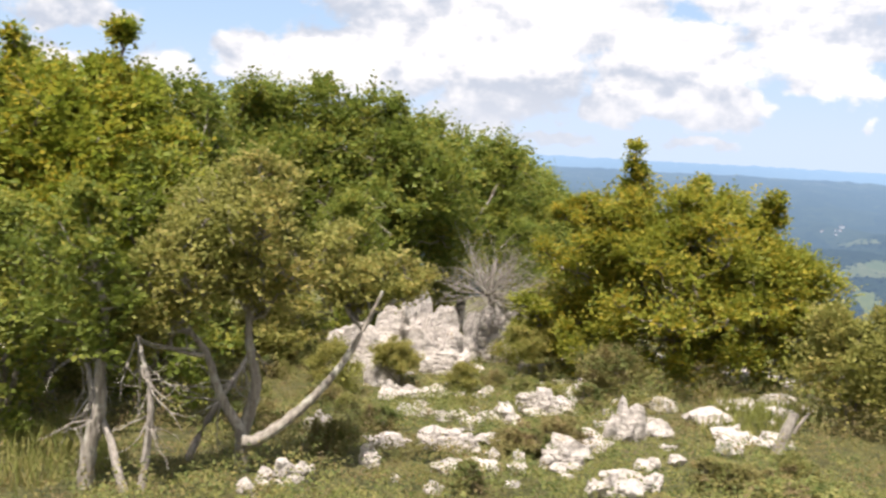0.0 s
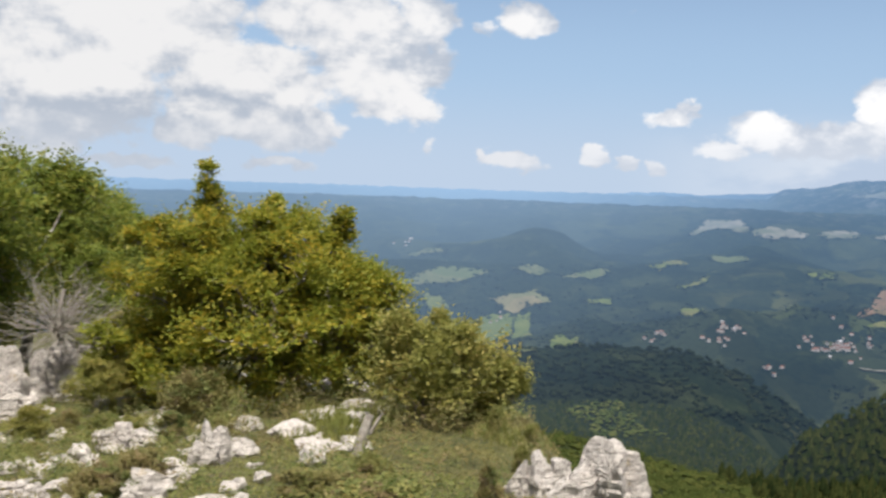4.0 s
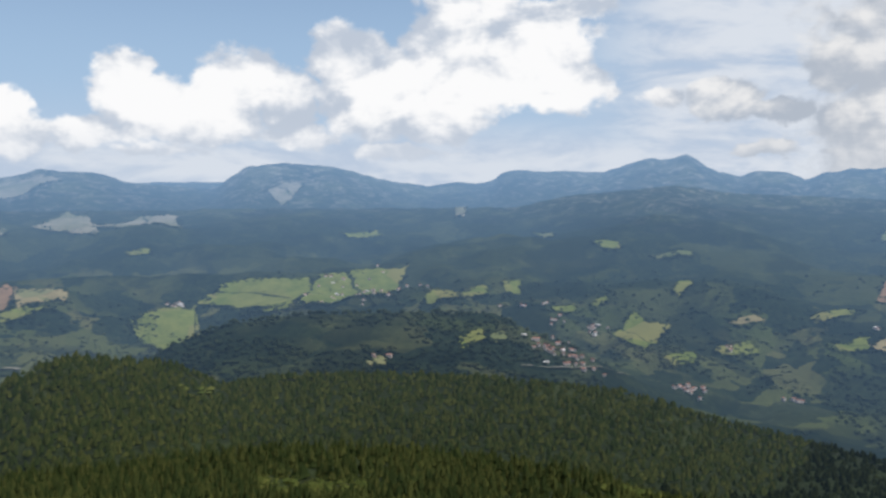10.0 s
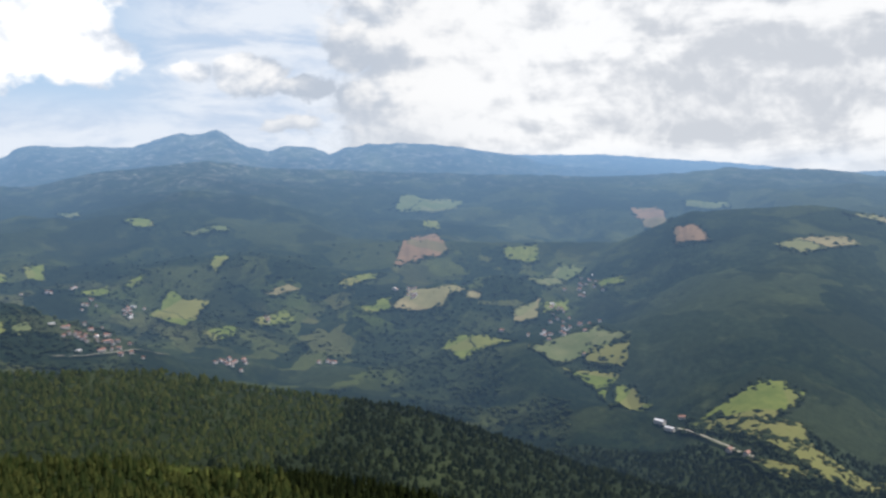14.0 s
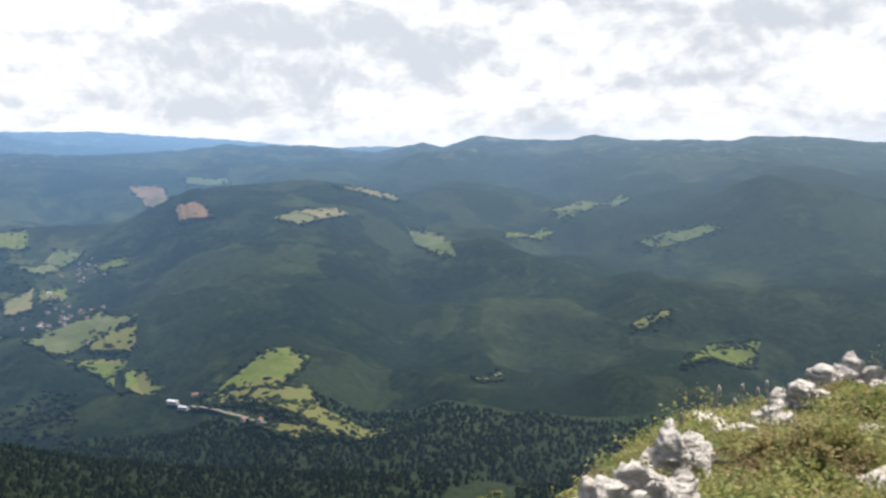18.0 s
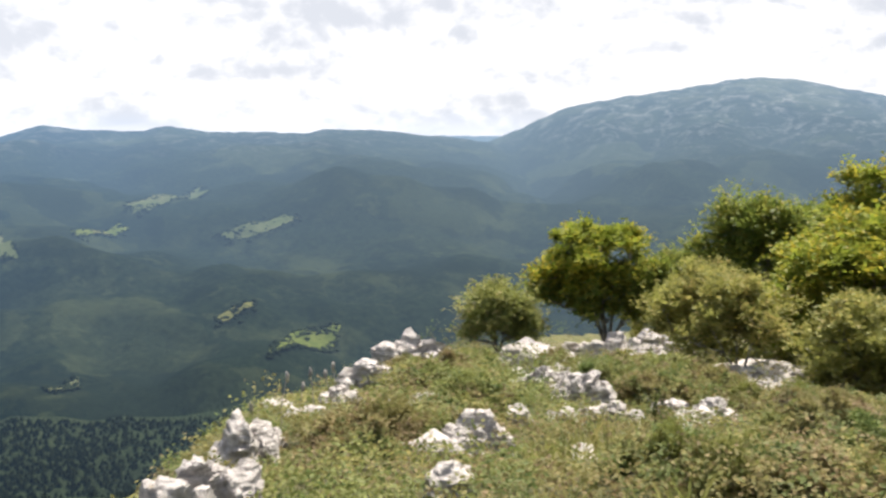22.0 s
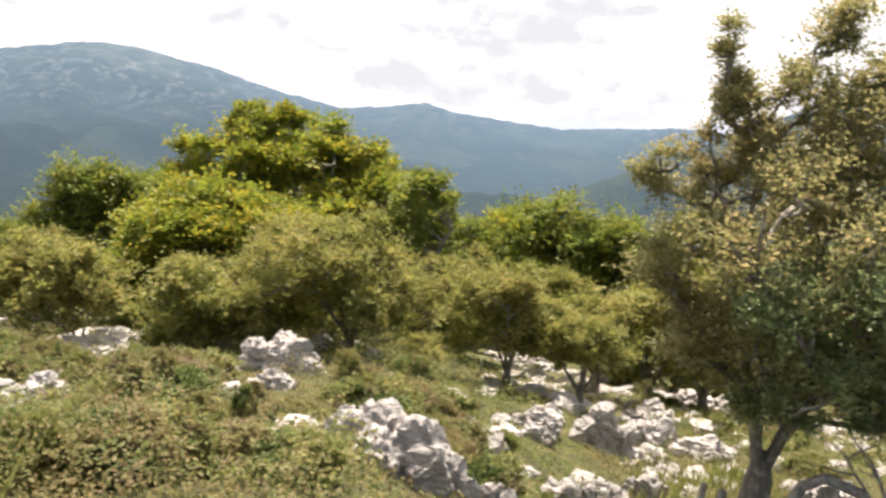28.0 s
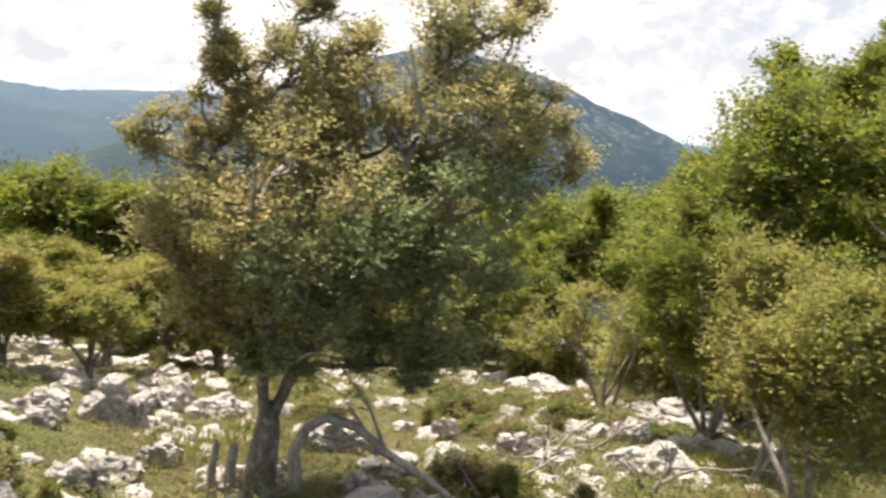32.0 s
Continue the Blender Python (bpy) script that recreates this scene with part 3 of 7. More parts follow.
def mesh_from(name, verts, faces, mats, smooth=False, slots=None):
    """A mesh from arrays of vertices and of triangles or quads."""
    verts, faces = np.asarray(verts, np.float32), np.asarray(faces, np.int32)
    me = bpy.data.meshes.new(name)
    k = faces.shape[1]
    me.vertices.add(len(verts))
    me.vertices.foreach_set("co", verts.ravel())
    me.loops.add(faces.size)
    me.loops.foreach_set("vertex_index", faces.ravel())
    me.polygons.add(len(faces))
    me.polygons.foreach_set("loop_start", np.arange(0, faces.size, k, dtype=np.int32))
    me.polygons.foreach_set("loop_total", np.full(len(faces), k, np.int32))
    me.polygons.foreach_set("use_smooth", np.full(len(faces), smooth))
    for m in mats if isinstance(mats, (list, tuple)) else [mats]:
        me.materials.append(m)
    if slots is not None:
        me.polygons.foreach_set("material_index", slots.astype(np.int32))
    me.update(calc_edges=True)
    return me


def part(name, me, parent, label=""):
    ob = new(name, me)
    ob.parent = parent
    return tagged(ob, label)


def build_land():
    rs = [0.0]
    r = 0.6
    while r < 4950:
        rs.append(r)
        r += min(0.035 * r, 26.0)
    rs = np.array(rs[1:])
    azs = np.concatenate([np.arange(-30, 262, 0.3), np.arange(262.0, 330, 1.0)])
    A, Rr = np.meshgrid(azs, rs)
    Z = elevation(A, Rr)
    X, Y = Rr * np.sin(np.radians(A)), Rr * np.cos(np.radians(A))
    verts = np.stack([X, Y, Z], -1).reshape(-1, 3)
    n, m = len(rs), len(azs)
    i, j = np.meshgrid(np.arange(n - 1), np.arange(m), indexing="ij")
    j2 = (j + 1) % m
    quads = np.stack([i * m + j, i * m + j2, (i + 1) * m + j2, (i + 1) * m + j], -1).reshape(-1, 4)[:, ::-1]
    ring = np.repeat(rs[:-1], m)
    az_q, r_q = A[:-1].ravel(), ring
    over = r_q > along(az_q, EDGE) + 7.0
    slots = np.where((r_q < 60) & ~over, 0, 1)
    far = r_q >= 1150
    me = mesh_from("ground", verts, quads[~far], [TURF, WOODS], True, slots[~far])
    tagged(new("ground", me), "grassy limestone summit falling away to a wooded green valley", "ground", kind="structure")
    used = np.unique(quads[far])
    remap = np.zeros(len(verts), np.int32)
    remap[used] = np.arange(len(used))
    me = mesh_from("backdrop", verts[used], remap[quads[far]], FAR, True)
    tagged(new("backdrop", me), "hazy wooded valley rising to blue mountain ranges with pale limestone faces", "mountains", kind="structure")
    a = np.arange(m)
    hub = np.vstack([verts[:m], [[0, 0, float(elevation(0, 0.01))]]])
    tri = np.stack([a, (a + 1) % m, np.full(m, m)], -1)[:, ::-1]
    tagged(new("ground", mesh_from("ground_cap", hub, tri, TURF, True)), "trodden turf on the very top of the summit", "ground", kind="structure")


build_land()


# ---- trees and shrubs ----
def tubes(lines, sides=6):
    """Tapered tubes along lines of (points, radii)."""
    verts, faces, base = [], [], 0
    ring = np.linspace(0, 2 * np.pi, sides, endpoint=False)
    for pts, rad in lines:
        pts, rad = np.asarray(pts, float), np.asarray(rad, float)
        t = np.gradient(pts, axis=0)
        t /= np.linalg.norm(t, axis=1)[:, None] + 1e-9
        ref = np.where(np.abs(t[:, 2:3]) > 0.9, np.array([[1.0, 0, 0]]), np.array([[0, 0, 1.0]]))
        u = np.cross(t, ref)
        u /= np.linalg.norm(u, axis=1)[:, None] + 1e-9
        w = np.cross(t, u)
        k = len(pts)
        knob = rad[:, None] * (1 + 0.12 * np.sin(3 * ring[None] + np.arange(k)[:, None] * 1.7))
        v = pts[:, None] + knob[..., None] * (np.cos(ring)[None, :, None] * u[:, None] + np.sin(ring)[None, :, None] * w[:, None])
        verts.append(v.reshape(-1, 3))
        i, j = np.meshgrid(np.arange(k - 1), np.arange(sides), indexing="ij")
        j2 = (j + 1) % sides
        faces.append((np.stack([i * sides + j, i * sides + j2, (i + 1) * sides + j2, (i + 1) * sides + j], -1)).reshape(-1, 4) + base)
        base += k * sides
    return np.vstack(verts), np.vstack(faces)


def wander(rng, start, way, length, n, bend, lift=0.0):
    pts = [np.array(start, float)]
    way = np.array(way, float)
    for _ in range(n):
        way = way + rng.normal(0, bend, 3) + np.array([0, 0, lift])
        way /= np.linalg.norm(way)
        pts.append(pts[-1] + way * length / n)
    return np.array(pts), way


def leaf_cloud(rng, anchors, per, spread, size, flat, droop=0.0):
    """Leaves as small pointed blades round the anchors, one folded kite each."""
    anchors = np.asarray(anchors)
    n = len(anchors) * per
    c = np.repeat(anchors, per, 0) + rng.normal(0, 1, (n, 3)) * np.array(spread)
    up = rng.normal(0, 1, (n, 3)) * (1 - flat) + np.array([0, 0, 1.0]) * flat * 1.6
    up /= np.linalg.norm(up, axis=1)[:, None]
    a = rng.normal(0, 1, (n, 3))
    a -= (a * up).sum(1)[:, None] * up
    a /= np.linalg.norm(a, axis=1)[:, None]
    a[:, 2] -= droop
    b = np.cross(up, a)
    s = size * rng.uniform(0.65, 1.35, n)[:, None]
    v = np.stack([c - a * s * 0.5, c + b * s * 0.3 + up * s * 0.06, c + a * s * 0.55, c - b * s * 0.3 + up * s * 0.06], 1).reshape(-1, 3)
    f = np.arange(n * 4).reshape(-1, 4)
    return v, f


def blades(c, up, a, s):
    """Pointed leaf blades, one folded kite each, at points with a facing, a direction and a size."""
    up = up / (np.linalg.norm(up, axis=1)[:, None] + 1e-9)
    a = a - (a * up).sum(1)[:, None] * up
    a = a / (np.linalg.norm(a, axis=1)[:, None] + 1e-9)
    b = np.cross(up, a)
    s = s[:, None]
    v = np.stack([c - a * s * 0.5, c + b * s * 0.32 + up * s * 0.06, c + a * s * 0.55, c - b * s * 0.32 + up * s * 0.06], 1).reshape(-1, 3)
    return v, np.arange(len(v)).reshape(-1, 4)


def smooth_line(pts, times):
    for _ in range(times):
        q = np.vstack([0.75 * pts[:-1] + 0.25 * pts[1:], 0.25 * pts[:-1] + 0.75 * pts[1:]])
        order = np.arange(len(pts) - 1)
        q = q[np.stack([order, order + len(pts) - 1], -1).ravel()]
        pts = np.vstack([pts[:1], q, pts[-1:]])
    return pts


def at(az, el, dist):
    p = bearing(az) * dist
    return np.array([p.x, p.y, EYE + dist * math.tan(radians(el))])


def tree(name, label, category, base, height, half, bare, leaf, bark, seed, limbs=11, twigs=5, per=7, size=0.1, flat=0.55, stems=1, thick=None, gap=0.0, group="", droopy=0.0, top=0.96, push=(0, 0), fork=0.0, splay=0.5, cone=0.0, vase=0.0, plumes=0, lump=1.2, shift=(0, 0), bones=None, masses=None, leaf2=None):
    """A tree: stems, boughs to the tufts of foliage that make up the crown, and in each tuft sprays of leaves."""
    rng = np.random.default_rng(seed)
    thick = thick or 0.028 * height + 0.02
    trunk_lines, limb_lines = [], []
    crotch = np.array([0, 0, -0.15])
    if fork:
        pts, _ = wander(rng, crotch, (0.12 * push[0], 0.12 * push[1], 1), fork + 0.15, 4, 0.06)
        trunk_lines.append((pts, thick * np.array([1.5, 1.1, 1.0, 0.85, 0.45])))
        crotch = pts[-2]
    shafts = []
    for s in range(0 if bones else stems):
        if fork:
            a = 2 * np.pi * (s + rng.uniform(-0.25, 0.25)) / stems
            out = splay * rng.uniform(0.35, 1.1)
            pts, _ = wander(rng, crotch, (math.cos(a) * out + 0.5 * push[0], math.sin(a) * out + 0.5 * push[1], 1.0), (height * top - fork) * rng.uniform(0.7, 0.92), 8, 0.10, 0.06)
        else:
            lean = rng.normal(0, 0.10 if stems == 1 else 0.22, 2)
            p0 = crotch + np.append(rng.normal(0, 0.03 if stems == 1 else 0.025 * height, 2), 0)
            pts, _ = wander(rng, p0, (lean[0], lean[1], 1), height * rng.uniform(0.82, 0.95) * top, 9, 0.09, 0.03)
        rad = thick / math.sqrt(stems) * np.linspace(1, 0.16, len(pts)) ** 0.9
        if not fork:
            rad[0] *= 1.45
        trunk_lines.append((pts, rad))
        shafts.append(pts)
    for line, rad in bones or ():  # stems with a course of their own
        pts = smooth_line(np.array(line) - np.array(base), 3)
        trunk_lines.append((pts, np.interp(np.linspace(0, 1, len(pts)), [0, 0.3, 1], rad)))
        shafts.append(pts[len(pts) // 3:])
    nodes = np.vstack(shafts)
    # tufts: centre, reach and height of each
    tufts = []
    bumps = rng.uniform(0, 6.28, 3)
    away = math.hypot(base[0], base[1])
    if masses:  # boughs of a crown whose form is given: bearing, height, half width and half height in degrees, nearer or farther, second leaf
        area = np.array([(m[2] * m[3]) ** 0.75 for m in masses])
        area = np.maximum(2, np.round(limbs * area / area.sum())).astype(int)
        for m, count in zip(masses, area):
            mid = at(m[0], m[1], away + (m[4] if len(m) > 4 else 0)) - np.array(base)
            rw, rh = away * math.tan(radians(m[2])), away * math.tan(radians(m[3]))
            for _ in range(count):
                rl = max(0.13, min(0.7, 0.44 * lump * min(rw, 1.3 * rh) * rng.uniform(0.7, 1.25)))
                tall = rl * (0.95 - 0.5 * flat)
                way = rng.normal(0, 1, 3)
                way *= rng.uniform(0.25, 1) ** 0.5 / np.linalg.norm(way)
                if rh > 1.15 * rw:
                    way[:2] *= 0.75 - 0.5 * way[2]
                c = mid + way * np.array([max(0.05, 1.12 * rw - 0.35 * rl), max(0.05, 1.12 * rw - 0.35 * rl), max(0.05, 1.15 * rh - 0.35 * tall)])
                tufts.append((c, rl, tall, len(m) > 5))
                cost = np.linalg.norm(nodes - c, axis=1) + 1.5 * np.maximum(0, nodes[:, 2] - c[2] + 0.2)
                start = nodes[int(np.argmin(cost))]
                w = np.linspace(0, 1, 6)[:, None]
                lp = start + (c - start) * w + np.array([0, 0, -0.2]) * (w * (1 - w)) * np.linalg.norm(c - start) + rng.normal(0, 0.03 * half, (6, 3)) * w * (1.15 - w)
                lr = np.clip(thick * 0.25, 0.008, 0.035) * np.linspace(1, 0.3, 6)
                limb_lines.append((lp, lr))
                nodes = np.vstack([nodes, lp[2:5]])
                for q in range(2):
                    side = rng.normal(0, 1, 3) + (0, 0, 0.35)
                    tp, _ = wander(rng, lp[rng.integers(3, 6)], side / np.linalg.norm(side), rl * rng.uniform(0.7, 1.1), 3, 0.25, 0.03)
                    limb_lines.append((tp, np.linspace(0.45, 0.15, 4) * lr[3]))
    for k in range(0 if masses else limbs + plumes):
        a = k * 2.39996 + rng.uniform(-0.5, 0.5)
        plume = k >= limbs
        u = rng.uniform(0.72, 0.97) if plume else ((k + rng.uniform(0, 1)) / limbs) ** (1.0 + 0.5 * cone)
        dome = math.sqrt(max(0.04, 1 - ((u - 0.38) / 0.64) ** 2)) if u > 0.38 else 0.72 + 0.28 * u / 0.38
        point = (1 - u) ** 0.75 * min(1.0, 0.75 + 1.5 * u) + 0.04
        cup = min(1.0, 0.60 + 0.80 * u) if u < 0.55 else math.sqrt(max(0.05, 1 - ((u - 0.55) / 0.49) ** 2))
        env = half * (dome * (1 - cone - vase) + point * cone + cup * vase) * (1 + 0.13 * math.sin(2 * a + bumps[0]) + 0.10 * math.sin(3 * a + bumps[1] + 3 * u))
        rl = lump * half * rng.uniform(0.22, 0.37) * (0.55 + 0.45 * env / half)
        frac = (0.8 if vase else 0.5) * rng.uniform(0, 1) if plume else math.sqrt(rng.uniform(0.12, 1))
        d = max(0.0, env - 0.75 * rl) * frac
        tall = rl * (rng.uniform(1.3, 2.0) if plume else 0.95 - 0.5 * flat)
        if plume:
            rl *= 0.6
        z = height * (bare + (1 - bare) * u)
        z = min(max(z, height * bare + 0.3 * tall), height - 0.6 * tall)
        drift = min(1.0, u * 2.2)
        c = np.array([math.cos(a) * d + shift[0] * drift, math.sin(a) * d + shift[1] * drift, z])
        tufts.append((c, rl, tall, False))
        # a bough from the nearest fitting stem
        cost = np.linalg.norm(nodes - c, axis=1) + 1.5 * np.maximum(0, nodes[:, 2] - c[2] + 0.25 * d)
        i = int(np.argmin(cost))
        start = nodes[i]
        way = c - start
        w = np.linspace(0, 1, 6)[:, None]
        lp = start + way * w + np.array([0, 0, 1]) * (w * (1 - w)) * -0.25 * np.linalg.norm(way) * (1 if way[2] > 0 else -1) + rng.normal(0, 0.035 * half, (6, 3)) * w * (1.15 - w)
        lr = np.clip(thick * 0.38 * (1 - 0.6 * u), 0.01, 0.05) * np.linspace(1, 0.3, 6)
        limb_lines.append((lp, lr))
        for q in range(3 + (3 if gap else 0)):
            side = rng.normal(0, 1, 3) * (1, 1, 0.6) + (0, 0, 0.35)
            side /= np.linalg.norm(side)
            tp, _ = wander(rng, lp[rng.integers(2, 6)], side, rl * rng.uniform(0.7, 1.15), 3, 0.25, 0.03)
            limb_lines.append((tp, np.linspace(0.45, 0.15, 4) * lr[3]))
    # sprays of leaves reaching out of every tuft
    C = np.array([t[0] for t in tufts])
    R = np.array([(t[1], t[1], t[2]) for t in tufts])
    each = max(6, int(per * 3.1))
    idx = np.repeat(np.arange(len(tufts)), each)
    idx = idx[rng.uniform(0, 1, len(idx)) > gap]
    n = len(idx)
    way = rng.normal(0, 1, (n, 3))
    way /= np.linalg.norm(way, axis=1)[:, None]
    way[:, 2] = np.abs(way[:, 2]) * np.where(rng.uniform(0, 1, n) < 0.72, 1, -0.7)
    start = C[idx] + way * R[idx] * rng.uniform(0.15, 0.75, n)[:, None]
    way = way + np.array([0, 0, 0.22 - droopy * 0.5]) + rng.normal(0, 0.22, (n, 3))
    way /= np.linalg.norm(way, axis=1)[:, None]
    length = R[idx, 0] * (rng.uniform(0.4, 1.1, n) if masses else rng.uniform(0.25, 0.62, n)) + size
    m = 9
    s = (np.arange(m) + 0.5) / m
    across = np.cross(way, np.array([0, 0, 1.0]) + rng.normal(0, 0.25, (n, 3)))
    across /= np.linalg.norm(across, axis=1)[:, None] + 1e-9
    normal = np.cross(across, way)
    normal *= np.sign(normal[:, 2:3] + 1e-9)
    hand = np.where(np.arange(m) % 2, 1.0, -1.0)
    pos = start[:, None] + way[:, None] * (length[:, None] * s)[..., None] + across[:, None] * (hand * size * 0.42)[None, :, None] + rng.normal(0, size * 0.30, (n, m, 3))
    up = normal[:, None] * (0.35 + flat) + rng.normal(0, 0.42, (n, m, 3)) + np.array([0, 0, 0.25])
    fwd = way[:, None] * 0.7 + across[:, None] * hand[None, :, None] + rng.normal(0, 0.3, (n, m, 3))
    sz = size * rng.uniform(0.7, 1.3, (n, m)) * (1.12 - 0.4 * s)
    v, f = blades(pos.reshape(-1, 3), up.reshape(-1, 3), fwd.reshape(-1, 3), sz.reshape(-1))
    second = np.repeat(np.array([t[3] for t in tufts])[idx], m)
    if gap < 0.08:  # larger filler leaves added deep inside each tuft to block light through it
        inner = np.repeat(np.arange(len(tufts)), 13 if masses else 26)
        p = C[inner] + rng.normal(0, 0.30, (len(inner), 3)) * R[inner]
        v2, f2 = blades(p, rng.normal(0, 1, p.shape) + (0, 0, 0.5), rng.normal(0, 1, p.shape), np.minimum(R[inner, 0] * 0.30, size * 2.2))
        v, f = np.vstack([v, v2]), np.vstack([f, f2 + len(v)])
        second = np.concatenate([second, np.array([t[3] for t in tufts])[inner]])
    thing = tagged(new(name), label, category, group)
    thing.location = base
    tv, tf = tubes(trunk_lines[:1], 9)
    part("trunk", mesh_from("trunk", tv, tf, bark, True), thing)
    for line in trunk_lines[1:]:
        tv, tf = tubes([line], 7)
        part("limb" if fork else "stem", mesh_from("limb", tv, tf, bark, True), thing)
    tv, tf = tubes(limb_lines, 3)
    tagged(part("branchwork", mesh_from("branchwork", tv, tf, bark, True), thing), kind="stuff")
    # The beeches' darker second leaf carries the shade of their lower boughs.
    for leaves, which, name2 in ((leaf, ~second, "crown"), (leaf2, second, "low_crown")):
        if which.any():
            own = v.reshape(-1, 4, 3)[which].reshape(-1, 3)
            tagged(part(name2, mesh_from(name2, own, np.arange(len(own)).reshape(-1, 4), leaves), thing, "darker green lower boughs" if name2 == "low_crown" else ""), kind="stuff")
    return thing


def sized(az, el, el_top, half_deg, dist):
    """Base, height and half width of a thing from its bearing, the heights of its foot and top in degrees and its half width."""
    p = stand(az, dist) if dist else spot(az, el)
    d = math.hypot(p.x, p.y)
    return p, EYE + d * math.tan(radians(el_top)) - p.z, d * math.tan(radians(half_deg)), d


def course(marks, dist):
    return [at(a, e, dist) for a, e in marks]


THORN_BONES = [(course([(-11.6, -21.2), (-11.7, -19.2), (-11.7, -17.4), (-12.1, -16.9), (-13.2, -15.1), (-13.8, -12.8), (-15.0, -11.6), (-15.6, -9.5)], 9.8), (0.10, 0.062, 0.015)),
               (course([(-11.7, -17.6), (-11.0, -15.5), (-10.9, -14.2), (-11.5, -12.6), (-11.4, -9.1), (-11.0, -4.5)], 9.9), (0.075, 0.058, 0.015)),
               (course([(-11.7, -18.0), (-10.8, -18.0), (-8.5, -16.4), (-6.7, -14.6), (-5.2, -12.5), (-3.6, -9.1)], 9.6), (0.075, 0.058, 0.015))]
SLIM_BONES = [(course([(-20.5, -21.3), (-20.4, -18.1), (-19.6, -15.6), (-19.8, -13.6), (-19.3, -11.5), (-20.0, -8.0)], 9.4), (0.09, 0.07, 0.02))]

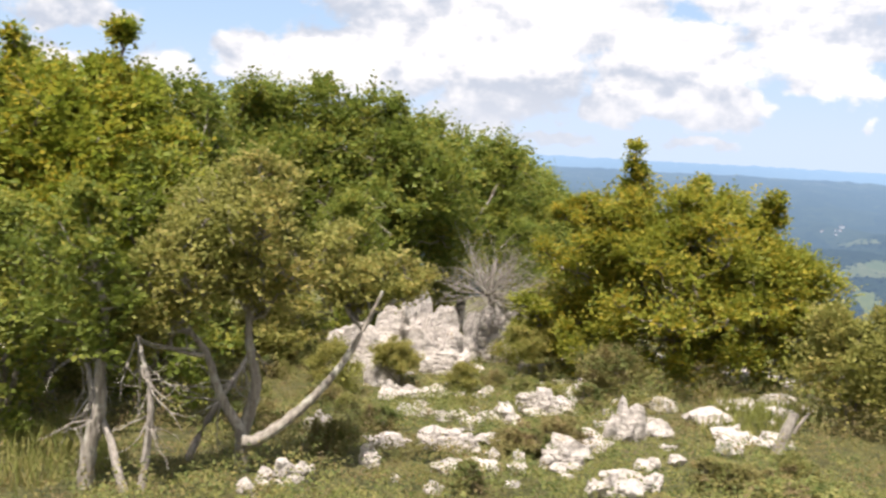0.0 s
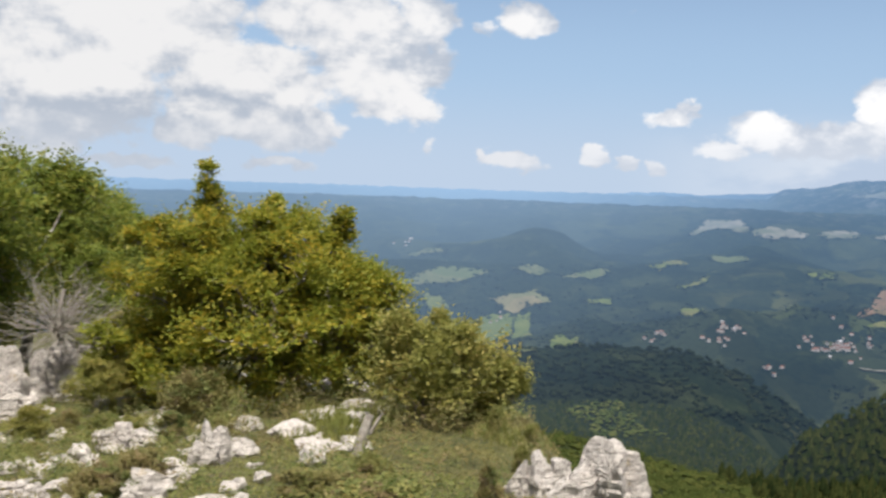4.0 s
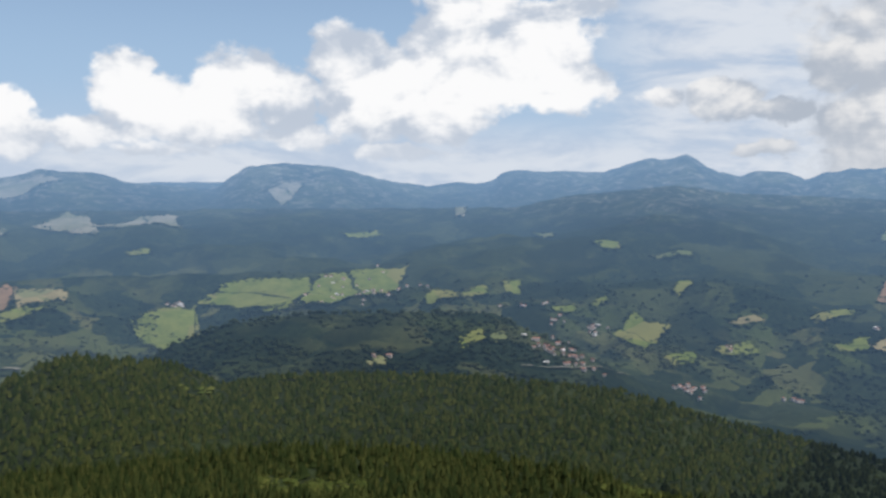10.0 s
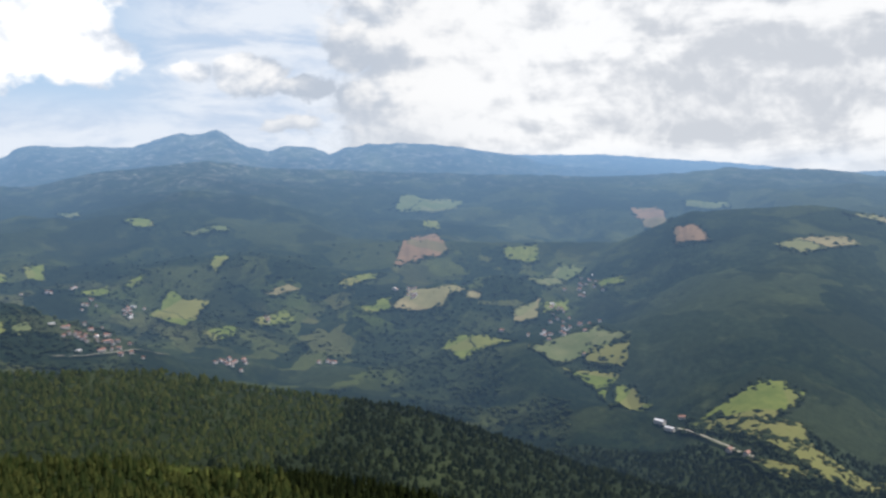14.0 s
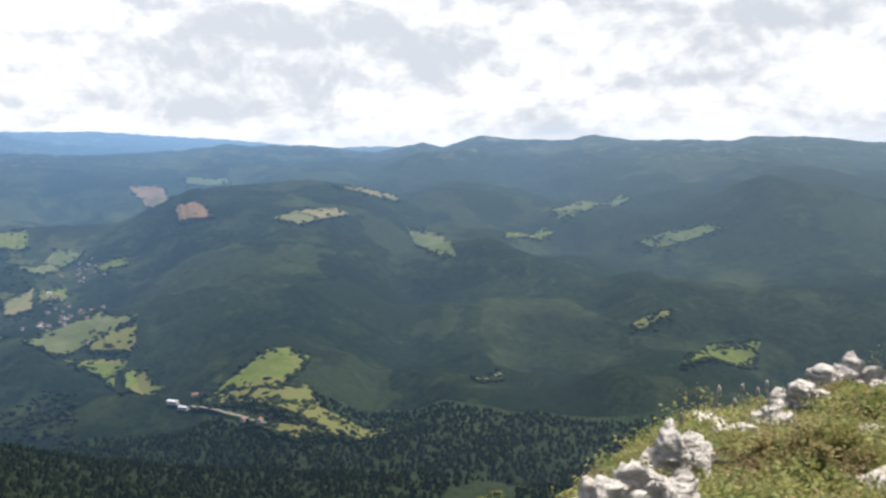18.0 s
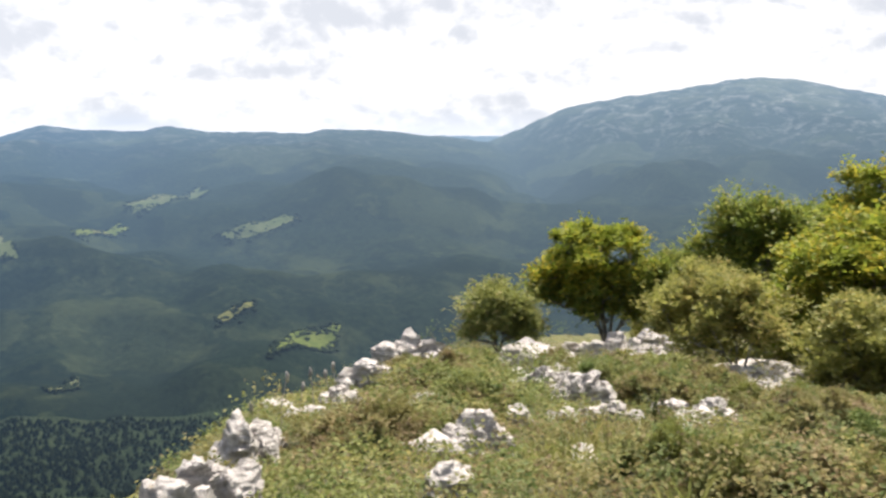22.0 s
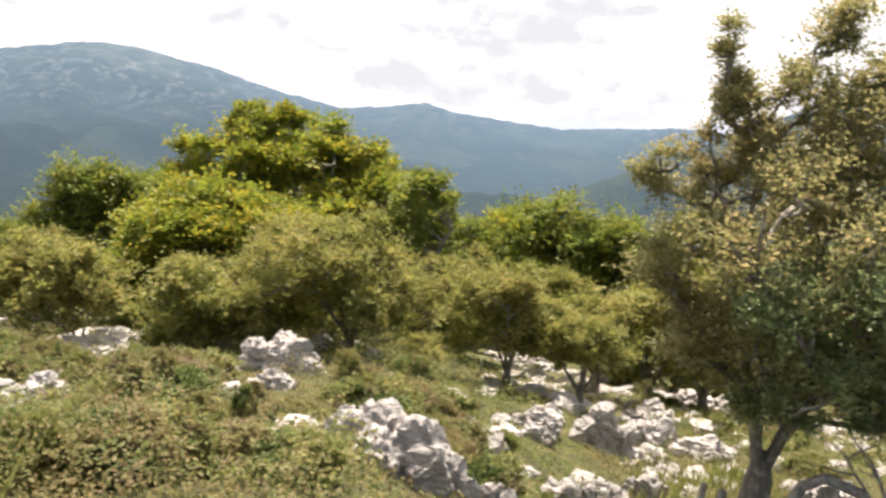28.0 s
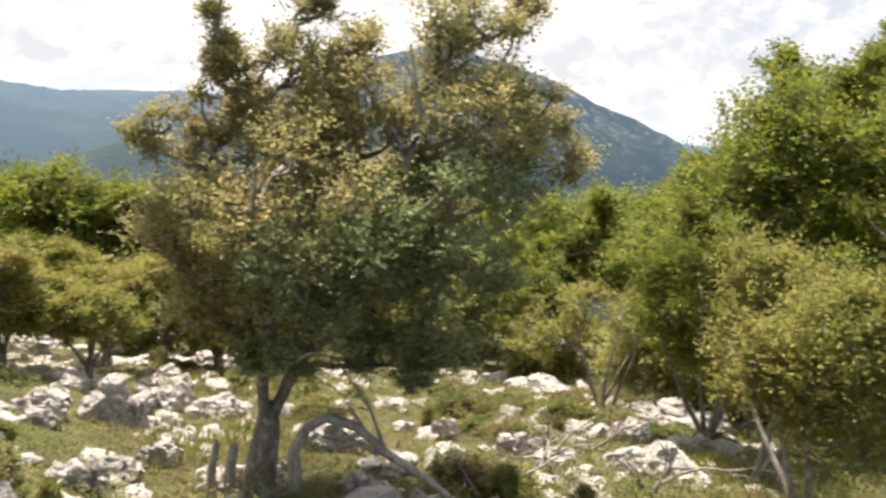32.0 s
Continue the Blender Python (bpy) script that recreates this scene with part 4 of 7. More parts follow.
TREES = [  # name, label, category, bearing, foot, top, half width, distance, bare part, leaf, bark, seed, settings
    ("hawthorn_tree", "gnarled grey hawthorn with forked trunk and thin green crown", "tree", -11.7, -20.8, 1.1, 8.0, 9.8, 0.40, THORN, PALE_BARK, 1, dict(limbs=170, masses=[(-12.6, -6.2, 4.2, 2.8, 0), (-15.2, -9.0, 3.2, 2.0, -.3), (-9.6, -8.2, 3.6, 2.4, 0), (-7.0, -7.3, 2.4, 1.8, .2), (-18.0, -11.4, 2.6, 1.4, -.2), (-11.4, -3.4, 2.6, 1.9, .2), (-5.0, -9.0, 1.6, 1.5, 0), (-2.6, -8.4, 2.6, 1.1, .1)], twigs=6, per=8, size=0.06, flat=0.35, stems=3, gap=0.10, lump=0.8, bones=THORN_BONES, shift=(0.35, 0.0))),
    ("hawthorn_tree", "slender pale-barked thorn tree at the wood's edge", "tree", -20.5, -21.0, -3.6, 4.5, 9.4, 0.45, BEECH_DARK, PALE_BARK, 2, dict(limbs=16, per=9, size=0.065, bones=SLIM_BONES)),
    ("beech_tree", "tall yellow-green beech at the edge of the wood", "tree", -23.0, -18.3, 5.0, 8.2, 15, 0.2, BEECH, BARK, 3, dict(limbs=247, masses=[(-19.0, 4.0, 0.7, 1.4, 0), (-19.9, 2.8, 1.3, 1.5, 0), (-20.3, 0.8, 4.0, 1.9, 0), (-24.4, 3.3, .8, 1.3, 0), (-24.0, 1.2, 2.4, 2.0, 0), (-23.5, -2.1, 5.1, 3.6, -.6), (-19.1, -3.5, 4.6, 3.2, -.8), (-23.5, -7.2, 4.6, 3.2, -1.6), (-17.9, -0.6, 3.3, 1.3, 0), (-20.8, -6.5, 3.4, 2.6, -1.4), (-24.9, -10.4, 3.0, 2.4, -2.2), (-27, -3, 4, 5, -.5), (-28, 2, 3, 3, 0), (-22, -4, 6, 4, 2.2), (-16.5, -6.5, 3, 3, 1.0)], twigs=8, per=10, size=0.11, flat=0.8, stems=4, fork=0.5, splay=0.4)),
    ("beech_tree", "tall yellow-green beech at the edge of the wood", "tree", -30.0, -18.3, 4.5, 7.5, 14, 0.2, BEECH, BARK, 4, dict(limbs=32, twigs=7, per=9, size=0.11, flat=0.7)),
    ("beech_tree", "dark green beech on the wooded ridge", "tree", -7.7, -13.8, 3.2, 7.3, 24, 0.1, BEECH_DARK, BARK, 5, dict(limbs=169, masses=[(-11.1, 1.7, 1.7, 1.2, 0), (-6.8, 1.3, 2.7, 1.5, 0), (-3.7, 0.6, 1.3, 1.7, 0), (-8.0, -1.1, 5.1, 2.7, 0), (-1.9, -2.5, 3.0, 2.7, 0), (-4.8, -4.7, 4.7, 2.4, -1), (-13.3, -0.7, 3.4, 2.0, 0), (-15.5, -2.5, 3.0, 2.4, 0), (-9, -5.5, 5, 3, 1), (-1, -6, 3, 2, 1)], twigs=8, per=10, size=0.14, flat=0.65, stems=4, fork=0.3, splay=0.45)),
    ("beech_tree", "dark green beech on the wooded ridge", "tree", 1.0, -10.7, 0.4, 5.4, 31, 0.08, BEECH_DARK, BARK, 6, dict(limbs=91, masses=[(1.2, -1.2, 2.0, 1.5, 0), (3.3, -2.3, 2.0, 2.0, 0), (0.3, -4.2, 3.7, 2.0, 0), (3.8, -5.3, 3.0, 1.6, 0), (2, -7.5, 4, 1.6, 0)], twigs=7, per=9, size=0.16, flat=0.6)),
    ("beech_tree", "dark green beech on the wooded ridge", "tree", 5.8, -8.4, -2.2, 3.6, 42, 0.05, BEECH_DARK, BARK, 7, dict(limbs=32, twigs=7, per=8, size=0.18, flat=0.6)),
    ("beech_tree", "green beech behind the hawthorn", "tree", -15.5, -13.8, 2.6, 6.2, 19, 0.1, BEECH_DARK, BARK, 8, dict(limbs=35, twigs=8, per=10, size=0.12, flat=0.65, stems=4, fork=0.3, splay=0.45)),
    ("beech_tree", "bushy golden-green beech growing among limestone", "tree", 15.6, -14.6, -0.4, 13.2, 18.5, 0.02, GOLD, BARK, 9, dict(limbs=440, masses=[(14.0, -8.3, 7.2, 4.0, 0), (13.2, -5.6, 3.0, 2.6, 0), (18.6, -8.2, 3.6, 2.8, 0), (11.4, -4.6, 3.2, 2.7, 0), (9.2, -6.0, 3.2, 2.3, 0), (16.7, -5.7, 4.5, 3.2, 0), (20.3, -8.3, 3.6, 2.5, 0), (11.0, -1.5, 0.8, 1.9, 0), (15.0, -2.3, 1.2, 1.5, 0), (18.9, -3.9, 1.0, 1.5, 0), (7.5, -10.6, 2.9, 2.5, 0), (12.7, -12.2, 5.5, 2.0, 0), (17.6, -12.3, 5.0, 2.0, 0), (21.9, -9.7, 2.3, 1.4, 0), (8.1, -3.9, 1.5, 1.1, 0.3), (14, -9, 5, 4, 1.6)], twigs=9, per=10, size=0.095, flat=0.7, stems=3, cone=0.72, plumes=14, lump=0.62, shift=(-0.5, 0.1))),
    ("shrub", "green leafy shrub on the edge of the slope", "shrub", 24.0, -14.4, -9.7, 4.2, 14.5, 0.02, THORN, BARK, 10, dict(limbs=59, masses=[(24.4, -11.7, 3.4, 2.5, 0), (26.2, -10.4, 1.6, 1.6, 0), (22.8, -9.7, 1.6, 1.3, 0), (25.1, -9.2, 1.4, 0.8, 0)], twigs=6, per=9, size=0.075, stems=4)),
    ("shrub", "green leafy shrub on the edge of the slope", "shrub", 27.0, -15.1, -10.8, 3.6, 15.5, 0.02, THORN, BARK, 11, dict(limbs=52, masses=[(27.6, -12.4, 2.3, 2.2, 0), (29.1, -12.1, 1.3, 0.9, 0), (26.6, -13.4, 2.2, 1.6, 0)], twigs=6, per=9, size=0.075, stems=4)),
    ("shrub", "brown-green cushion shrub on limestone blocks", "shrub", 10.5, -14.8, -11.9, 3.0, 0, 0.02, SCRUB, BARK, 12, dict(limbs=35, twigs=6, per=12, size=0.05, stems=5, flat=0.3)),
    # leaf2 puts the shade under this crown into darker leaves
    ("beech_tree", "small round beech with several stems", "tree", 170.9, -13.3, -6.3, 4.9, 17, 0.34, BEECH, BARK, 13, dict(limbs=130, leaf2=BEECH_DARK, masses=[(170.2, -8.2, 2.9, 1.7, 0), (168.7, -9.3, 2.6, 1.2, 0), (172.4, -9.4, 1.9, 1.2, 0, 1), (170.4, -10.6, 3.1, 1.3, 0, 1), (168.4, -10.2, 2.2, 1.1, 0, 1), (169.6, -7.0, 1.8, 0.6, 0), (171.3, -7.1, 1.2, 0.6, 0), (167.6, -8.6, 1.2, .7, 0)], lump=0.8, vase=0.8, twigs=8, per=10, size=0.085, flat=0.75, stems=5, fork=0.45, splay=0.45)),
    ("shrub", "yellowish thin-leaved shrub beside the rocks", "shrub", 164.0, -13.5, -9.9, 3.0, 16, 0.02, GRASS, BARK, 14, dict(limbs=52, masses=[(164.2, -11.4, 2.2, 1.4, 0), (163.4, -12.5, 1.9, 1.0, 0), (165.6, -12.0, 1.3, 1.2, 0)], twigs=6, per=9, size=0.07, stems=5, flat=0.3)),
    ("beech_tree", "dark green beech in the summit thicket", "tree", 179.5, -11.7, -4.3, 3.6, 26, 0.1, BEECH_DARK, BARK, 15, dict(limbs=78, masses=[(179.4, -5.9, 2.3, 1.4, 0), (178.5, -7.3, 2.0, 1.5, 0), (180.8, -7.2, 1.7, 1.7, 0), (177.2, -8.0, 1.6, 1.3, 0), (179, -9.5, 3, 1.6, 0)], twigs=7, per=10, size=0.13, flat=0.7)),
    # lower boughs shaded by colour: the darker beech leaf
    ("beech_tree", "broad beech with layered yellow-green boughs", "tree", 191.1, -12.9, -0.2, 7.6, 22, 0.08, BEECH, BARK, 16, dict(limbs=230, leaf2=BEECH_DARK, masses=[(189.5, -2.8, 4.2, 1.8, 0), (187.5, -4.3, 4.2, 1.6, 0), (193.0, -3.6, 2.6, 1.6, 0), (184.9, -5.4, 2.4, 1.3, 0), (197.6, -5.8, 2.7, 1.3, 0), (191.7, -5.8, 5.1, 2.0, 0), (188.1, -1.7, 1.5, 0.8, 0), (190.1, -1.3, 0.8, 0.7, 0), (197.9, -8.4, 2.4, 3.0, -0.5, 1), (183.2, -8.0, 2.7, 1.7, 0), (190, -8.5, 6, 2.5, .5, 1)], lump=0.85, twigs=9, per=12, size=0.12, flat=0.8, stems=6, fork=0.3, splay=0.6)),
    ("beech_tree", "low yellow-green beech in the thicket", "tree", 184.1, -12.8, -7.5, 4.0, 17, 0.05, BEECH, BARK, 17, dict(limbs=78, masses=[(182.4, -8.5, 2.6, 1.3, 0), (181.8, -10.2, 2.4, 1.7, 0), (183.8, -10.8, 2.4, 1.7, 0), (181.5, -12.0, 2.0, 1.5, 0), (186, -8.2, 2.5, 1.2, 0)], twigs=7, per=10, size=0.10, flat=0.8, stems=4, fork=0.2, splay=0.6)),
    ("hawthorn_tree", "spreading pale green hawthorn with fine twigs", "tree", 194.2, -15.6, -6.8, 7.6, 14.5, 0.12, THORN, BARK, 18, dict(limbs=143, masses=[(191.9, -9.1, 4.9, 1.8, 0), (189.9, -11.2, 4.6, 1.8, 0), (195.5, -10.9, 3.6, 2.2, 0), (186.9, -12.1, 2.8, 1.8, 0), (192.8, -12.9, 5.2, 1.2, 0), (193.9, -7.4, 2.3, 0.8, 0), (185.4, -13.3, 2.4, 0.9, 0)], twigs=8, per=10, size=0.065, flat=0.75, stems=5, fork=0.3, splay=0.8)),
    ("beech_tree", "dark beech with drooping layered boughs", "tree", 198.4, -15.6, -4.2, 3.4, 20, 0.1, BEECH_DARK, BARK, 19, dict(limbs=32, twigs=7, per=10, size=0.11, flat=0.85)),
    ("shrub", "dense green shrub in the summit thicket", "shrub", 176.6, -13.6, -8.4, 3.8, 18, 0.02, THORN, BARK, 20, dict(limbs=29, twigs=7, per=10, size=0.085, stems=3, flat=0.6)),
    ("shrub", "dense green shrub in the summit thicket", "shrub", 184.4, -13.6, -9.8, 4.2, 14, 0.02, THORN, BARK, 21, dict(limbs=29, twigs=7, per=10, size=0.075, stems=3, flat=0.6)),
    ("shrub", "dense green shrub in the summit thicket", "shrub", 178.2, -13.6, -10.9, 4.5, 15, 0.02, THORN, BARK, 22, dict(limbs=59, masses=[(176.8, -9.7, 2.6, 1.1, 0), (175.9, -11.3, 2.9, 1.4, 0), (178.9, -11.5, 2.6, 1.3, 0)], twigs=7, per=10, size=0.075, stems=3, flat=0.6)),
    ("hawthorn_tree", "small crooked hawthorn standing among rocks", "tree", 204.0, -16.9, -9.7, 4.4, 15, 0.25, THORN, BARK, 23, dict(limbs=57, masses=[(203.0, -11.6, 2.6, 1.7, 0), (201.8, -13.0, 1.9, 1.5, 0), (205.2, -13.3, 1.9, 1.3, 0), (203.9, -10.0, 1.9, 0.9, 0)], twigs=7, per=10, size=0.065, flat=0.7, stems=4, fork=0.45, splay=0.8, thick=0.075)),
    ("sapling", "little bare-stemmed thorn sapling on turf", "tree", 198.9, -16.1, -13.8, 1.9, 13.5, 0.4, THORN, BARK, 24, dict(limbs=10, twigs=4, per=7, size=0.05, flat=0.7)),
    ("hawthorn_tree", "small crooked hawthorn standing among rocks", "tree", 208.6, -16.2, -10.5, 4.4, 15.5, 0.2, THORN, BARK, 25, dict(limbs=52, masses=[(207.8, -13.2, 2.6, 1.2, 0), (206.4, -12.2, 2.0, 1.1, 0), (209.7, -13.4, 2.2, 1.2, 0), (205.6, -13.6, 1.6, 0.7, 0)], twigs=7, per=10, size=0.065, flat=0.7, stems=4, fork=0.45, splay=0.8, thick=0.075)),
    ("beech_tree", "green beech at the back of the thicket", "tree", 208.0, -13.5, -4.9, 4.6, 30, 0.05, BEECH_DARK, BARK, 26, dict(limbs=91, masses=[(206.7, -6.8, 3.6, 1.6, 0), (204.5, -7.6, 2.4, 1.7, 0), (208.7, -7.6, 2.7, 1.7, 0), (202.9, -8.4, 2.0, 1.3, 0), (211.0, -8.3, 2.7, 2.0, 0), (206.9, -9.6, 5.1, 2.2, 0)], twigs=7, per=9, size=0.15, flat=0.7)),
    ("beech_tree", "green beech at the back of the thicket", "tree", 203.2, -13.9, -6.3, 3.6, 28, 0.05, BEECH, BARK, 27, dict(limbs=29, twigs=7, per=9, size=0.15, flat=0.7)),
    ("beech_tree", "beech with leaves turning orange behind the holly", "tree", 214.5, -13.2, -5.6, 3.8, 24, 0.05, GOLD, BARK, 28, dict(limbs=29, twigs=7, per=9, size=0.13, flat=0.7)),
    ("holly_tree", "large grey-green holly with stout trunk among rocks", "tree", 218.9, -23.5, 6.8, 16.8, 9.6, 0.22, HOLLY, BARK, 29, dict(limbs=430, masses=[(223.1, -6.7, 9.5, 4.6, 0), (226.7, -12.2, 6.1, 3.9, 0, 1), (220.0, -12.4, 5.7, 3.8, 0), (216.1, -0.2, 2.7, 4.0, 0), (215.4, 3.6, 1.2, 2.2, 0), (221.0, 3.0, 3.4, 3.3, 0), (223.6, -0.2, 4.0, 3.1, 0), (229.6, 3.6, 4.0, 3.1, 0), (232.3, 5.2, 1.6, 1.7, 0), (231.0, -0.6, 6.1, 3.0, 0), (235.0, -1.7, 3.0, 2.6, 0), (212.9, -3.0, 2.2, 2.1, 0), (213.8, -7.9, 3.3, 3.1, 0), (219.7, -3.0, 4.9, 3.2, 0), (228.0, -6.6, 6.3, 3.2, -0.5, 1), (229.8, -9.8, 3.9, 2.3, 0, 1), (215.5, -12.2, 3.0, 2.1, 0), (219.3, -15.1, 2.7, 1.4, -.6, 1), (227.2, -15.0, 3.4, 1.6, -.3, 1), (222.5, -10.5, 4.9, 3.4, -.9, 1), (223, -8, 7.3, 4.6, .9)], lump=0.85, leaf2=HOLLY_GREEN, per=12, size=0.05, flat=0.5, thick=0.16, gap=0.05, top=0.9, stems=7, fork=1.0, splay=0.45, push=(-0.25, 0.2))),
    ("beech_tree", "green beech behind the holly", "tree", 228.0, -12.7, -4.9, 5.5, 30, 0.05, BEECH_DARK, BARK, 30, dict(limbs=32, twigs=7, per=9, size=0.15, flat=0.7)),
    ("beech_tree", "green beech at the back of the clearing", "tree", 237.4, -12.7, -4.3, 5.0, 27, 0.05, BEECH_DARK, BARK, 31, dict(limbs=78, masses=[(236.3, -6.5, 3.8, 1.9, 0), (239.2, -7.9, 3.6, 2.0, 0), (235.2, -9.0, 3.0, 2.0, 0), (237.9, -5.2, 2.0, 1.0, 0), (233, -9.5, 3, 2.5, 0)], twigs=7, per=9, size=0.14, flat=0.7, stems=4, fork=0.25, splay=0.5)),
    ("beech_tree", "full green beech beside the clearing", "tree", 247.8, -13.2, 1.6, 7.0, 19, 0.08, BEECH_DARK, BARK, 32, dict(limbs=156, masses=[(248.9, 0.7, 3.4, 2.2, 0), (251.7, 3.5, 1.7, 2.0, 0), (251.4, -0.7, 4.0, 2.8, 0), (248.0, -1.9, 3.6, 2.0, 0), (245.7, -3.1, 2.9, 1.9, 0), (244.4, -4.9, 3.6, 2.3, 0), (249.1, -5.7, 5.2, 3.2, 0), (253.2, -5.1, 2.7, 4.0, 0), (243.0, -7.1, 2.9, 2.0, 0), (247.4, -9.1, 4.6, 2.4, 0)], twigs=8, per=10, size=0.11, flat=0.7, stems=5, fork=0.25, splay=0.5)),
    ("beech_tree", "tall dark beech with layered boughs", "tree", 255.5, -12.0, 6.4, 5.2, 17, 0.1, BEECH_DARK, BARK, 33, dict(limbs=44, twigs=8, per=10, size=0.11, flat=0.85)),
    ("hawthorn_tree", "grey-twigged thorn bush with sparse leaves", "shrub", 252.1, -19.7, -7.6, 6.0, 10.5, 0.05, THORN, PALE_BARK, 34, dict(limbs=117, masses=[(252.1, -11.4, 3.8, 3.4, 0), (250.0, -13.7, 2.8, 2.5, 0), (253.5, -9.3, 2.3, 2.6, 0), (248.2, -12.1, 1.9, 1.6, 0), (253.3, -15.6, 3.8, 2.5, 0)], twigs=8, per=8, size=0.055, flat=0.3, stems=4)),
    ("hawthorn_tree", "pale thorn bush with many bare twigs", "shrub", 239.6, -14.5, -9.3, 4.4, 18, 0.03, THORN, PALE_BARK, 35, dict(limbs=52, masses=[(238.8, -10.9, 2.9, 1.2, 0), (236.2, -12.5, 2.3, 1.2, 0), (241.2, -11.6, 1.9, 1.2, 0), (235.3, -13.8, 1.6, 0.9, 0)], twigs=8, per=6, size=0.065, flat=0.4, stems=4, gap=0.3)),
    ("sapling", "thin dark twiggy sapling with few leaves in scrub", "shrub", 173.6, -18.4, -15.2, 0.9, 0, 0.2, SCRUB, BARK, 36, dict(limbs=12, per=5, size=0.034, gap=0.5, thick=0.03)),
    ("sapling", "thin dark twiggy sapling with few leaves in scrub", "shrub", 156.8, -20.2, -17.4, 1.0, 0, 0.2, SCRUB, BARK, 37, dict(limbs=12, per=5, size=0.03, gap=0.5, thick=0.025)),
    ("sapling", "thin dark twiggy sapling with few leaves in scrub", "shrub", 181.4, -17.6, -14.9, 1.1, 0, 0.15, SCRUB, BARK, 38, dict(limbs=14, per=5, size=0.034, gap=0.4, thick=0.03)),
]
MADE = {}
for name, label, cat, az, el, top, half, dist, bare, leaf, bark, seed, more in TREES:
    base, h, w, d = sized(az, el, top, half, dist)
    MADE[seed] = (tree(name, label, cat, base, h, w, bare, leaf, bark, seed, group="summit trees", **more), h)


def fill_wood(marks):
    """More trees of the wood behind: bearing, distance, top in degrees, and which tree to repeat."""
    for k, (az, dist, top, seed) in enumerate(marks):
        thing, h = MADE[seed]
        p = stand(az, dist)
        size = (EYE + dist * math.tan(radians(top)) - p.z) / h
        copy_thing(thing, Matrix.Translation(p) @ Matrix.Rotation(k * 2.4, 4, "Z") @ Matrix.Scale(size, 4))


fill_wood([(-22, 17, -9.5, 20), (-16, 18, -9.0, 20), (-10.5, 19, -9.5, 21), (-5.5, 22, -8.8, 20), (-1, 25, -8.0, 20), (-27, 15, -9.5, 20), (6.5, 27, -8.2, 20), (9.5, 25, -8.6, 21)])
fill_wood([(-6.5, 16.5, -12.6, 21), (-2.4, 17.5, -13.2, 22), (1.4, 17.0, -13.4, 21), (5.2, 18.0, -12.0, 22), (7.2, 15.5, -14.6, 22)])
fill_wood([(173.5, 24, -10.4, 20), (181, 22, -9.6, 20), (187, 22, -9.6, 20), (192, 19, -10.2, 21), (196.5, 19, -10.6, 21), (201, 23, -10.4, 20), (206.5, 24, -10.6, 20), (211.5, 24, -10.4, 20), (216, 25, -10.4, 20), (221, 25, -10.6, 20), (226, 25, -10.4, 21), (231, 26, -10.0, 20), (236, 23, -10.6, 21), (242, 21, -10.4, 20), (246, 20, -9.8, 21)])
fill_wood([(-27, 20, 4.0, 5), (-20, 22, 3.0, 8), (-11.5, 26, 2.6, 5), (-4, 30, 1.6, 5), (-17, 13.5, -1.5, 8), (-25, 11.5, -4.0, 8), (-1.5, 27, 1.4, 8), (3.6, 36, -0.6, 5), (7.6, 44, -3.0, 6), (9.5, 48, -4.3, 6), (4.5, 28, -4.5, 8), (-6, 20, -3.5, 8)])
fill_wood([(175.5, 30, -7.6, 15), (182.5, 30, -4.6, 15), (187.5, 27, -4.0, 19), (195.5, 26, -2.6, 16), (200.5, 27, -6.8, 26), (186.5, 18, -6.0, 17), (189.5, 17, -7.0, 17), (205.5, 34, -6.4, 27), (211, 30, -6.2, 26), (217.5, 32, -6.2, 26), (222, 30, -6.0, 31), (225.5, 34, -5.8, 30), (232.5, 32, -5.2, 31), (241.5, 29, -3.6, 31)])
fill_wood([(244.5, 24, -1.6, 32), (250.5, 22, 1.8, 32), (253, 26, 3.0, 32), (258.5, 20, 5.0, 33), (246.0, 15, -6.0, 32), (209.5, 19, -9.2, 25), (212.8, 20, -8.4, 25), (216.0, 19, -9.0, 23), (201.2, 19, -8.6, 18), (249.0, 13, -6.5, 34), (234.0, 24, -7.4, 31)])


# ---- fields, farms and woods of the valley ----
ROADS, HEDGES, QUADS = [], [], []
KINDS = {"meadow": (MEADOW, "bright green hay meadow among woods"), "pasture": (PASTURE, "pale dry pasture on the hillside"),
         "stubble": (STUBBLE, "tan stubble field on the hillside"), "scree": (SCREE, "pale limestone scree on the foothills"), "clearing": (CLEARING, "reddish felled clearing in the woods")}


def reach(az, el):
    p = spot(az, el, near=950 if az < 112 else 600)
    return math.hypot(p.x, p.y)


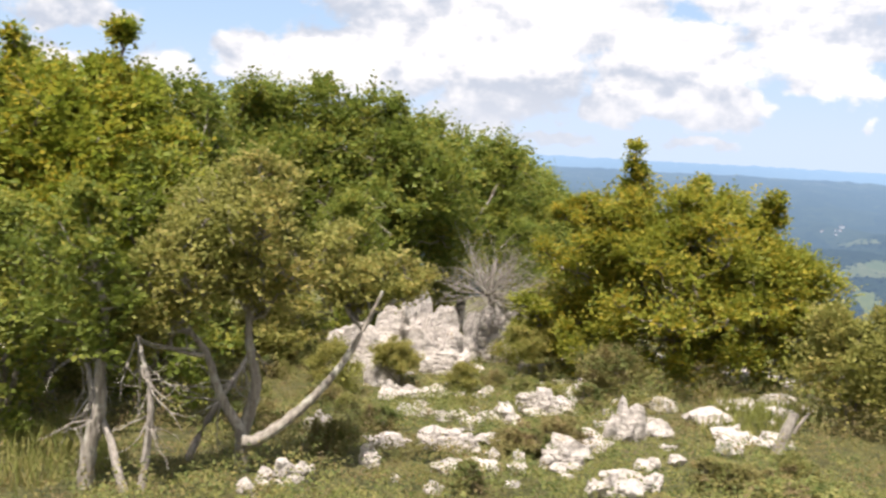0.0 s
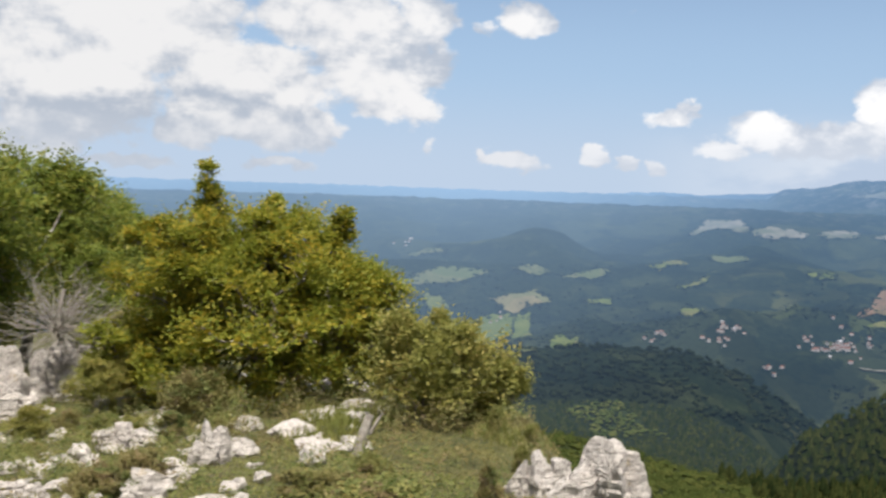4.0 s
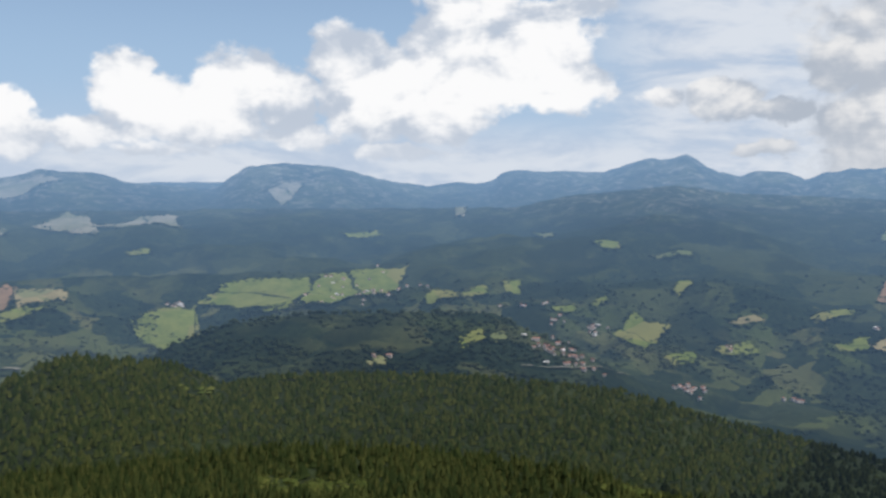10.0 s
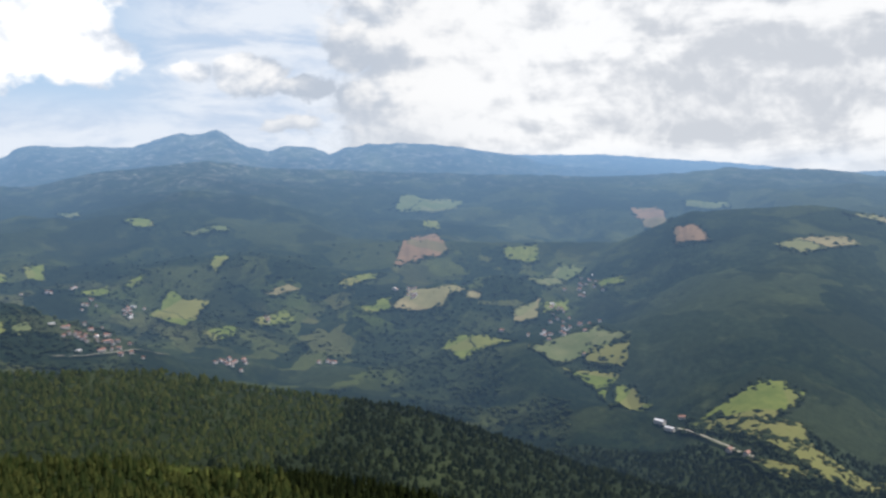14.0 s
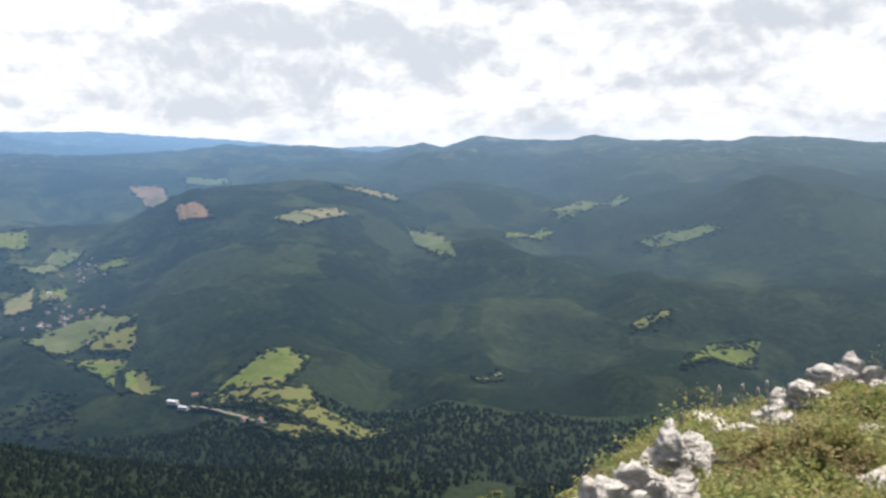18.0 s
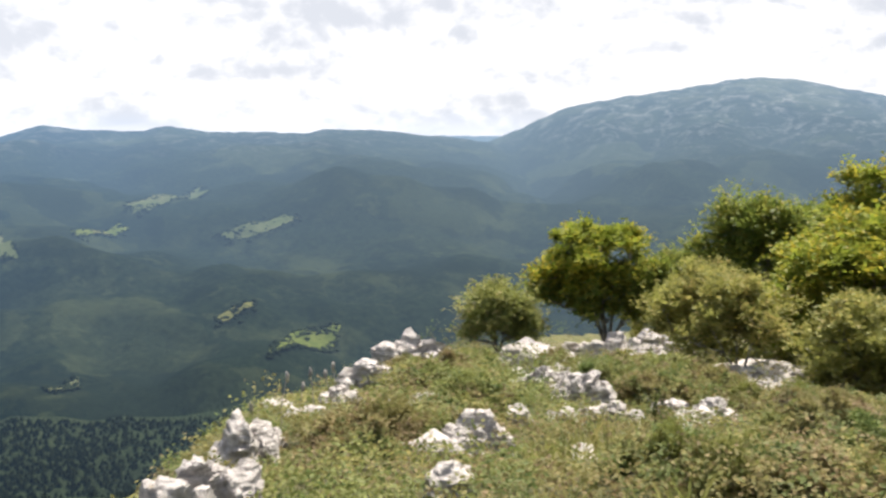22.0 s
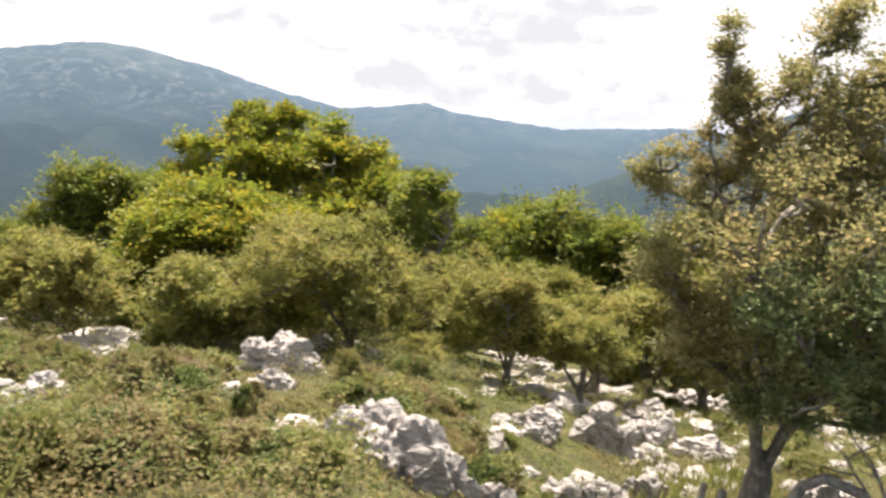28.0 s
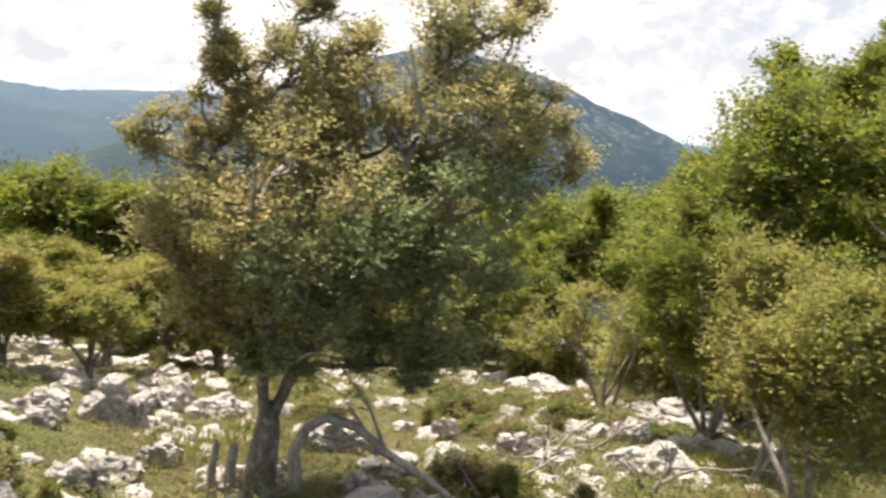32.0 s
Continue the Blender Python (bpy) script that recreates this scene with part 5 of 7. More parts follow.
def field(kind, *quads):
    """A field draped on the land: four-cornered pieces, each corner a bearing and a height in degrees, with an uneven outline."""
    rng = np.random.default_rng(len(QUADS) + 500)
    verts, faces, base = [], [], 0
    nu = 36
    u, v = np.meshgrid(np.linspace(0, 1, nu), np.linspace(0, 1, nu))
    for quad in quads:
        a = [c[0] for c in quad]
        r = [reach(*c) for c in quad]
        nearest = min(r)
        r = [min(q, nearest + 620) for q in r]
        uu = u + 0.15 * fbm(u * 2.7 + len(QUADS) * 3.1, v * 2.7, 4, 7, 0.65)
        vv = v + 0.15 * fbm(u * 2.7 + 50, v * 2.7 + len(QUADS) * 1.7, 4, 9, 0.65)
        mix = lambda k: (k[0] * (1 - uu) + k[1] * uu) * (1 - vv) + (k[3] * (1 - uu) + k[2] * uu) * vv
        az, rr = mix(a), mix(r)
        verts.append(np.stack([rr * np.sin(np.radians(az)), rr * np.cos(np.radians(az)), elevation(az, rr) + 3.2], -1).reshape(-1, 3))
        i, j = np.meshgrid(np.arange(nu - 1), np.arange(nu - 1), indexing="ij")
        f = np.stack([i * nu + j, i * nu + j + 1, (i + 1) * nu + j + 1, (i + 1) * nu + j], -1).reshape(-1, 4)
        keep = np.ones(u.shape, bool)
        if rng.uniform() < 0.5:  # a hedge between two parcels
            t, o = rng.uniform(0, 3.14), rng.uniform(0.3, 0.7)
            keep &= np.abs((u - 0.5) * math.cos(t) + (v - 0.5) * math.sin(t) + 0.5 - o) > 0.018
        faces.append(f[keep[:-1, :-1].ravel()] + base)
        base += nu * nu
        for i, j in ((0, 1), (1, 2), (2, 3), (3, 0)):
            t = rng.uniform(0, 1, max(5, int(abs(a[i] - a[j]) * 9 + abs(r[i] - r[j]) / 14)))
            HEDGES.append((a[i] + (a[j] - a[i]) * t + rng.normal(0, 0.07, len(t)), r[i] + (r[j] - r[i]) * t + rng.normal(0, 9, len(t))))
        QUADS.append((a, r))
    mat, label = KINDS[kind]
    tagged(new(kind, mesh_from(kind, np.vstack(verts), np.vstack(faces), mat, True)), label, "field", kind="structure")


field("pasture", [(21.82, -6.71), (24.85, -5.53), (28.00, -5.62), (26.22, -6.39)])
field("stubble", [(27.95, -7.41), (30.72, -6.71), (31.63, -7.39), (29.35, -8.34)])
field("meadow", [(25.73, -9.46), (28.24, -8.34), (30.67, -8.40), (30.76, -9.70)])
field("meadow", [(23.77, -7.41), (24.86, -7.34), (26.31, -9.23), (24.87, -9.01)])
field("pasture", [(29.14, -5.51), (30.70, -5.15), (31.61, -5.62), (30.71, -5.91)])
field("pasture", [(32.28, -5.89), (34.53, -5.27), (35.30, -5.43), (34.20, -5.97)])
field("meadow", [(37.31, -4.90), (39.04, -4.52), (39.80, -4.71), (38.18, -5.16)])
field("meadow", [(39.24, -6.10), (40.95, -5.23), (40.86, -5.75), (39.59, -6.23)])
field("pasture", [(40.92, -4.13), (43.07, -4.04), (43.21, -4.27), (41.10, -4.36)])
field("meadow", [(47.02, -4.83), (47.84, -4.73), (47.98, -5.06), (47.13, -5.13)])
field("meadow", [(33.87, -7.19), (35.33, -7.02), (35.48, -7.36), (34.01, -7.46)])
field("meadow", [(39.45, -7.48), (40.83, -7.30), (41.01, -7.64), (39.59, -7.75)])
field("pasture", [(22.82, -4.85), (24.84, -4.43), (25.18, -4.64), (23.32, -4.98)])
field("pasture", [(29.37, -10.39), (30.76, -10.18), (30.98, -10.52), (29.55, -10.67)])
field("meadow", [(31.81, -9.70), (33.48, -9.54), (33.63, -9.88), (32.02, -10.04)])
field("meadow", [(58.45, -7.80), (59.80, -7.57), (59.96, -8.11), (58.82, -8.21)])
field("clearing", [(49.41, -6.98), (50.35, -5.51), (52.39, -5.57), (51.83, -6.81)])
field("stubble", [(52.59, -6.76), (52.29, -5.77), (54.46, -5.65), (55.33, -6.51)])
field("meadow", [(49.55, -7.63), (51.89, -6.87), (54.51, -6.82), (50.32, -7.63)])
field("meadow", [(62.64, -6.98), (64.26, -5.68), (69.40, -5.55), (68.08, -7.35)], [(68.08, -7.35), (69.40, -5.55), (75.03, -4.87), (73.77, -6.62)], [(64.81, -7.68), (68.08, -7.35), (73.77, -6.62), (67.32, -7.56)])
field("meadow", [(58.56, -7.80), (60.42, -7.09), (62.19, -7.18), (62.98, -8.49)], [(58.56, -7.80), (62.98, -8.49), (61.09, -8.73), (59.40, -8.43)])
field("meadow", [(78.13, -9.35), (79.49, -8.73), (79.91, -9.23), (78.48, -10.02)])
field("pasture", [(79.98, -9.30), (80.78, -8.86), (81.20, -9.32), (80.46, -9.69)])
field("meadow", [(87.45, -8.97), (88.75, -7.72), (90.95, -8.55), (89.44, -9.78)])
field("meadow", [(80.80, -5.80), (81.97, -5.70), (81.89, -6.66), (81.01, -6.48)])
field("meadow", [(78.26, -6.54), (79.79, -6.10), (80.00, -6.57), (78.43, -6.78)])
field("meadow", [(75.96, -6.93), (77.74, -6.35), (78.16, -6.75), (76.38, -7.27)])
field("meadow", [(91.13, -6.24), (91.96, -5.58), (92.24, -5.83), (91.44, -6.61)])
field("meadow", [(86.18, -7.18), (87.33, -6.60), (87.40, -6.93), (86.51, -7.43)])
field("meadow", [(93.64, -9.54), (95.89, -8.99), (95.97, -9.76), (93.95, -10.09)])
field("stubble", [(72.16, -10.77), (73.21, -10.31), (74.23, -10.91), (72.58, -10.97)])
field("meadow", [(71.06, -2.83), (73.21, -2.64), (73.42, -2.95), (71.30, -3.07)])
field("meadow", [(86.35, -3.37), (87.82, -3.40), (88.08, -3.79), (87.06, -3.82)])
field("pasture", [(82.74, -2.80), (83.87, -2.82), (84.00, -3.08), (83.08, -3.03)])
field("meadow", [(83.83, -7.34), (85.31, -7.18), (85.41, -7.54), (84.17, -7.66)])
field("meadow", [(90.95, -10.48), (92.16, -10.16), (92.47, -10.52), (91.26, -10.74)])
field("meadow", [(58.43, -3.72), (59.77, -3.66), (59.83, -3.90), (58.59, -3.93)])
field("meadow", [(46.46, -4.82), (47.79, -4.66), (47.88, -4.96), (46.63, -5.01)])
field("stubble", [(101.99, -9.06), (103.05, -8.04), (106.56, -8.06), (105.07, -9.15)])
field("stubble", [(106.76, -8.27), (107.53, -8.21), (107.53, -8.62), (106.69, -8.61)])
field("meadow", [(99.82, -9.11), (101.93, -8.54), (101.98, -9.16), (100.51, -9.40)])
field("meadow", [(93.79, -9.77), (95.75, -9.04), (95.87, -9.45), (94.36, -10.00)])
field("stubble", [(94.28, -8.02), (96.00, -7.47), (96.33, -7.90), (95.03, -8.19)])
field("meadow", [(90.60, -10.14), (92.44, -9.90), (92.52, -10.31), (90.92, -10.49)])
field("pasture", [(89.69, -4.13), (92.15, -3.97), (92.27, -4.21), (90.17, -4.41)])
field("meadow", [(98.82, -7.60), (100.56, -7.05), (101.60, -7.15), (99.50, -7.79)])
field("pasture", [(102.03, -3.07), (103.43, -2.26), (106.62, -2.65), (105.85, -3.12)])
field("meadow", [(104.03, -3.79), (104.87, -3.80), (105.07, -4.36), (104.30, -4.35)])
field("clearing", [(103.21, -4.92), (104.78, -4.60), (105.47, -5.83), (102.31, -6.47)])
field("meadow", [(105.01, -11.71), (106.50, -10.90), (109.77, -11.17), (106.23, -12.48)])
field("stubble", [(109.58, -9.27), (111.14, -8.79), (111.15, -9.78), (109.68, -10.17)])
field("meadow", [(111.53, -8.88), (112.84, -8.70), (113.00, -9.38), (111.55, -9.48)])
field("meadow", [(114.14, -11.57), (116.59, -11.16), (116.31, -12.70), (113.95, -12.53)])
field("pasture", [(110.46, -11.52), (114.74, -10.37), (116.75, -10.66), (111.96, -12.58)])
field("meadow", [(112.76, -12.97), (115.94, -13.15), (115.35, -14.05), (114.54, -14.05)], [(114.61, -14.06), (115.35, -14.05), (115.19, -14.64), (114.91, -14.68)])
field("meadow", [(115.91, -13.89), (116.73, -13.88), (117.98, -14.97), (115.51, -14.96)])
field("pasture", [(110.64, -7.49), (112.64, -6.54), (114.00, -6.78), (111.58, -7.98)])
field("meadow", [(109.03, -5.54), (111.09, -5.45), (111.09, -6.45), (109.13, -6.34)])
field("meadow", [(114.54, -7.72), (116.24, -7.26), (116.39, -7.61), (114.86, -7.94)])
field("stubble", [(125.06, -5.18), (128.73, -4.78), (129.42, -5.18), (126.27, -5.73)])
field("pasture", [(133.05, -5.96), (135.12, -6.54), (135.98, -7.82), (134.42, -7.57)])
field("pasture", [(141.87, -5.27), (146.19, -4.03), (146.58, -4.40), (142.69, -5.50)])
field("meadow", [(149.87, -14.24), (151.66, -13.09), (154.06, -12.65), (154.18, -13.67)])
field("clearing", [(116.70, -3.20), (118.71, -3.34), (119.02, -3.89), (116.95, -3.55)])
field("clearing", [(119.24, -4.35), (120.44, -4.15), (121.43, -5.14), (119.37, -5.35)])
field("pasture", [(119.65, -2.72), (122.27, -2.79), (122.47, -3.11), (119.97, -3.07)])
field("stubble", [(128.58, -3.46), (132.38, -4.09), (132.55, -4.44), (130.83, -4.03)])
field("meadow", [(121.03, -15.56), (124.65, -13.09), (126.83, -13.81), (125.00, -15.60)])
field("meadow", [(119.88, -16.30), (121.38, -15.65), (127.14, -15.73), (126.68, -16.87)], [(119.88, -16.30), (126.68, -16.87), (133.28, -18.02), (127.72, -18.35)], [(122.73, -17.53), (124.86, -17.69), (127.72, -18.35), (125.73, -18.59)])
field("pasture", [(136.99, -15.22), (138.73, -14.88), (138.93, -15.31), (137.34, -15.48)])
field("pasture", [(146.88, -7.17), (151.01, -5.95), (152.06, -6.09), (148.91, -7.19)])
field("meadow", [(138.86, -6.53), (141.62, -6.11), (141.95, -6.53), (139.20, -6.81)])
field("pasture", [(141.99, -5.02), (144.07, -4.50), (145.80, -4.38), (143.36, -5.45)])
field("meadow", [(146.75, -12.02), (148.88, -11.07), (149.30, -11.35), (147.46, -12.23)])
field("meadow", [(149.99, -14.24), (151.34, -13.01), (154.09, -12.71), (153.99, -13.81)])

field("scree", [(47.10, -2.47), (48.89, -2.30), (48.94, -2.62), (47.39, -2.67)])
field("scree", [(50.10, -2.44), (51.90, -2.19), (52.02, -2.59), (50.28, -2.70)])
field("scree", [(56.79, -2.22), (59.45, -1.55), (61.30, -1.61), (61.47, -2.37)])
field("scree", [(53.55, -2.14), (55.33, -1.34), (56.46, -1.61), (56.78, -2.63)])
field("scree", [(66.54, -0.15), (67.72, 0.34), (68.75, 0.21), (67.51, -1.04)])
field("scree", [(48.63, -0.36), (52.32, 0.44), (55.03, 0.46), (52.31, -0.55)])
field("scree", [(77.95, -1.91), (78.18, -0.98), (78.62, -1.25), (78.56, -1.87)])
field("scree", [(39.67, -2.96), (40.64, -2.06), (42.64, -1.88), (43.33, -2.55)])
field("scree", [(43.33, -2.62), (45.36, -2.30), (46.33, -2.69), (44.69, -3.00)])
field("scree", [(49.84, -2.54), (51.57, -2.22), (52.09, -2.48), (50.19, -2.74)])
field("scree", [(46.91, -2.54), (48.45, -2.30), (48.94, -2.56), (47.43, -2.77)])


def house_parts(name, label, long, wide, eaves, ridge, roof, category="house"):
    """A plain house: walls with gables and a roof with eaves."""
    thing = tagged(new(name), label, category, "valley houses")
    a, b = long / 2, wide / 2
    v = [(-a, -b, -3), (a, -b, -3), (a, b, -3), (-a, b, -3), (-a, -b, eaves), (a, -b, eaves), (a, b, eaves), (-a, b, eaves), (-a, 0, ridge), (a, 0, ridge)]
    me = bpy.data.meshes.new("wall")
    me.from_pydata(v, [], [(0, 1, 5, 4), (2, 3, 7, 6), (1, 2, 6, 9, 5), (3, 0, 4, 8, 7)])
    me.materials.append(WALL)
    part("wall", me, thing)
    o, s = 0.7, (ridge - eaves) / b
    lo = eaves - o * s
    v = []
    for t in (0.15, 0.5):
        v += [(-a - o, -b - o, lo + t), (a + o, -b - o, lo + t), (a + o, 0, ridge + t), (-a - o, 0, ridge + t), (-a - o, b + o, lo + t), (a + o, b + o, lo + t)]
    me = bpy.data.meshes.new("roof")
    me.from_pydata(v, [], [(6, 7, 8, 9), (9, 8, 11, 10), (0, 3, 2, 1), (3, 4, 5, 2), (0, 1, 7, 6), (4, 10, 11, 5), (0, 6, 9, 3), (3, 9, 10, 4), (1, 2, 8, 7), (2, 5, 11, 8)])
    me.materials.append(roof)
    part("roof", me, thing)
    return thing


HOUSES = [house_parts("house", "white-walled house with a red tiled roof", 13, 9, 5.2, 8.4, ROOF),
          house_parts("house", "tall white village house with a red tiled roof", 11, 10, 7.5, 10.5, ROOF),
          house_parts("farmhouse", "broad white farmhouse with a low red roof", 18, 13, 5.0, 8.6, ROOF),
          house_parts("barn", "long pale barn with a grey sheet roof", 24, 11, 4.6, 7.0, ROOF_GREY, "barn")]
USED = set()


def put_house(kind, p, turn, size):
    m = Matrix.Translation(p) @ Matrix.Rotation(turn, 4, "Z") @ Matrix.Scale(size, 4)
    if kind not in USED:
        USED.add(kind)
        HOUSES[kind].matrix_basis = m
    else:
        copy_thing(HOUSES[kind], m)


def hamlet(a1, a2, top, foot, count):
    rng = random.Random(int(a1 * 10) + count)
    am = (a1 + a2) / 2
    r1 = reach(am, foot)
    r2 = max(r1 + 40, min(reach(am, top), r1 + 420))
    lane = rng.uniform(0, 3.1)
    for _ in range(count):
        az, r = rng.gauss(am, (a2 - a1) * 0.27), rng.gauss((r1 + r2) / 2, (r2 - r1) * 0.27)
        p = bearing(az) * r
        kind = rng.choices((0, 1, 2, 3), (6, 4, 2, 1))[0]
        put_house(kind, Vector((p.x, p.y, float(elevation(az, r)) + 3.2)), lane + rng.choice((0, 1.57)) + rng.gauss(0, 0.2), rng.uniform(0.5, 0.78))


hamlet(46.3, 50.1, -7.57, -9.45, 46)
hamlet(41.0, 43.8, -8.04, -9.24, 18)
hamlet(37.5, 39.1, -9.00, -9.45, 7)
hamlet(26.9, 28.7, -8.76, -9.06, 6)
hamlet(21.8, 23.3, -3.80, -4.29, 8)
hamlet(44.2, 45.6, -10.40, -10.91, 5)
hamlet(69.4, 75.0, -5.15, -6.88, 56)
hamlet(60.4, 62.0, -6.86, -7.20, 8)
hamlet(82.6, 86.8, -9.63, -10.92, 36)
hamlet(91.5, 93.0, -11.73, -12.58, 14)
hamlet(86.1, 87.1, -8.23, -9.01, 9)
hamlet(83.8, 84.9, -8.20, -8.71, 5)
hamlet(72.1, 73.9, -10.60, -10.91, 3)
hamlet(102.3, 103.7, -8.05, -8.91, 12)
hamlet(110.7, 114.8, -9.66, -11.44, 28)
hamlet(113.1, 115.3, -7.15, -8.45, 16)
hamlet(94.0, 94.6, -9.32, -9.83, 4)
hamlet(97.3, 98.7, -12.37, -12.61, 4)
hamlet(81.2, 84.7, -7.01, -7.53, 7)
hamlet(111.4, 113.1, -8.81, -9.66, 6)
for az, el, kind, turn, size in ((118.5, -15.95, 3, 0.4, 1.0), (119.1, -16.38, 3, 0.4, 0.9), (119.8, -15.66, 2, 1.2, 0.8), (122.6, -17.31, 2, 2.2, 0.8), (123.6, -17.56, 0, 2.2, 0.9)):
    p = spot(az, el, near=950)
    p.z += 3.0
    put_house(kind, p, turn, size)


def lane(name, label, marks, width):
    """A road or track: a strip laid along points given by bearing and height in degrees."""
    pts = []
    for (a, e), (a2, e2) in zip(marks, marks[1:]):
        for k in range(6):
            az = a + (a2 - a) * k / 6
            r = reach(az, e + (e2 - e) * k / 6)
            p = bearing(az) * r
            pts.append((p.x, p.y, float(elevation(az, r)) + 4.2))
            ROADS.append((az, 0.25, r, 22.0))
    pts = np.array(pts)
    t = np.gradient(pts[:, :2], axis=0)
    t /= np.linalg.norm(t, axis=1)[:, None] + 1e-9
    side = np.stack([-t[:, 1], t[:, 0], 0 * t[:, 0]], -1) * width / 2
    n = len(pts)
    i = np.arange(n - 1)
    tagged(new(name, mesh_from(name, np.vstack([pts - side, pts + side]), np.stack([i, i + 1, i + 1 + n, i + n], -1), TRACK)), label, "road", kind="structure")


lane("road", "pale farm track through the meadows", [(119.6, -16.3), (121.0, -16.6), (122.6, -17.2), (124.4, -17.8)], 5)
lane("road", "pale valley road on a low embankment", [(49.5, -10.0), (51.2, -10.0), (52.8, -10.2)], 9)
lane("road", "pale road below the village", [(82.0, -11.0), (84.0, -11.1), (87.0, -11.0), (88.5, -11.5)], 5)


def scatter(rng, a1, a2, r1, r2, spacing):
    """Points spread evenly over a sector of the land."""
    area = 0.5 * radians(a2 - a1) * (r2 * r2 - r1 * r1)
    n = int(area / spacing ** 2)
    az = rng.uniform(a1, a2, n)
    r = np.sqrt(rng.uniform(r1 * r1, r2 * r2, n))
    return az, r


def clear_of_fields(az, r):
    ok = np.ones(len(az), bool)
    for am, ha, rm, hr in ROADS:
        ok &= ((az - am) / ha) ** 2 + ((r - rm) / hr) ** 2 > 1
    for a, q in QUADS:
        near = np.flatnonzero((az > min(a)) & (az < max(a)) & (r > min(q)) & (r < max(q)))
        turns = [(a[k - 3] - a[k]) * (r[near] - q[k]) - (q[k - 3] - q[k]) * (az[near] - a[k]) for k in range(4)]
        turns = np.array(turns)
        ok[near[(turns > 0).all(0) | (turns < 0).all(0)]] = False
    return ok


def cones(rng, az, r, tall, wide, tiers, sides):
    """Conifers: stacked ragged cones."""
    x, y, z = r * np.sin(np.radians(az)), r * np.cos(np.radians(az)), elevation(az, r)
    n = len(az)
    h = tall * rng.uniform(0.65, 1.25, n)
    w = wide * rng.uniform(0.75, 1.25, n)
    ring = np.linspace(0, 2 * np.pi, sides, endpoint=False)
    verts, faces = [], []
    for k in range(tiers):
        lo, hi = 0.08 + 0.8 * k / tiers, min(1.0, 0.08 + 0.8 * (k + 1) / tiers + 0.22)
        ww = w * (1 - 0.72 * k / tiers)
        jag = rng.uniform(0.7, 1.25, (n, sides))
        turn = rng.uniform(0, 6.28, n)
        v = np.zeros((n, sides + 1, 3))
        v[:, :sides, 0] = x[:, None] + ww[:, None] * jag * np.cos(ring + turn[:, None])
        v[:, :sides, 1] = y[:, None] + ww[:, None] * jag * np.sin(ring + turn[:, None])
        v[:, :sides, 2] = (z + h * lo)[:, None] + 0.08 * h[:, None] * rng.uniform(-1, 1, (n, sides))
        v[:, sides] = np.stack([x, y, z + h * hi], -1)
        base = k * n * (sides + 1) + np.arange(n)[:, None] * (sides + 1)
        s = np.arange(sides)
        f = np.stack([base + s, base + (s + 1) % sides, np.broadcast_to(base + sides, (n, sides))], -1)
        verts.append(v.reshape(-1, 3))
        faces.append(f.reshape(-1, 3))
    return np.vstack(verts), np.vstack(faces)


def crowns(rng, az, r, size):
    """Broadleaf crowns: uneven eight-sided lumps."""
    x, y, z = r * np.sin(np.radians(az)), r * np.cos(np.radians(az)), elevation(az, r)
    n = len(az)
    s = size * rng.uniform(0.6, 1.4, n)
    o = np.array([(1, 0, 0.5), (0, 1, 0.5), (-1, 0, 0.5), (0, -1, 0.5), (0, 0, 1.05), (0, 0, -0.3)])
    turn = rng.uniform(0, 6.28, n)
    j = rng.uniform(0.7, 1.25, (n, 6))
    v = np.zeros((n, 6, 3))
    v[..., 0] = x[:, None] + s[:, None] * j * (o[:, 0] * np.cos(turn)[:, None] - o[:, 1] * np.sin(turn)[:, None])
    v[..., 1] = y[:, None] + s[:, None] * j * (o[:, 0] * np.sin(turn)[:, None] + o[:, 1] * np.cos(turn)[:, None])
    v[..., 2] = z[:, None] + s[:, None] * j * o[:, 2]
    f = np.array([(0, 1, 4), (1, 2, 4), (2, 3, 4), (3, 0, 4), (1, 0, 5), (2, 1, 5), (3, 2, 5), (0, 3, 5)])
    return v.reshape(-1, 3), (np.arange(n)[:, None, None] * 6 + f).reshape(-1, 3)


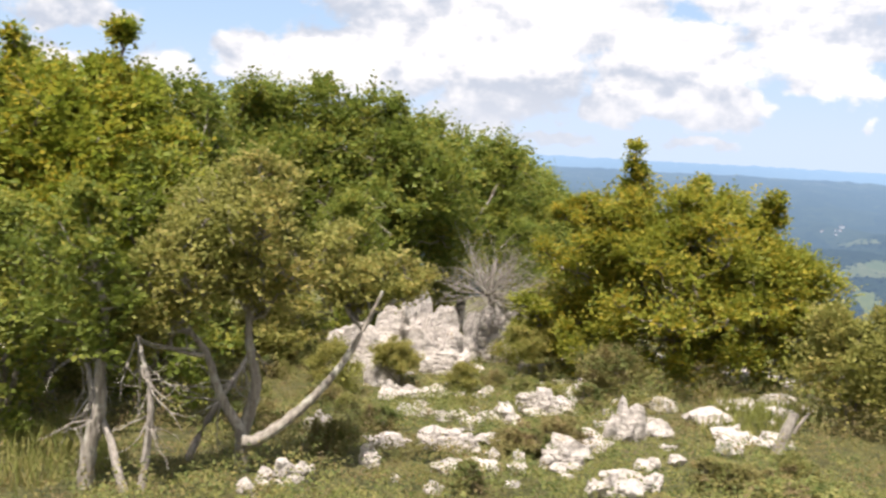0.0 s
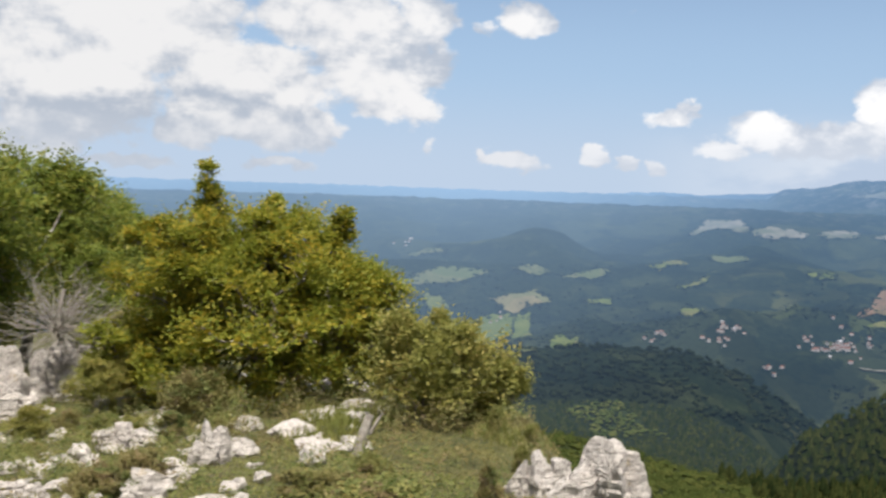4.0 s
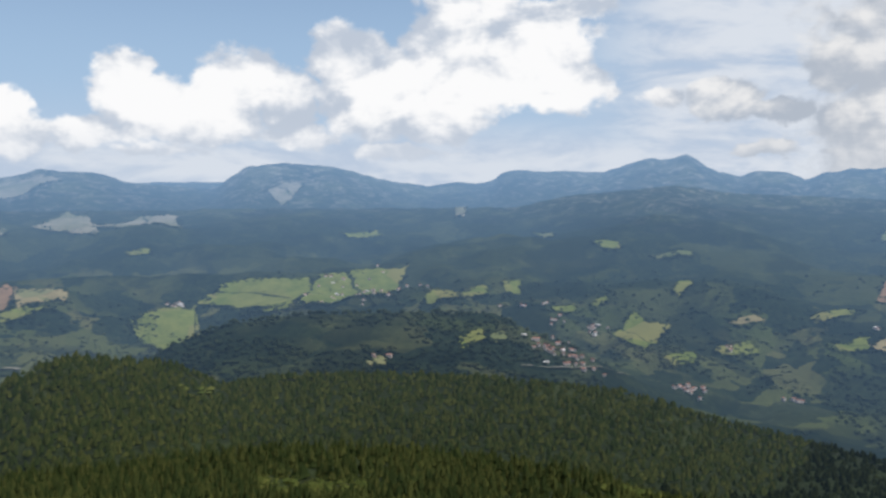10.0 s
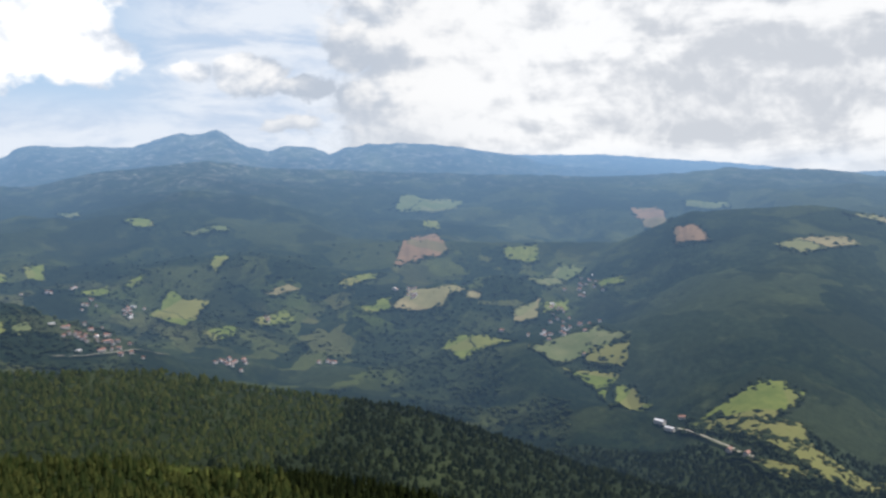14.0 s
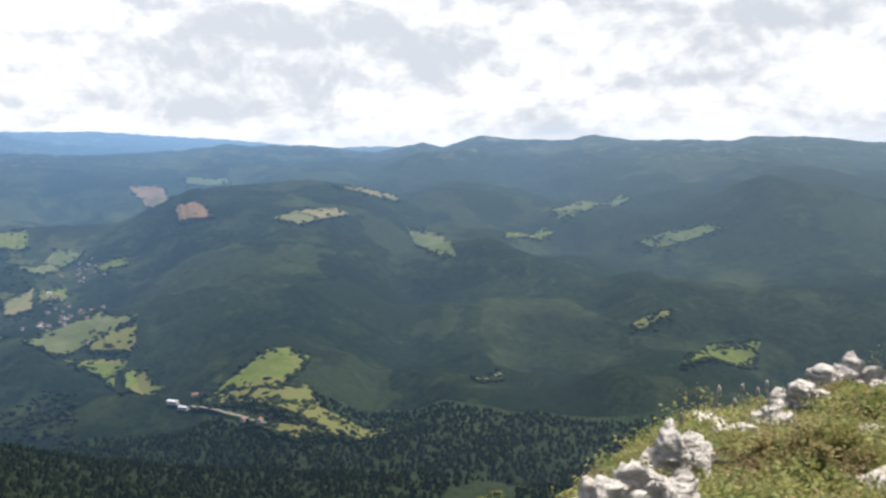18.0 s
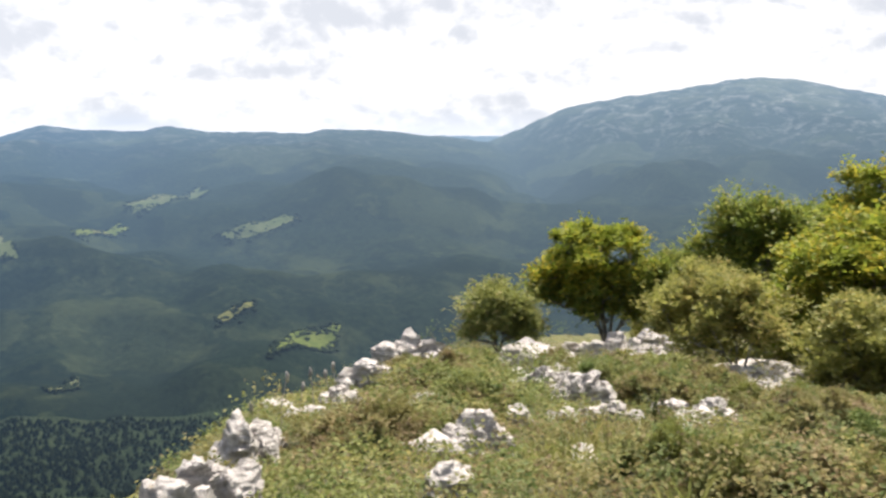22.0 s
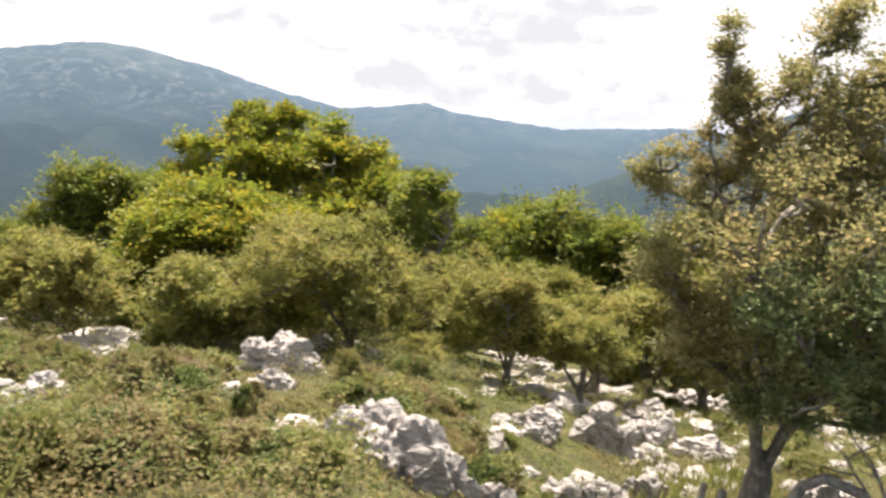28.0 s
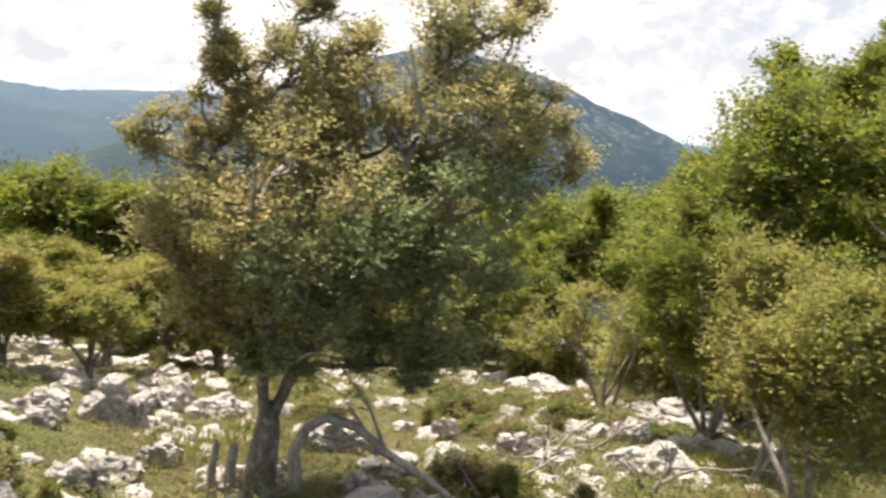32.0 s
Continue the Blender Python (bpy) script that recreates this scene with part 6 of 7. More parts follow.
def plant_woods():
    rng = np.random.default_rng(77)
    az, r = scatter(rng, 24, 118, 100, 470, 3.6)
    x, y = r * np.sin(np.radians(az)), r * np.cos(np.radians(az))
    broad = fbm(x / 60, y / 60, 3, 5) + np.clip((54 - az) / 14, 0, 1) * 0.9 > 0.42
    # past this bearing the needle colour carries cloud shade
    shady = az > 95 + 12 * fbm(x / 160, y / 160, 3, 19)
    for part_of, needles, label in ((~shady, PINE, "dense dark green pine plantation on the slope below"), (shady, SHADED_PINE, "dense pine plantation on the slope below, cloud shade put into its colour")):
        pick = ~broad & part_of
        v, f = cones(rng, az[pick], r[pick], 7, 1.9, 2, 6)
        tagged(new("pine_wood" if needles is PINE else "shaded_pine_wood", mesh_from("wood", v, f, needles)), label, "wood", kind="stuff")
    lumps_v, lumps_f = crowns(rng, az[broad], r[broad], 1.9)
    v, f = leaf_cloud(rng, np.stack([x, y, elevation(az, r) + 2.2], -1)[broad], 22, (1.2, 1.2, 0.9), 0.6, 0.4)
    a2, r2 = scatter(rng, 33, 64, 17, 100, 1.9)
    low = r2 > along(a2, EDGE) + 3
    a2, r2 = a2[low], r2[low]
    v2, f2 = leaf_cloud(rng, np.stack([r2 * np.sin(np.radians(a2)), r2 * np.cos(np.radians(a2)), elevation(a2, r2) + 0.7], -1), 26, (0.7, 0.7, 0.55), 0.30, 0.4)
    v, f = np.vstack([v, v2]), np.vstack([f, f2 + len(v)])
    tagged(new("young_wood", mesh_from("young_wood", lumps_v, lumps_f, COPSE)), "rounded light green bushes on the slope", "wood", kind="stuff")
    tagged(new("young_wood", mesh_from("young_wood", v, f, COPSE)), "light green young broadleaf trees on the slope", "wood", kind="stuff")
    az, r = scatter(rng, 16, 168, 470, 1150, 4.9)
    x, y = r * np.sin(np.radians(az)), r * np.cos(np.radians(az))
    thin = fbm(x / 130, y / 130, 4, 15)
    open_land = ~clear_of_fields(az, r)
    az, r, thin = az[~open_land], r[~open_land], thin[~open_land]
    # same split farther out: cloud shade painted as darker needles
    shade_side = az > 95 + 12 * fbm(x[~open_land] / 160, y[~open_land] / 160, 3, 19)
    for part_of, needles, label in ((~shade_side, PINE, "pine forest on the round hill below the summit"), (shade_side, SHADED_PINE, "pine forest on the steep valley side, darkened in colour for cloud shade")):
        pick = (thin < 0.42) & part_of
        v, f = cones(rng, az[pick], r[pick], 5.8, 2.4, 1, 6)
        tagged(new("pine_wood" if needles is PINE else "shaded_pine_wood", mesh_from("wood", v, f, needles)), label, "wood", kind="stuff")
    thin = np.where(shade_side, thin - 0.12, thin)
    v, f = crowns(rng, az[thin >= 0.42], r[thin >= 0.42], 3.2)
    tagged(new("oak_wood", mesh_from("oak_wood", v, f, COPSE)), "paler broadleaf copses in the pine forest", "wood", kind="stuff")
    az, r = scatter(rng, 12, 185, 1150, 2400, 9.5)
    ok = clear_of_fields(az, r)
    x, y = r * np.sin(np.radians(az)), r * np.cos(np.radians(az))
    ok &= (fbm(x / 230, y / 230, 4, 25) < 0.38) & (rng.uniform(0, 1, len(az)) > step(r, 1200, 2350))
    ok &= az < 112 + 16 * fbm(x / 300, y / 300, 3, 29)
    v, f = crowns(rng, az[ok], r[ok], 4.2)
    tagged(new("valley_wood", mesh_from("valley_wood", v, f, FAR_TREES, True)), "dark mixed woods covering the valley sides", "wood", kind="stuff")
    # hedge trees round the fields
    ha, hr = [h[0] for h in HEDGES], [h[1] for h in HEDGES]
    v, f = crowns(rng, np.concatenate(ha), np.concatenate(hr), 4.6)
    tagged(new("hedge_trees", mesh_from("hedge_trees", v, f, FAR_TREES, True)), "rows of trees and hedges along the field edges", "hedge", kind="stuff")


plant_woods()


# ---- rocks of the summit ----
def ball(level):
    bm = bmesh.new()
    bmesh.ops.create_icosphere(bm, subdivisions=level, radius=1.0)
    bm.verts.ensure_lookup_table()
    v = np.array([p.co[:] for p in bm.verts])
    f = np.array([[q.index for q in g.verts] for g in bm.faces])
    bm.free()
    return v, f


BALLS = {3: ball(3), 4: ball(4), 5: ball(5)}
ROCKS = []


def rock_mesh(seed, w, deep, h, level):
    """A weathered limestone block: split along beds and joints, with fretted edges."""
    rng = np.random.default_rng(seed)
    v, f = BALLS[level]
    v = v / (np.abs(v) ** 2.4).sum(1)[:, None] ** (1 / 2.4)
    for _ in range(18):
        nrm = rng.normal(0, 1, 3) * np.array([1, 1, 0.6])
        nrm /= np.linalg.norm(nrm)
        v = v - np.maximum(0, v @ nrm - rng.uniform(0.50, 0.86))[:, None] * nrm
    size = np.array([w / 2, deep / 2, h / 2])
    p = v * size
    lump = 0.33 * max(0.18, min(w, deep, h * 1.5))
    off = Vector(rng.uniform(-50, 50, 3))
    out = np.empty_like(p)
    for i, q in enumerate(p):
        c = Vector(q)
        s = off + Vector((c.x, c.y, c.z * 1.7)) * (0.62 / lump)
        near, _ = noise.voronoi(s)
        crack = min(1.0, (near[1] - near[0]) / 0.14)
        bed = noise.noise(Vector((s.x * 0.25, s.y * 0.25, s.z * 2.6)))
        layer = (s.z * 1.35 + 0.5 * noise.noise(s * 0.5)) % 1.0
        ledge = max(0.0, 1 - layer / 0.16)
        grain = noise.fractal(s * 3.0, 0.7, 2.1, 4)
        out[i] = c + (c.normalized() if c.length else c) * (lump * (0.26 * crack - 0.20 + 0.14 * bed + 0.13 * grain - 0.30 * ledge))
    return out, f


def rock(az, el, wide, tall, deep=1.0):
    """A rock whose foot shows at a bearing and a height in degrees, with its width and height in degrees."""
    p = spot(az, el, far=34.0)
    d = math.hypot(p.x, p.y)
    w, h = d * math.tan(radians(wide)), d * math.tan(radians(tall))
    seed = 900 + len(ROCKS)
    rng = np.random.default_rng(seed)
    blocks = [(0.0, 0.0, 1.0)] if w < 0.3 else [(0.0, 0.0, 0.86), (-0.36, rng.uniform(-.2, .1), 0.60), (0.34, rng.uniform(-.2, .1), 0.66)]
    if w > 0.8:
        blocks += [(rng.uniform(-.15, .15), -0.3, 0.52), (rng.uniform(-.5, -.3), -0.25, 0.36), (rng.uniform(.3, .5), -0.28, 0.42)]
    single = len(blocks) == 1
    ob = new("limestone_rock", None) if not single else None
    for k, (ox, oy, sc) in enumerate(blocks):
        bv, bf = rock_mesh(seed * 7 + k, w * (1.1 if single else 0.78) * (0.6 + 0.5 * sc), max(w * deep, 0.4) * sc, h * 2.0 * sc ** 0.8, 4 if w > 0.5 or k == 0 else 3)
        me = mesh_from("block", bv + np.array([ox * w, oy * w * deep, (sc ** 0.8 - 1) * h * 0.45]), bf, STONE)
        if single:
            ob = new("limestone_rock", me)
        else:
            part("block", me, ob)
    big = w > 0.9
    q = p + bearing(az) * (w * deep * 0.35)
    ob.matrix_basis = Matrix.Translation((q.x, q.y, p.z + h * 0.26)) @ Matrix.Rotation(-radians(az) + random.Random(seed).uniform(-0.3, 0.3), 4, "Z")
    tagged(ob, "large fretted pale grey limestone outcrop in the turf" if big else "pale grey weathered limestone block set in turf", "rock", "summit rocks")
    ROCKS.append((q.x, q.y, w / 2, h))


rock(146.5, -22.4, 6.06, 3.54)
rock(144.9, -22.9, 4.45, 2.48)
rock(148.8, -20.1, 4.25, 3.00)
rock(150.6, -19.0, 1.84, 0.87)
rock(158.6, -15.2, 3.72, 2.30)
rock(156.1, -16.1, 2.82, 1.50)
rock(160.2, -14.8, 2.48, 1.60)
rock(154.5, -16.7, 2.19, 0.78)
rock(152.5, -17.4, 2.12, 0.53)
rock(166.4, -15.1, 4.06, 1.65)
rock(168.7, -14.4, 3.36, 1.02)
rock(171.4, -14.8, 3.36, 1.94)
rock(167.0, -16.1, 2.82, 1.33)
rock(169.4, -16.9, 3.90, 1.84)
rock(171.3, -17.8, 3.36, 1.21)
rock(168.3, -17.8, 2.19, 0.63)
rock(162.9, -19.7, 4.24, 2.23)
rock(165.4, -18.1, 1.94, 1.07)
rock(160.9, -21.9, 3.26, 1.94)
rock(169.2, -19.8, 2.12, 0.58)
rock(168.4, -12.3, 2.48, 0.63)
rock(173.3, -14.1, 3.18, 1.45)
rock(1.1, -18.5, 3.22, 1.56)
rock(-9.1, -20.6, 2.93, 1.22)
rock(-11.2, -21.1, 1.37, 0.81)
rock(-3.8, -19.5, 1.37, 1.02)
rock(5.2, -18.9, 0.90, 0.86)
rock(7.7, -19.0, 2.15, 1.13)
rock(11.0, -20.3, 3.13, 1.40)
rock(13.1, -19.6, 1.76, 0.70)
rock(11.4, -17.1, 2.24, 2.56)
rock(12.7, -14.2, 1.66, 1.89)
rock(6.6, -16.1, 2.93, 1.40)
rock(4.4, -16.4, 1.17, 0.81)
rock(14.5, -18.0, 1.21, 0.59)
rock(-2.9, -15.4, 1.21, 0.70)
rock(-3.5, -15.0, 1.86, 1.67)
rock(0.2, -15.2, 1.21, 0.65)
rock(17.7, -16.2, 1.21, 0.65)
rock(5.4, -13.2, 1.17, 0.75)
rock(-7.3, -17.5, 1.37, 1.13)
rock(9.1, -14.5, 1.37, 0.97)
rock(-1.8, -13.7, 4.72, 4.5)
rock(3.2, -13.2, 3.07, 3.6)
rock(-5.4, -14.1, 2.83, 3.10)
rock(0.5, -14.1, 2.60, 2.02)
rock(5.2, -12.8, 1.65, 1.62)
rock(175.5, -14.5, 5.21, 1.11)
rock(180.7, -15.2, 5.90, 0.97)
rock(176.9, -17.3, 2.78, 1.22)
rock(190.2, -16.3, 4.17, 2.50)
rock(189.8, -17.2, 2.60, 0.97)
rock(197.1, -21.4, 6.95, 3.82)
rock(201.1, -22.8, 2.95, 2.43)
rock(203.5, -23.9, 3.47, 2.43)
rock(210.3, -19.6, 3.34, 2.64)
rock(213.1, -19.0, 2.57, 1.81)
rock(206.0, -18.8, 3.09, 1.25)
rock(216.3, -19.1, 3.09, 0.98)
rock(215.9, -16.6, 3.86, 0.89)
rock(213.9, -20.6, 2.06, 0.70)
rock(210.3, -22.6, 3.09, 1.66)
rock(213.0, -21.9, 2.32, 1.39)
rock(207.4, -22.3, 1.54, 0.70)
rock(204.7, -20.9, 1.03, 0.50)
rock(200.8, -17.6, 2.26, 0.63)
rock(175.1, -17.5, 3.47, 1.04)
rock(175.4, -14.5, 3.82, 0.76)
rock(180.0, -14.9, 5.56, 0.63)
rock(195.6, -19.8, 3.13, 2.43)
rock(208.5, -22.9, 3.34, 1.53)
rock(223.1, -20.9, 3.34, 1.66)
rock(230.1, -19.8, 1.41, 1.53)
rock(236.1, -16.6, 3.86, 0.66)
rock(240.1, -16.1, 2.83, 1.17)
rock(244.3, -15.0, 4.88, 0.83)
rock(244.2, -17.4, 4.88, 1.11)
rock(234.9, -20.3, 2.83, 1.39)
rock(241.6, -18.7, 2.18, 1.39)
rock(243.2, -20.3, 4.88, 1.53)
rock(245.9, -18.7, 2.83, 0.98)
rock(225.1, -22.9, 2.06, 1.00)
rock(249.3, -18.2, 1.67, 0.72)
rock(227.2, -22.2, 1.54, 0.72)
rock(212.9, -17.9, 3.09, 1.39)
rock(215.6, -19.2, 2.57, 0.83)
rock(206.2, -19.4, 2.32, 0.83)
rock(31.4, -18.8, 3.47, 2.78)
rock(35.0, -19.2, 4.9, 4.03)


def loose_stones():
    rng = np.random.default_rng(31)
    v0, f0 = BALLS[3]
    keep_v, keep_f, base = [], [], 0
    v1, f1 = ball(2)
    for a1, a2, r1, r2, n in ((203, 252, 8, 24, 430), (-4, 22, 9, 24, 190), (150, 205, 7, 18, 110)):
        az, r = rng.uniform(a1, a2, n), np.sqrt(rng.uniform(r1 * r1, r2 * r2, n))
        z = elevation(az, r)
        for a, q, h in zip(az, r, z):
            s = rng.uniform(0.05, 0.22) * rng.uniform(0.6, 1.3, 3) * np.array([1.3, 1.1, 0.7])
            v = v1 * s * (1 + 0.22 * rng.normal(0, 1, (len(v1), 1)))
            keep_v.append(v + np.array([q * math.sin(radians(a)), q * math.cos(radians(a)), h + s[2] * 0.4]))
            keep_f.append(f1 + base)
            base += len(v1)
    tagged(new("stones", mesh_from("stones", np.vstack(keep_v), np.vstack(keep_f), STONE)), "loose pale limestone stones scattered over turf", "stones", kind="stuff")


loose_stones()


# ---- dead wood ----
def dead(name, label, category, base, lines):
    thing = tagged(new(name), label, category)
    thing.location = base
    for k, (pts, rad) in enumerate(lines):
        v, f = tubes([(np.array(pts) - np.array(base), rad)], 8 if k == 0 else 6)
        part("stem" if k == 0 else "branch", mesh_from("stem", v, f, DEADWOOD, True), thing)
    return thing


def dead_spray(rng, start, way, length, n, thick):
    lines = []
    for _ in range(n):
        w = np.array(way) + rng.normal(0, 0.55, 3)
        w /= np.linalg.norm(w)
        p, e = wander(rng, start, w, length * rng.uniform(0.5, 1.1), 7, 0.2)
        lines.append((p, thick * np.linspace(1, 0.15, 8)))
        for _ in range(2):
            i = rng.integers(2, 6)
            q, _ = wander(rng, p[i], e + rng.normal(0, 0.7, 3), length * 0.4, 5, 0.25)
            lines.append((q, thick * 0.5 * np.linspace(1, 0.2, 6)))
    return lines


def dead_wood():
    rng = np.random.default_rng(5)
    d = 9.3
    arch = [at(221.1, -22.6, d), at(221.0, -20.8, d), at(221.6, -19.4, d), at(222.9, -18.7, d), at(224.8, -19.2, d), at(226.7, -20.6, d - .1), at(229.4, -21.9, d - .2), at(232.2, -23.6, d - .3)]
    dead("dead_branch", "bent bleached dead branch arching over rocks", "dead wood", arch[0], [(arch, [.075, .06, .055, .05, .05, .045, .04, .03])] + dead_spray(rng, arch[5], (0.6, -0.3, 0.1), 1.2, 4, 0.025))
    for a, e1, e2, r in ((216.2, -23.6, -20.2, .055), (217.3, -23.7, -20.4, .07)):
        p = spot(a, e1)
        dd = math.hypot(p.x, p.y)
        top = at(a + 0.1, e2, dd)
        dead("dead_stump", "short split grey stump beside the holly", "dead wood", p, [([np.array(p) - (0, 0, .1), (np.array(p) + top) / 2 + (.03, 0, 0), top], [r, r * .85, r * .6])])
    p = spot(20.1, -16.6)
    top = at(20.9, -14.2, math.hypot(p.x, p.y))
    dead("dead_stump", "leaning broken grey stump on the turf", "dead wood", p, [([np.array(p) - (0, 0, .1), (np.array(p) + top) / 2, top], [.085, .075, .055]), ([top - (0, 0, .25), top + (.18, 0, .02)], [.03, .012])])
    for a, e, n, ln in ((233.5, -22.4, 9, 1.5), (236.5, -20.5, 9, 1.6), (239.5, -19.5, 6, 1.3), (243.0, -21.5, 6, 1.4)):
        p = np.array(spot(a, e))
        dead("dead_branch", "heap of bare grey dead branches on stony ground", "dead wood", p, dead_spray(rng, p + (0, 0, .05), (0.5, 0.35, 0.16), ln, n, 0.028))
    for a, e in ((-18.3, -20.6), (-17.4, -20.6), (-14.9, -19.0)):
        p = np.array(spot(a, e))
        stem, _ = wander(rng, p, (0.1, 0.1, 1), 1.5, 6, 0.2)
        lines = [(stem, .045 * np.linspace(1, .4, 7))]
        for k in range(3, 7):
            lines += dead_spray(rng, stem[k], (rng.normal(0, .22), -0.1, -1.3), 0.75, 4, 0.010)
        dead("dead_tree", "grey dead tangle of hanging thorn branches", "dead wood", p, lines)
    p = at(2.9, -9.8, 19.6)
    dead("dead_shrub", "leafless grey-brown shrub in front of the crag", "dead wood", p, [([p, p + (0, 0, .5), p + (.1, 0, 1.0)], [.06, .05, .03])] + dead_spray(rng, p + (0, 0, .2), (0, 0, 0.28), 1.6, 105, 0.011))
    d = 9.2
    snag = [at(226.9, -6.0, d), at(226.6, -3.3, d), at(227.0, -0.2, d), at(226.2, 3.4, d)]
    dead("dead_limb", "bare white dead limb rising from the holly crown", "dead wood", snag[0], [(snag, [.04, .035, .026, .008]), ([snag[1], at(227.6, -1.5, d), at(228.4, 2.0, d)], [.025, .018, .006]), ([snag[2], at(226.4, 1.5, d), at(225.7, 2.6, d)], [.018, .012, .005])])


dead_wood()


# ---- low growth ----
def mound(x, y):
    return np.clip(0.14 + 0.72 * fbm(x / 1.3, y / 1.3, 3, 301) + 0.62 * fbm(x / 0.42, y / 0.42, 2, 333), 0.02, 0.8)


def off_rocks(x, y):
    ok = np.ones(len(x), bool)
    for rx, ry, rw, rh in ROCKS:
        ok &= (x - rx) ** 2 + (y - ry) ** 2 > (rw * 0.92) ** 2
    return ok


def below_rocks(x, y):
    """How far growth is held down close to the rocks, and on the side from which they are seen."""
    f = np.ones(len(x))
    for rx, ry, rw, rh in ROCKS:
        d = math.hypot(rx, ry)
        cx, cy = rx * (1 - 0.55 / d), ry * (1 - 0.55 / d)
        gap = np.hypot(x - cx, y - cy) - rw
        f = np.minimum(f, np.clip(0.2 + gap / 1.1, 0.2, 1))
    return f


def low_growth():
    rng = np.random.default_rng(88)
    P = {"scrub": [], "grass": [], "heath": []}
    for a1, a2, r1, r2, per, lush in ((-34, 326, 1.3, 3.7, 260, -.12), (46, 138, 3.7, 4.6, 200, .0), (262, 326, 3.7, 9, 120, .05), (138, 176, 3.6, 19, 420, .14), (176, 212, 3.6, 17, 360, .34), (212, 262, 6, 24, 330, .22), (-34, 10, 6.5, 24, 320, .26), (10, 46, 5.0, 21, 360, .32)):
        n = int(0.5 * radians(a2 - a1) * (r2 * r2 - r1 * r1) * per)
        az = rng.uniform(a1, a2, n)
        r = (r1 ** 1.4 + rng.uniform(0, 1, n) * (r2 ** 1.4 - r1 ** 1.4)) ** (1 / 1.4)
        ok = r < along(az, EDGE) - 0.15
        az, r = az[ok], r[ok]
        x, y = r * np.sin(np.radians(az)), r * np.cos(np.radians(az))
        ok = off_rocks(x, y)
        az, r, x, y = az[ok], r[ok], x[ok], y[ok]
        z = elevation(az, r)
        m = mound(x, y)
        kind = fbm(x / 2.3, y / 2.3, 3, 400) + lush
        tall = np.where(kind > -0.10, m, m * 0.35) * np.interp(az, [20, 140, 172, 180, 250], [1, 1.05, 1.05, 1.0, 1]) * below_rocks(x, y) * np.clip((along(az, EDGE) - r) / 2.6, 0.25, 1)
        p = np.stack([x, y, z + tall * np.sqrt(rng.uniform(0.05, 1, len(x)))], -1)
        P["scrub"].append(p[(kind > -0.10) & (kind < 0.30)])
        P["heath"].append(p[kind >= 0.30])
        P["grass"].append(p[kind <= -0.10])
    v, f = leaf_cloud(rng, np.vstack(P["scrub"]), 3, (.035, .035, .03), 0.034, 0.45)
    tagged(new("scrub", mesh_from("scrub", v, f, SCRUB)), "low brown-green heath scrub covering the summit", "scrub", kind="stuff")
    v, f = leaf_cloud(rng, np.vstack(P["heath"]), 3, (.04, .04, .04), 0.037, 0.45)
    tagged(new("scrub", mesh_from("green_scrub", v, f, HEATH)), "low grey-green scrub cushions between the rocks", "scrub", kind="stuff")
    g = np.vstack(P["grass"])
    n = len(g)
    h = rng.uniform(0.08, 0.30, n)[:, None]
    lean = rng.normal(0, 0.35, (n, 3)) * np.array([1, 1, 0])
    side = rng.normal(0, 1, (n, 3)) * np.array([1, 1, 0])
    side /= np.linalg.norm(side, axis=1)[:, None]
    up = np.array([0, 0, 1.0])
    g = g - np.array([0, 0, 0.03])
    v = np.stack([g - side * 0.012, g + side * 0.012, g + (up + lean) * h], 1).reshape(-1, 3)
    tagged(new("grass", mesh_from("grass", v, np.arange(3 * n).reshape(-1, 3), GRASS)), "yellow-green grass tufts among rocks", "grass", kind="stuff")


low_growth()


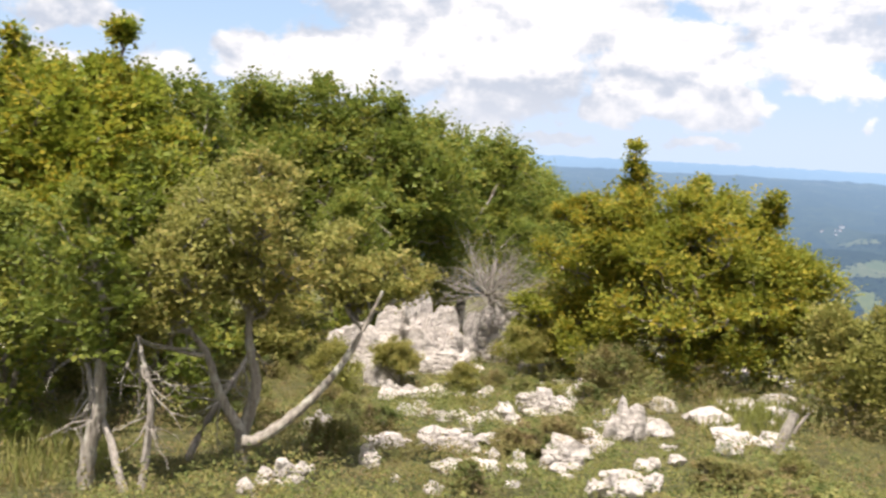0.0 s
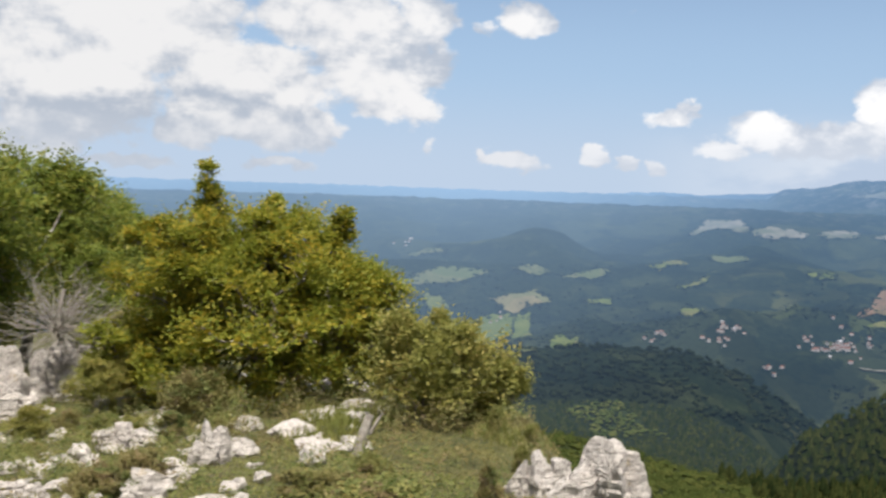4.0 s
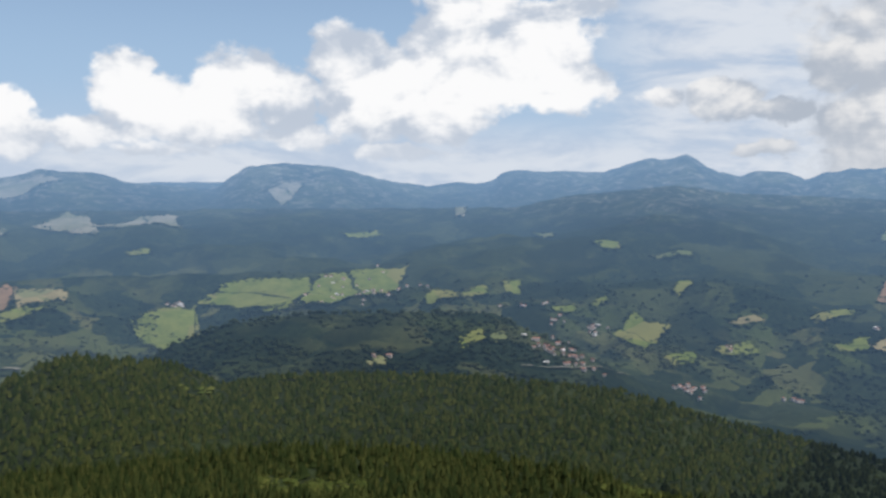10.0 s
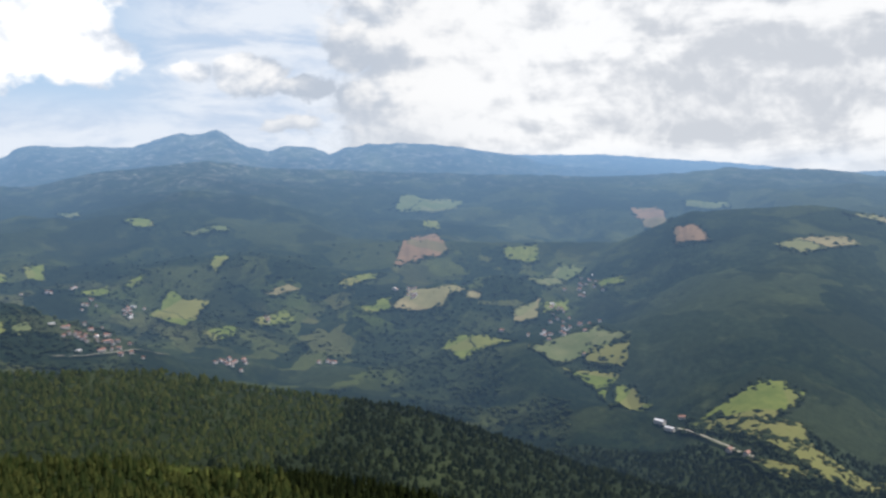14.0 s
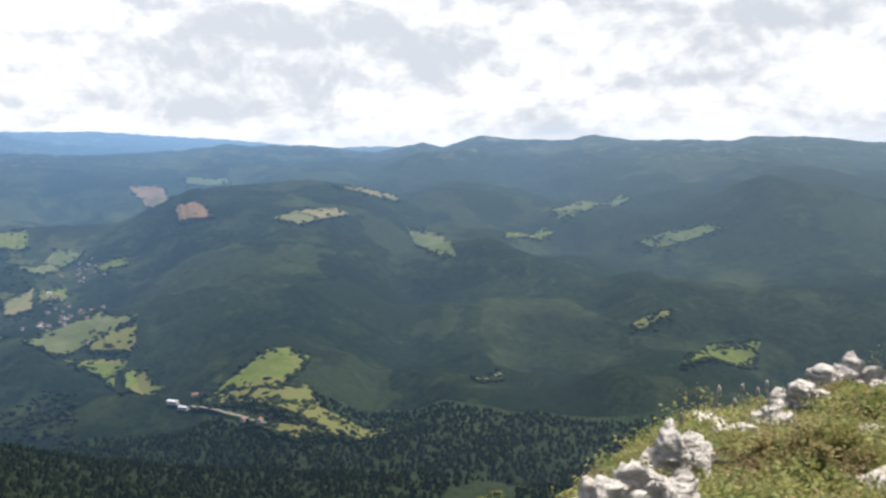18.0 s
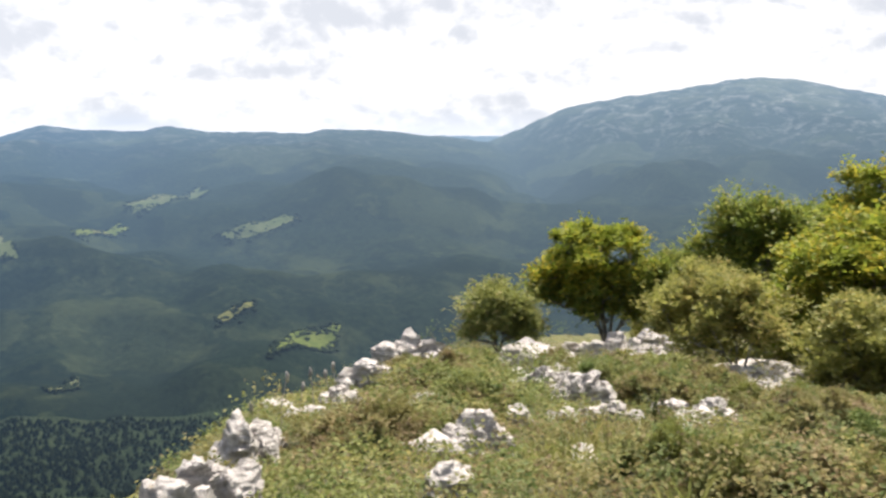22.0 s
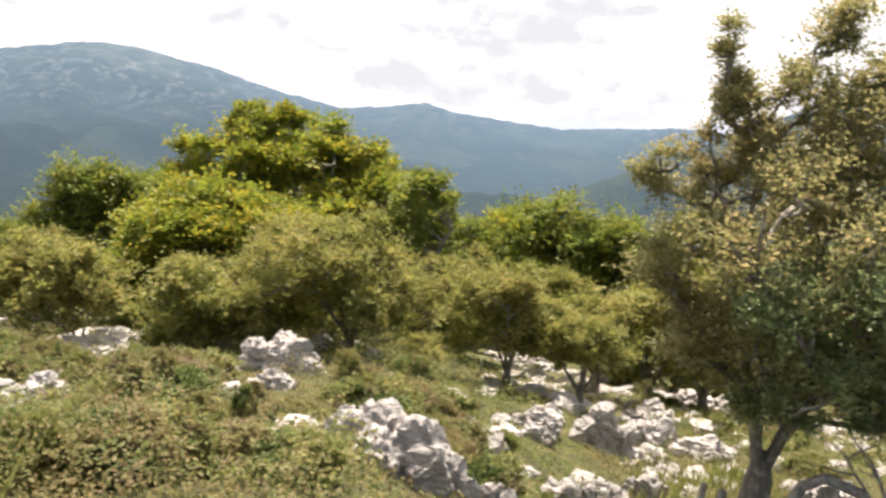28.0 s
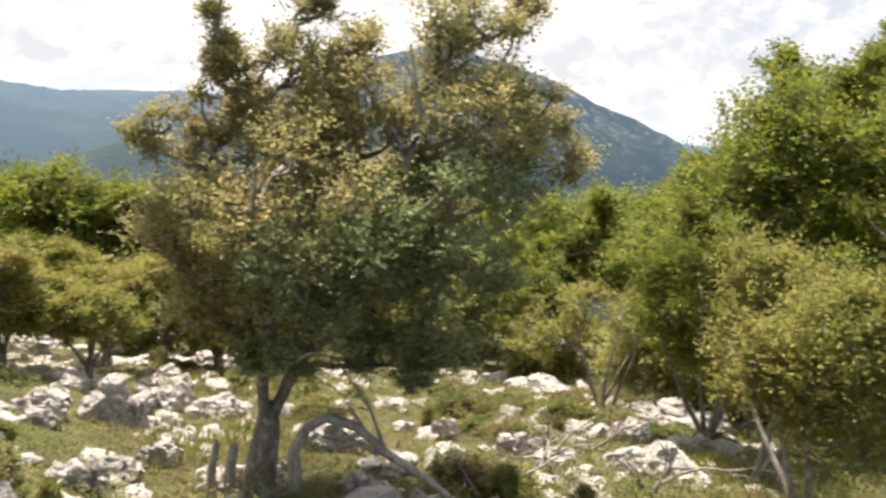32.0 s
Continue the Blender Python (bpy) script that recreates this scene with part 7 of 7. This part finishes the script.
# ---- small shrubs standing in the scrub ----
def heath_shrubs():
    rng = random.Random(12)
    kinds = [(SCRUB, "low brown-green heath shrub with woody stems", 0.34, 0.42), (HEATH, "small grey-green thorny cushion shrub", 0.30, 0.40), (SCRUB, "wiry brownish shrub with thin upright twigs", 0.50, 0.24), (GRASS, "bright yellow-green leafy clump", 0.28, 0.36)]
    made = []
    for k, (leaf, label, h, w) in enumerate(kinds):
        made.append(tree("heath_shrub", label, "shrub", Vector((0, 0, 0)), h, w, 0.02, leaf, BARK, 200 + k, limbs=22, lump=0.9, per=9, size=0.036, flat=0.35, stems=5, thick=0.022, gap=0.3 if k == 2 else 0.0, group="summit shrubs"))
    first = set()
    spots = [(rng.uniform(143, 176), rng.uniform(6, 14)) for _ in range(200)] + [(rng.uniform(174, 213), rng.uniform(5.5, 12.5)) for _ in range(150)] + [(rng.uniform(8, 36), rng.uniform(8, 15)) for _ in range(30)] + [(rng.uniform(213, 252), rng.uniform(8.5, 20)) for _ in range(64)] + [(rng.uniform(-14, 12), rng.uniform(9, 22)) for _ in range(46)]
    for az, r in spots:
        if r > float(along(az, EDGE)) - 1.8:
            continue
        p = stand(az, r)
        x, y = np.array([p.x]), np.array([p.y])
        if not off_rocks(x, y)[0] or below_rocks(x, y)[0] < 0.75:
            continue
        k = rng.choices(range(4), (5, 5, 2, 3))[0]
        m = Matrix.Translation(p) @ Matrix.Rotation(rng.uniform(0, 6.3), 4, "Z") @ Matrix.Diagonal((*[rng.uniform(0.5, 1.3)] * 2, rng.uniform(0.6, 1.3), 1))
        if k in first:
            copy_thing(made[k], m)
        else:
            first.add(k)
            made[k].matrix_basis = m


heath_shrubs()


# ---- dry stalks on the lip of the cliff ----
def stalks():
    rng = np.random.default_rng(64)
    for k, (az, dist, h) in enumerate(((150.9, 8.3, .34), (152.0, 8.9, .16), (152.9, 9.3, .22), (154.0, 9.6, .18), (154.3, 9.4, .24), (149.4, 7.9, .14))):
        p = np.array(stand(az, dist))
        line, way = wander(rng, p, (rng.normal(0, .1), rng.normal(0, .1), 1), h + 0.15, 5, 0.07)
        thing = tagged(new("flower_stalk"), "thin dry flower stalk with a pale seed head", "flower", "cliff edge stalks")
        thing.location = p
        v, f = tubes([(line - p, np.linspace(.006, .004, 6))], 5)
        part("stalk", mesh_from("stalk", v, f, DEADWOOD, True), thing)
        v1, f1 = BALLS[3]
        part("seed_head", mesh_from("seed_head", v1 * (.016, .016, .045) * (1 + .15 * rng.normal(0, 1, (len(v1), 1))) + (line[-1] - p), f1, DEADWOOD, True), thing, "fluffy pale seed head")


stalks()
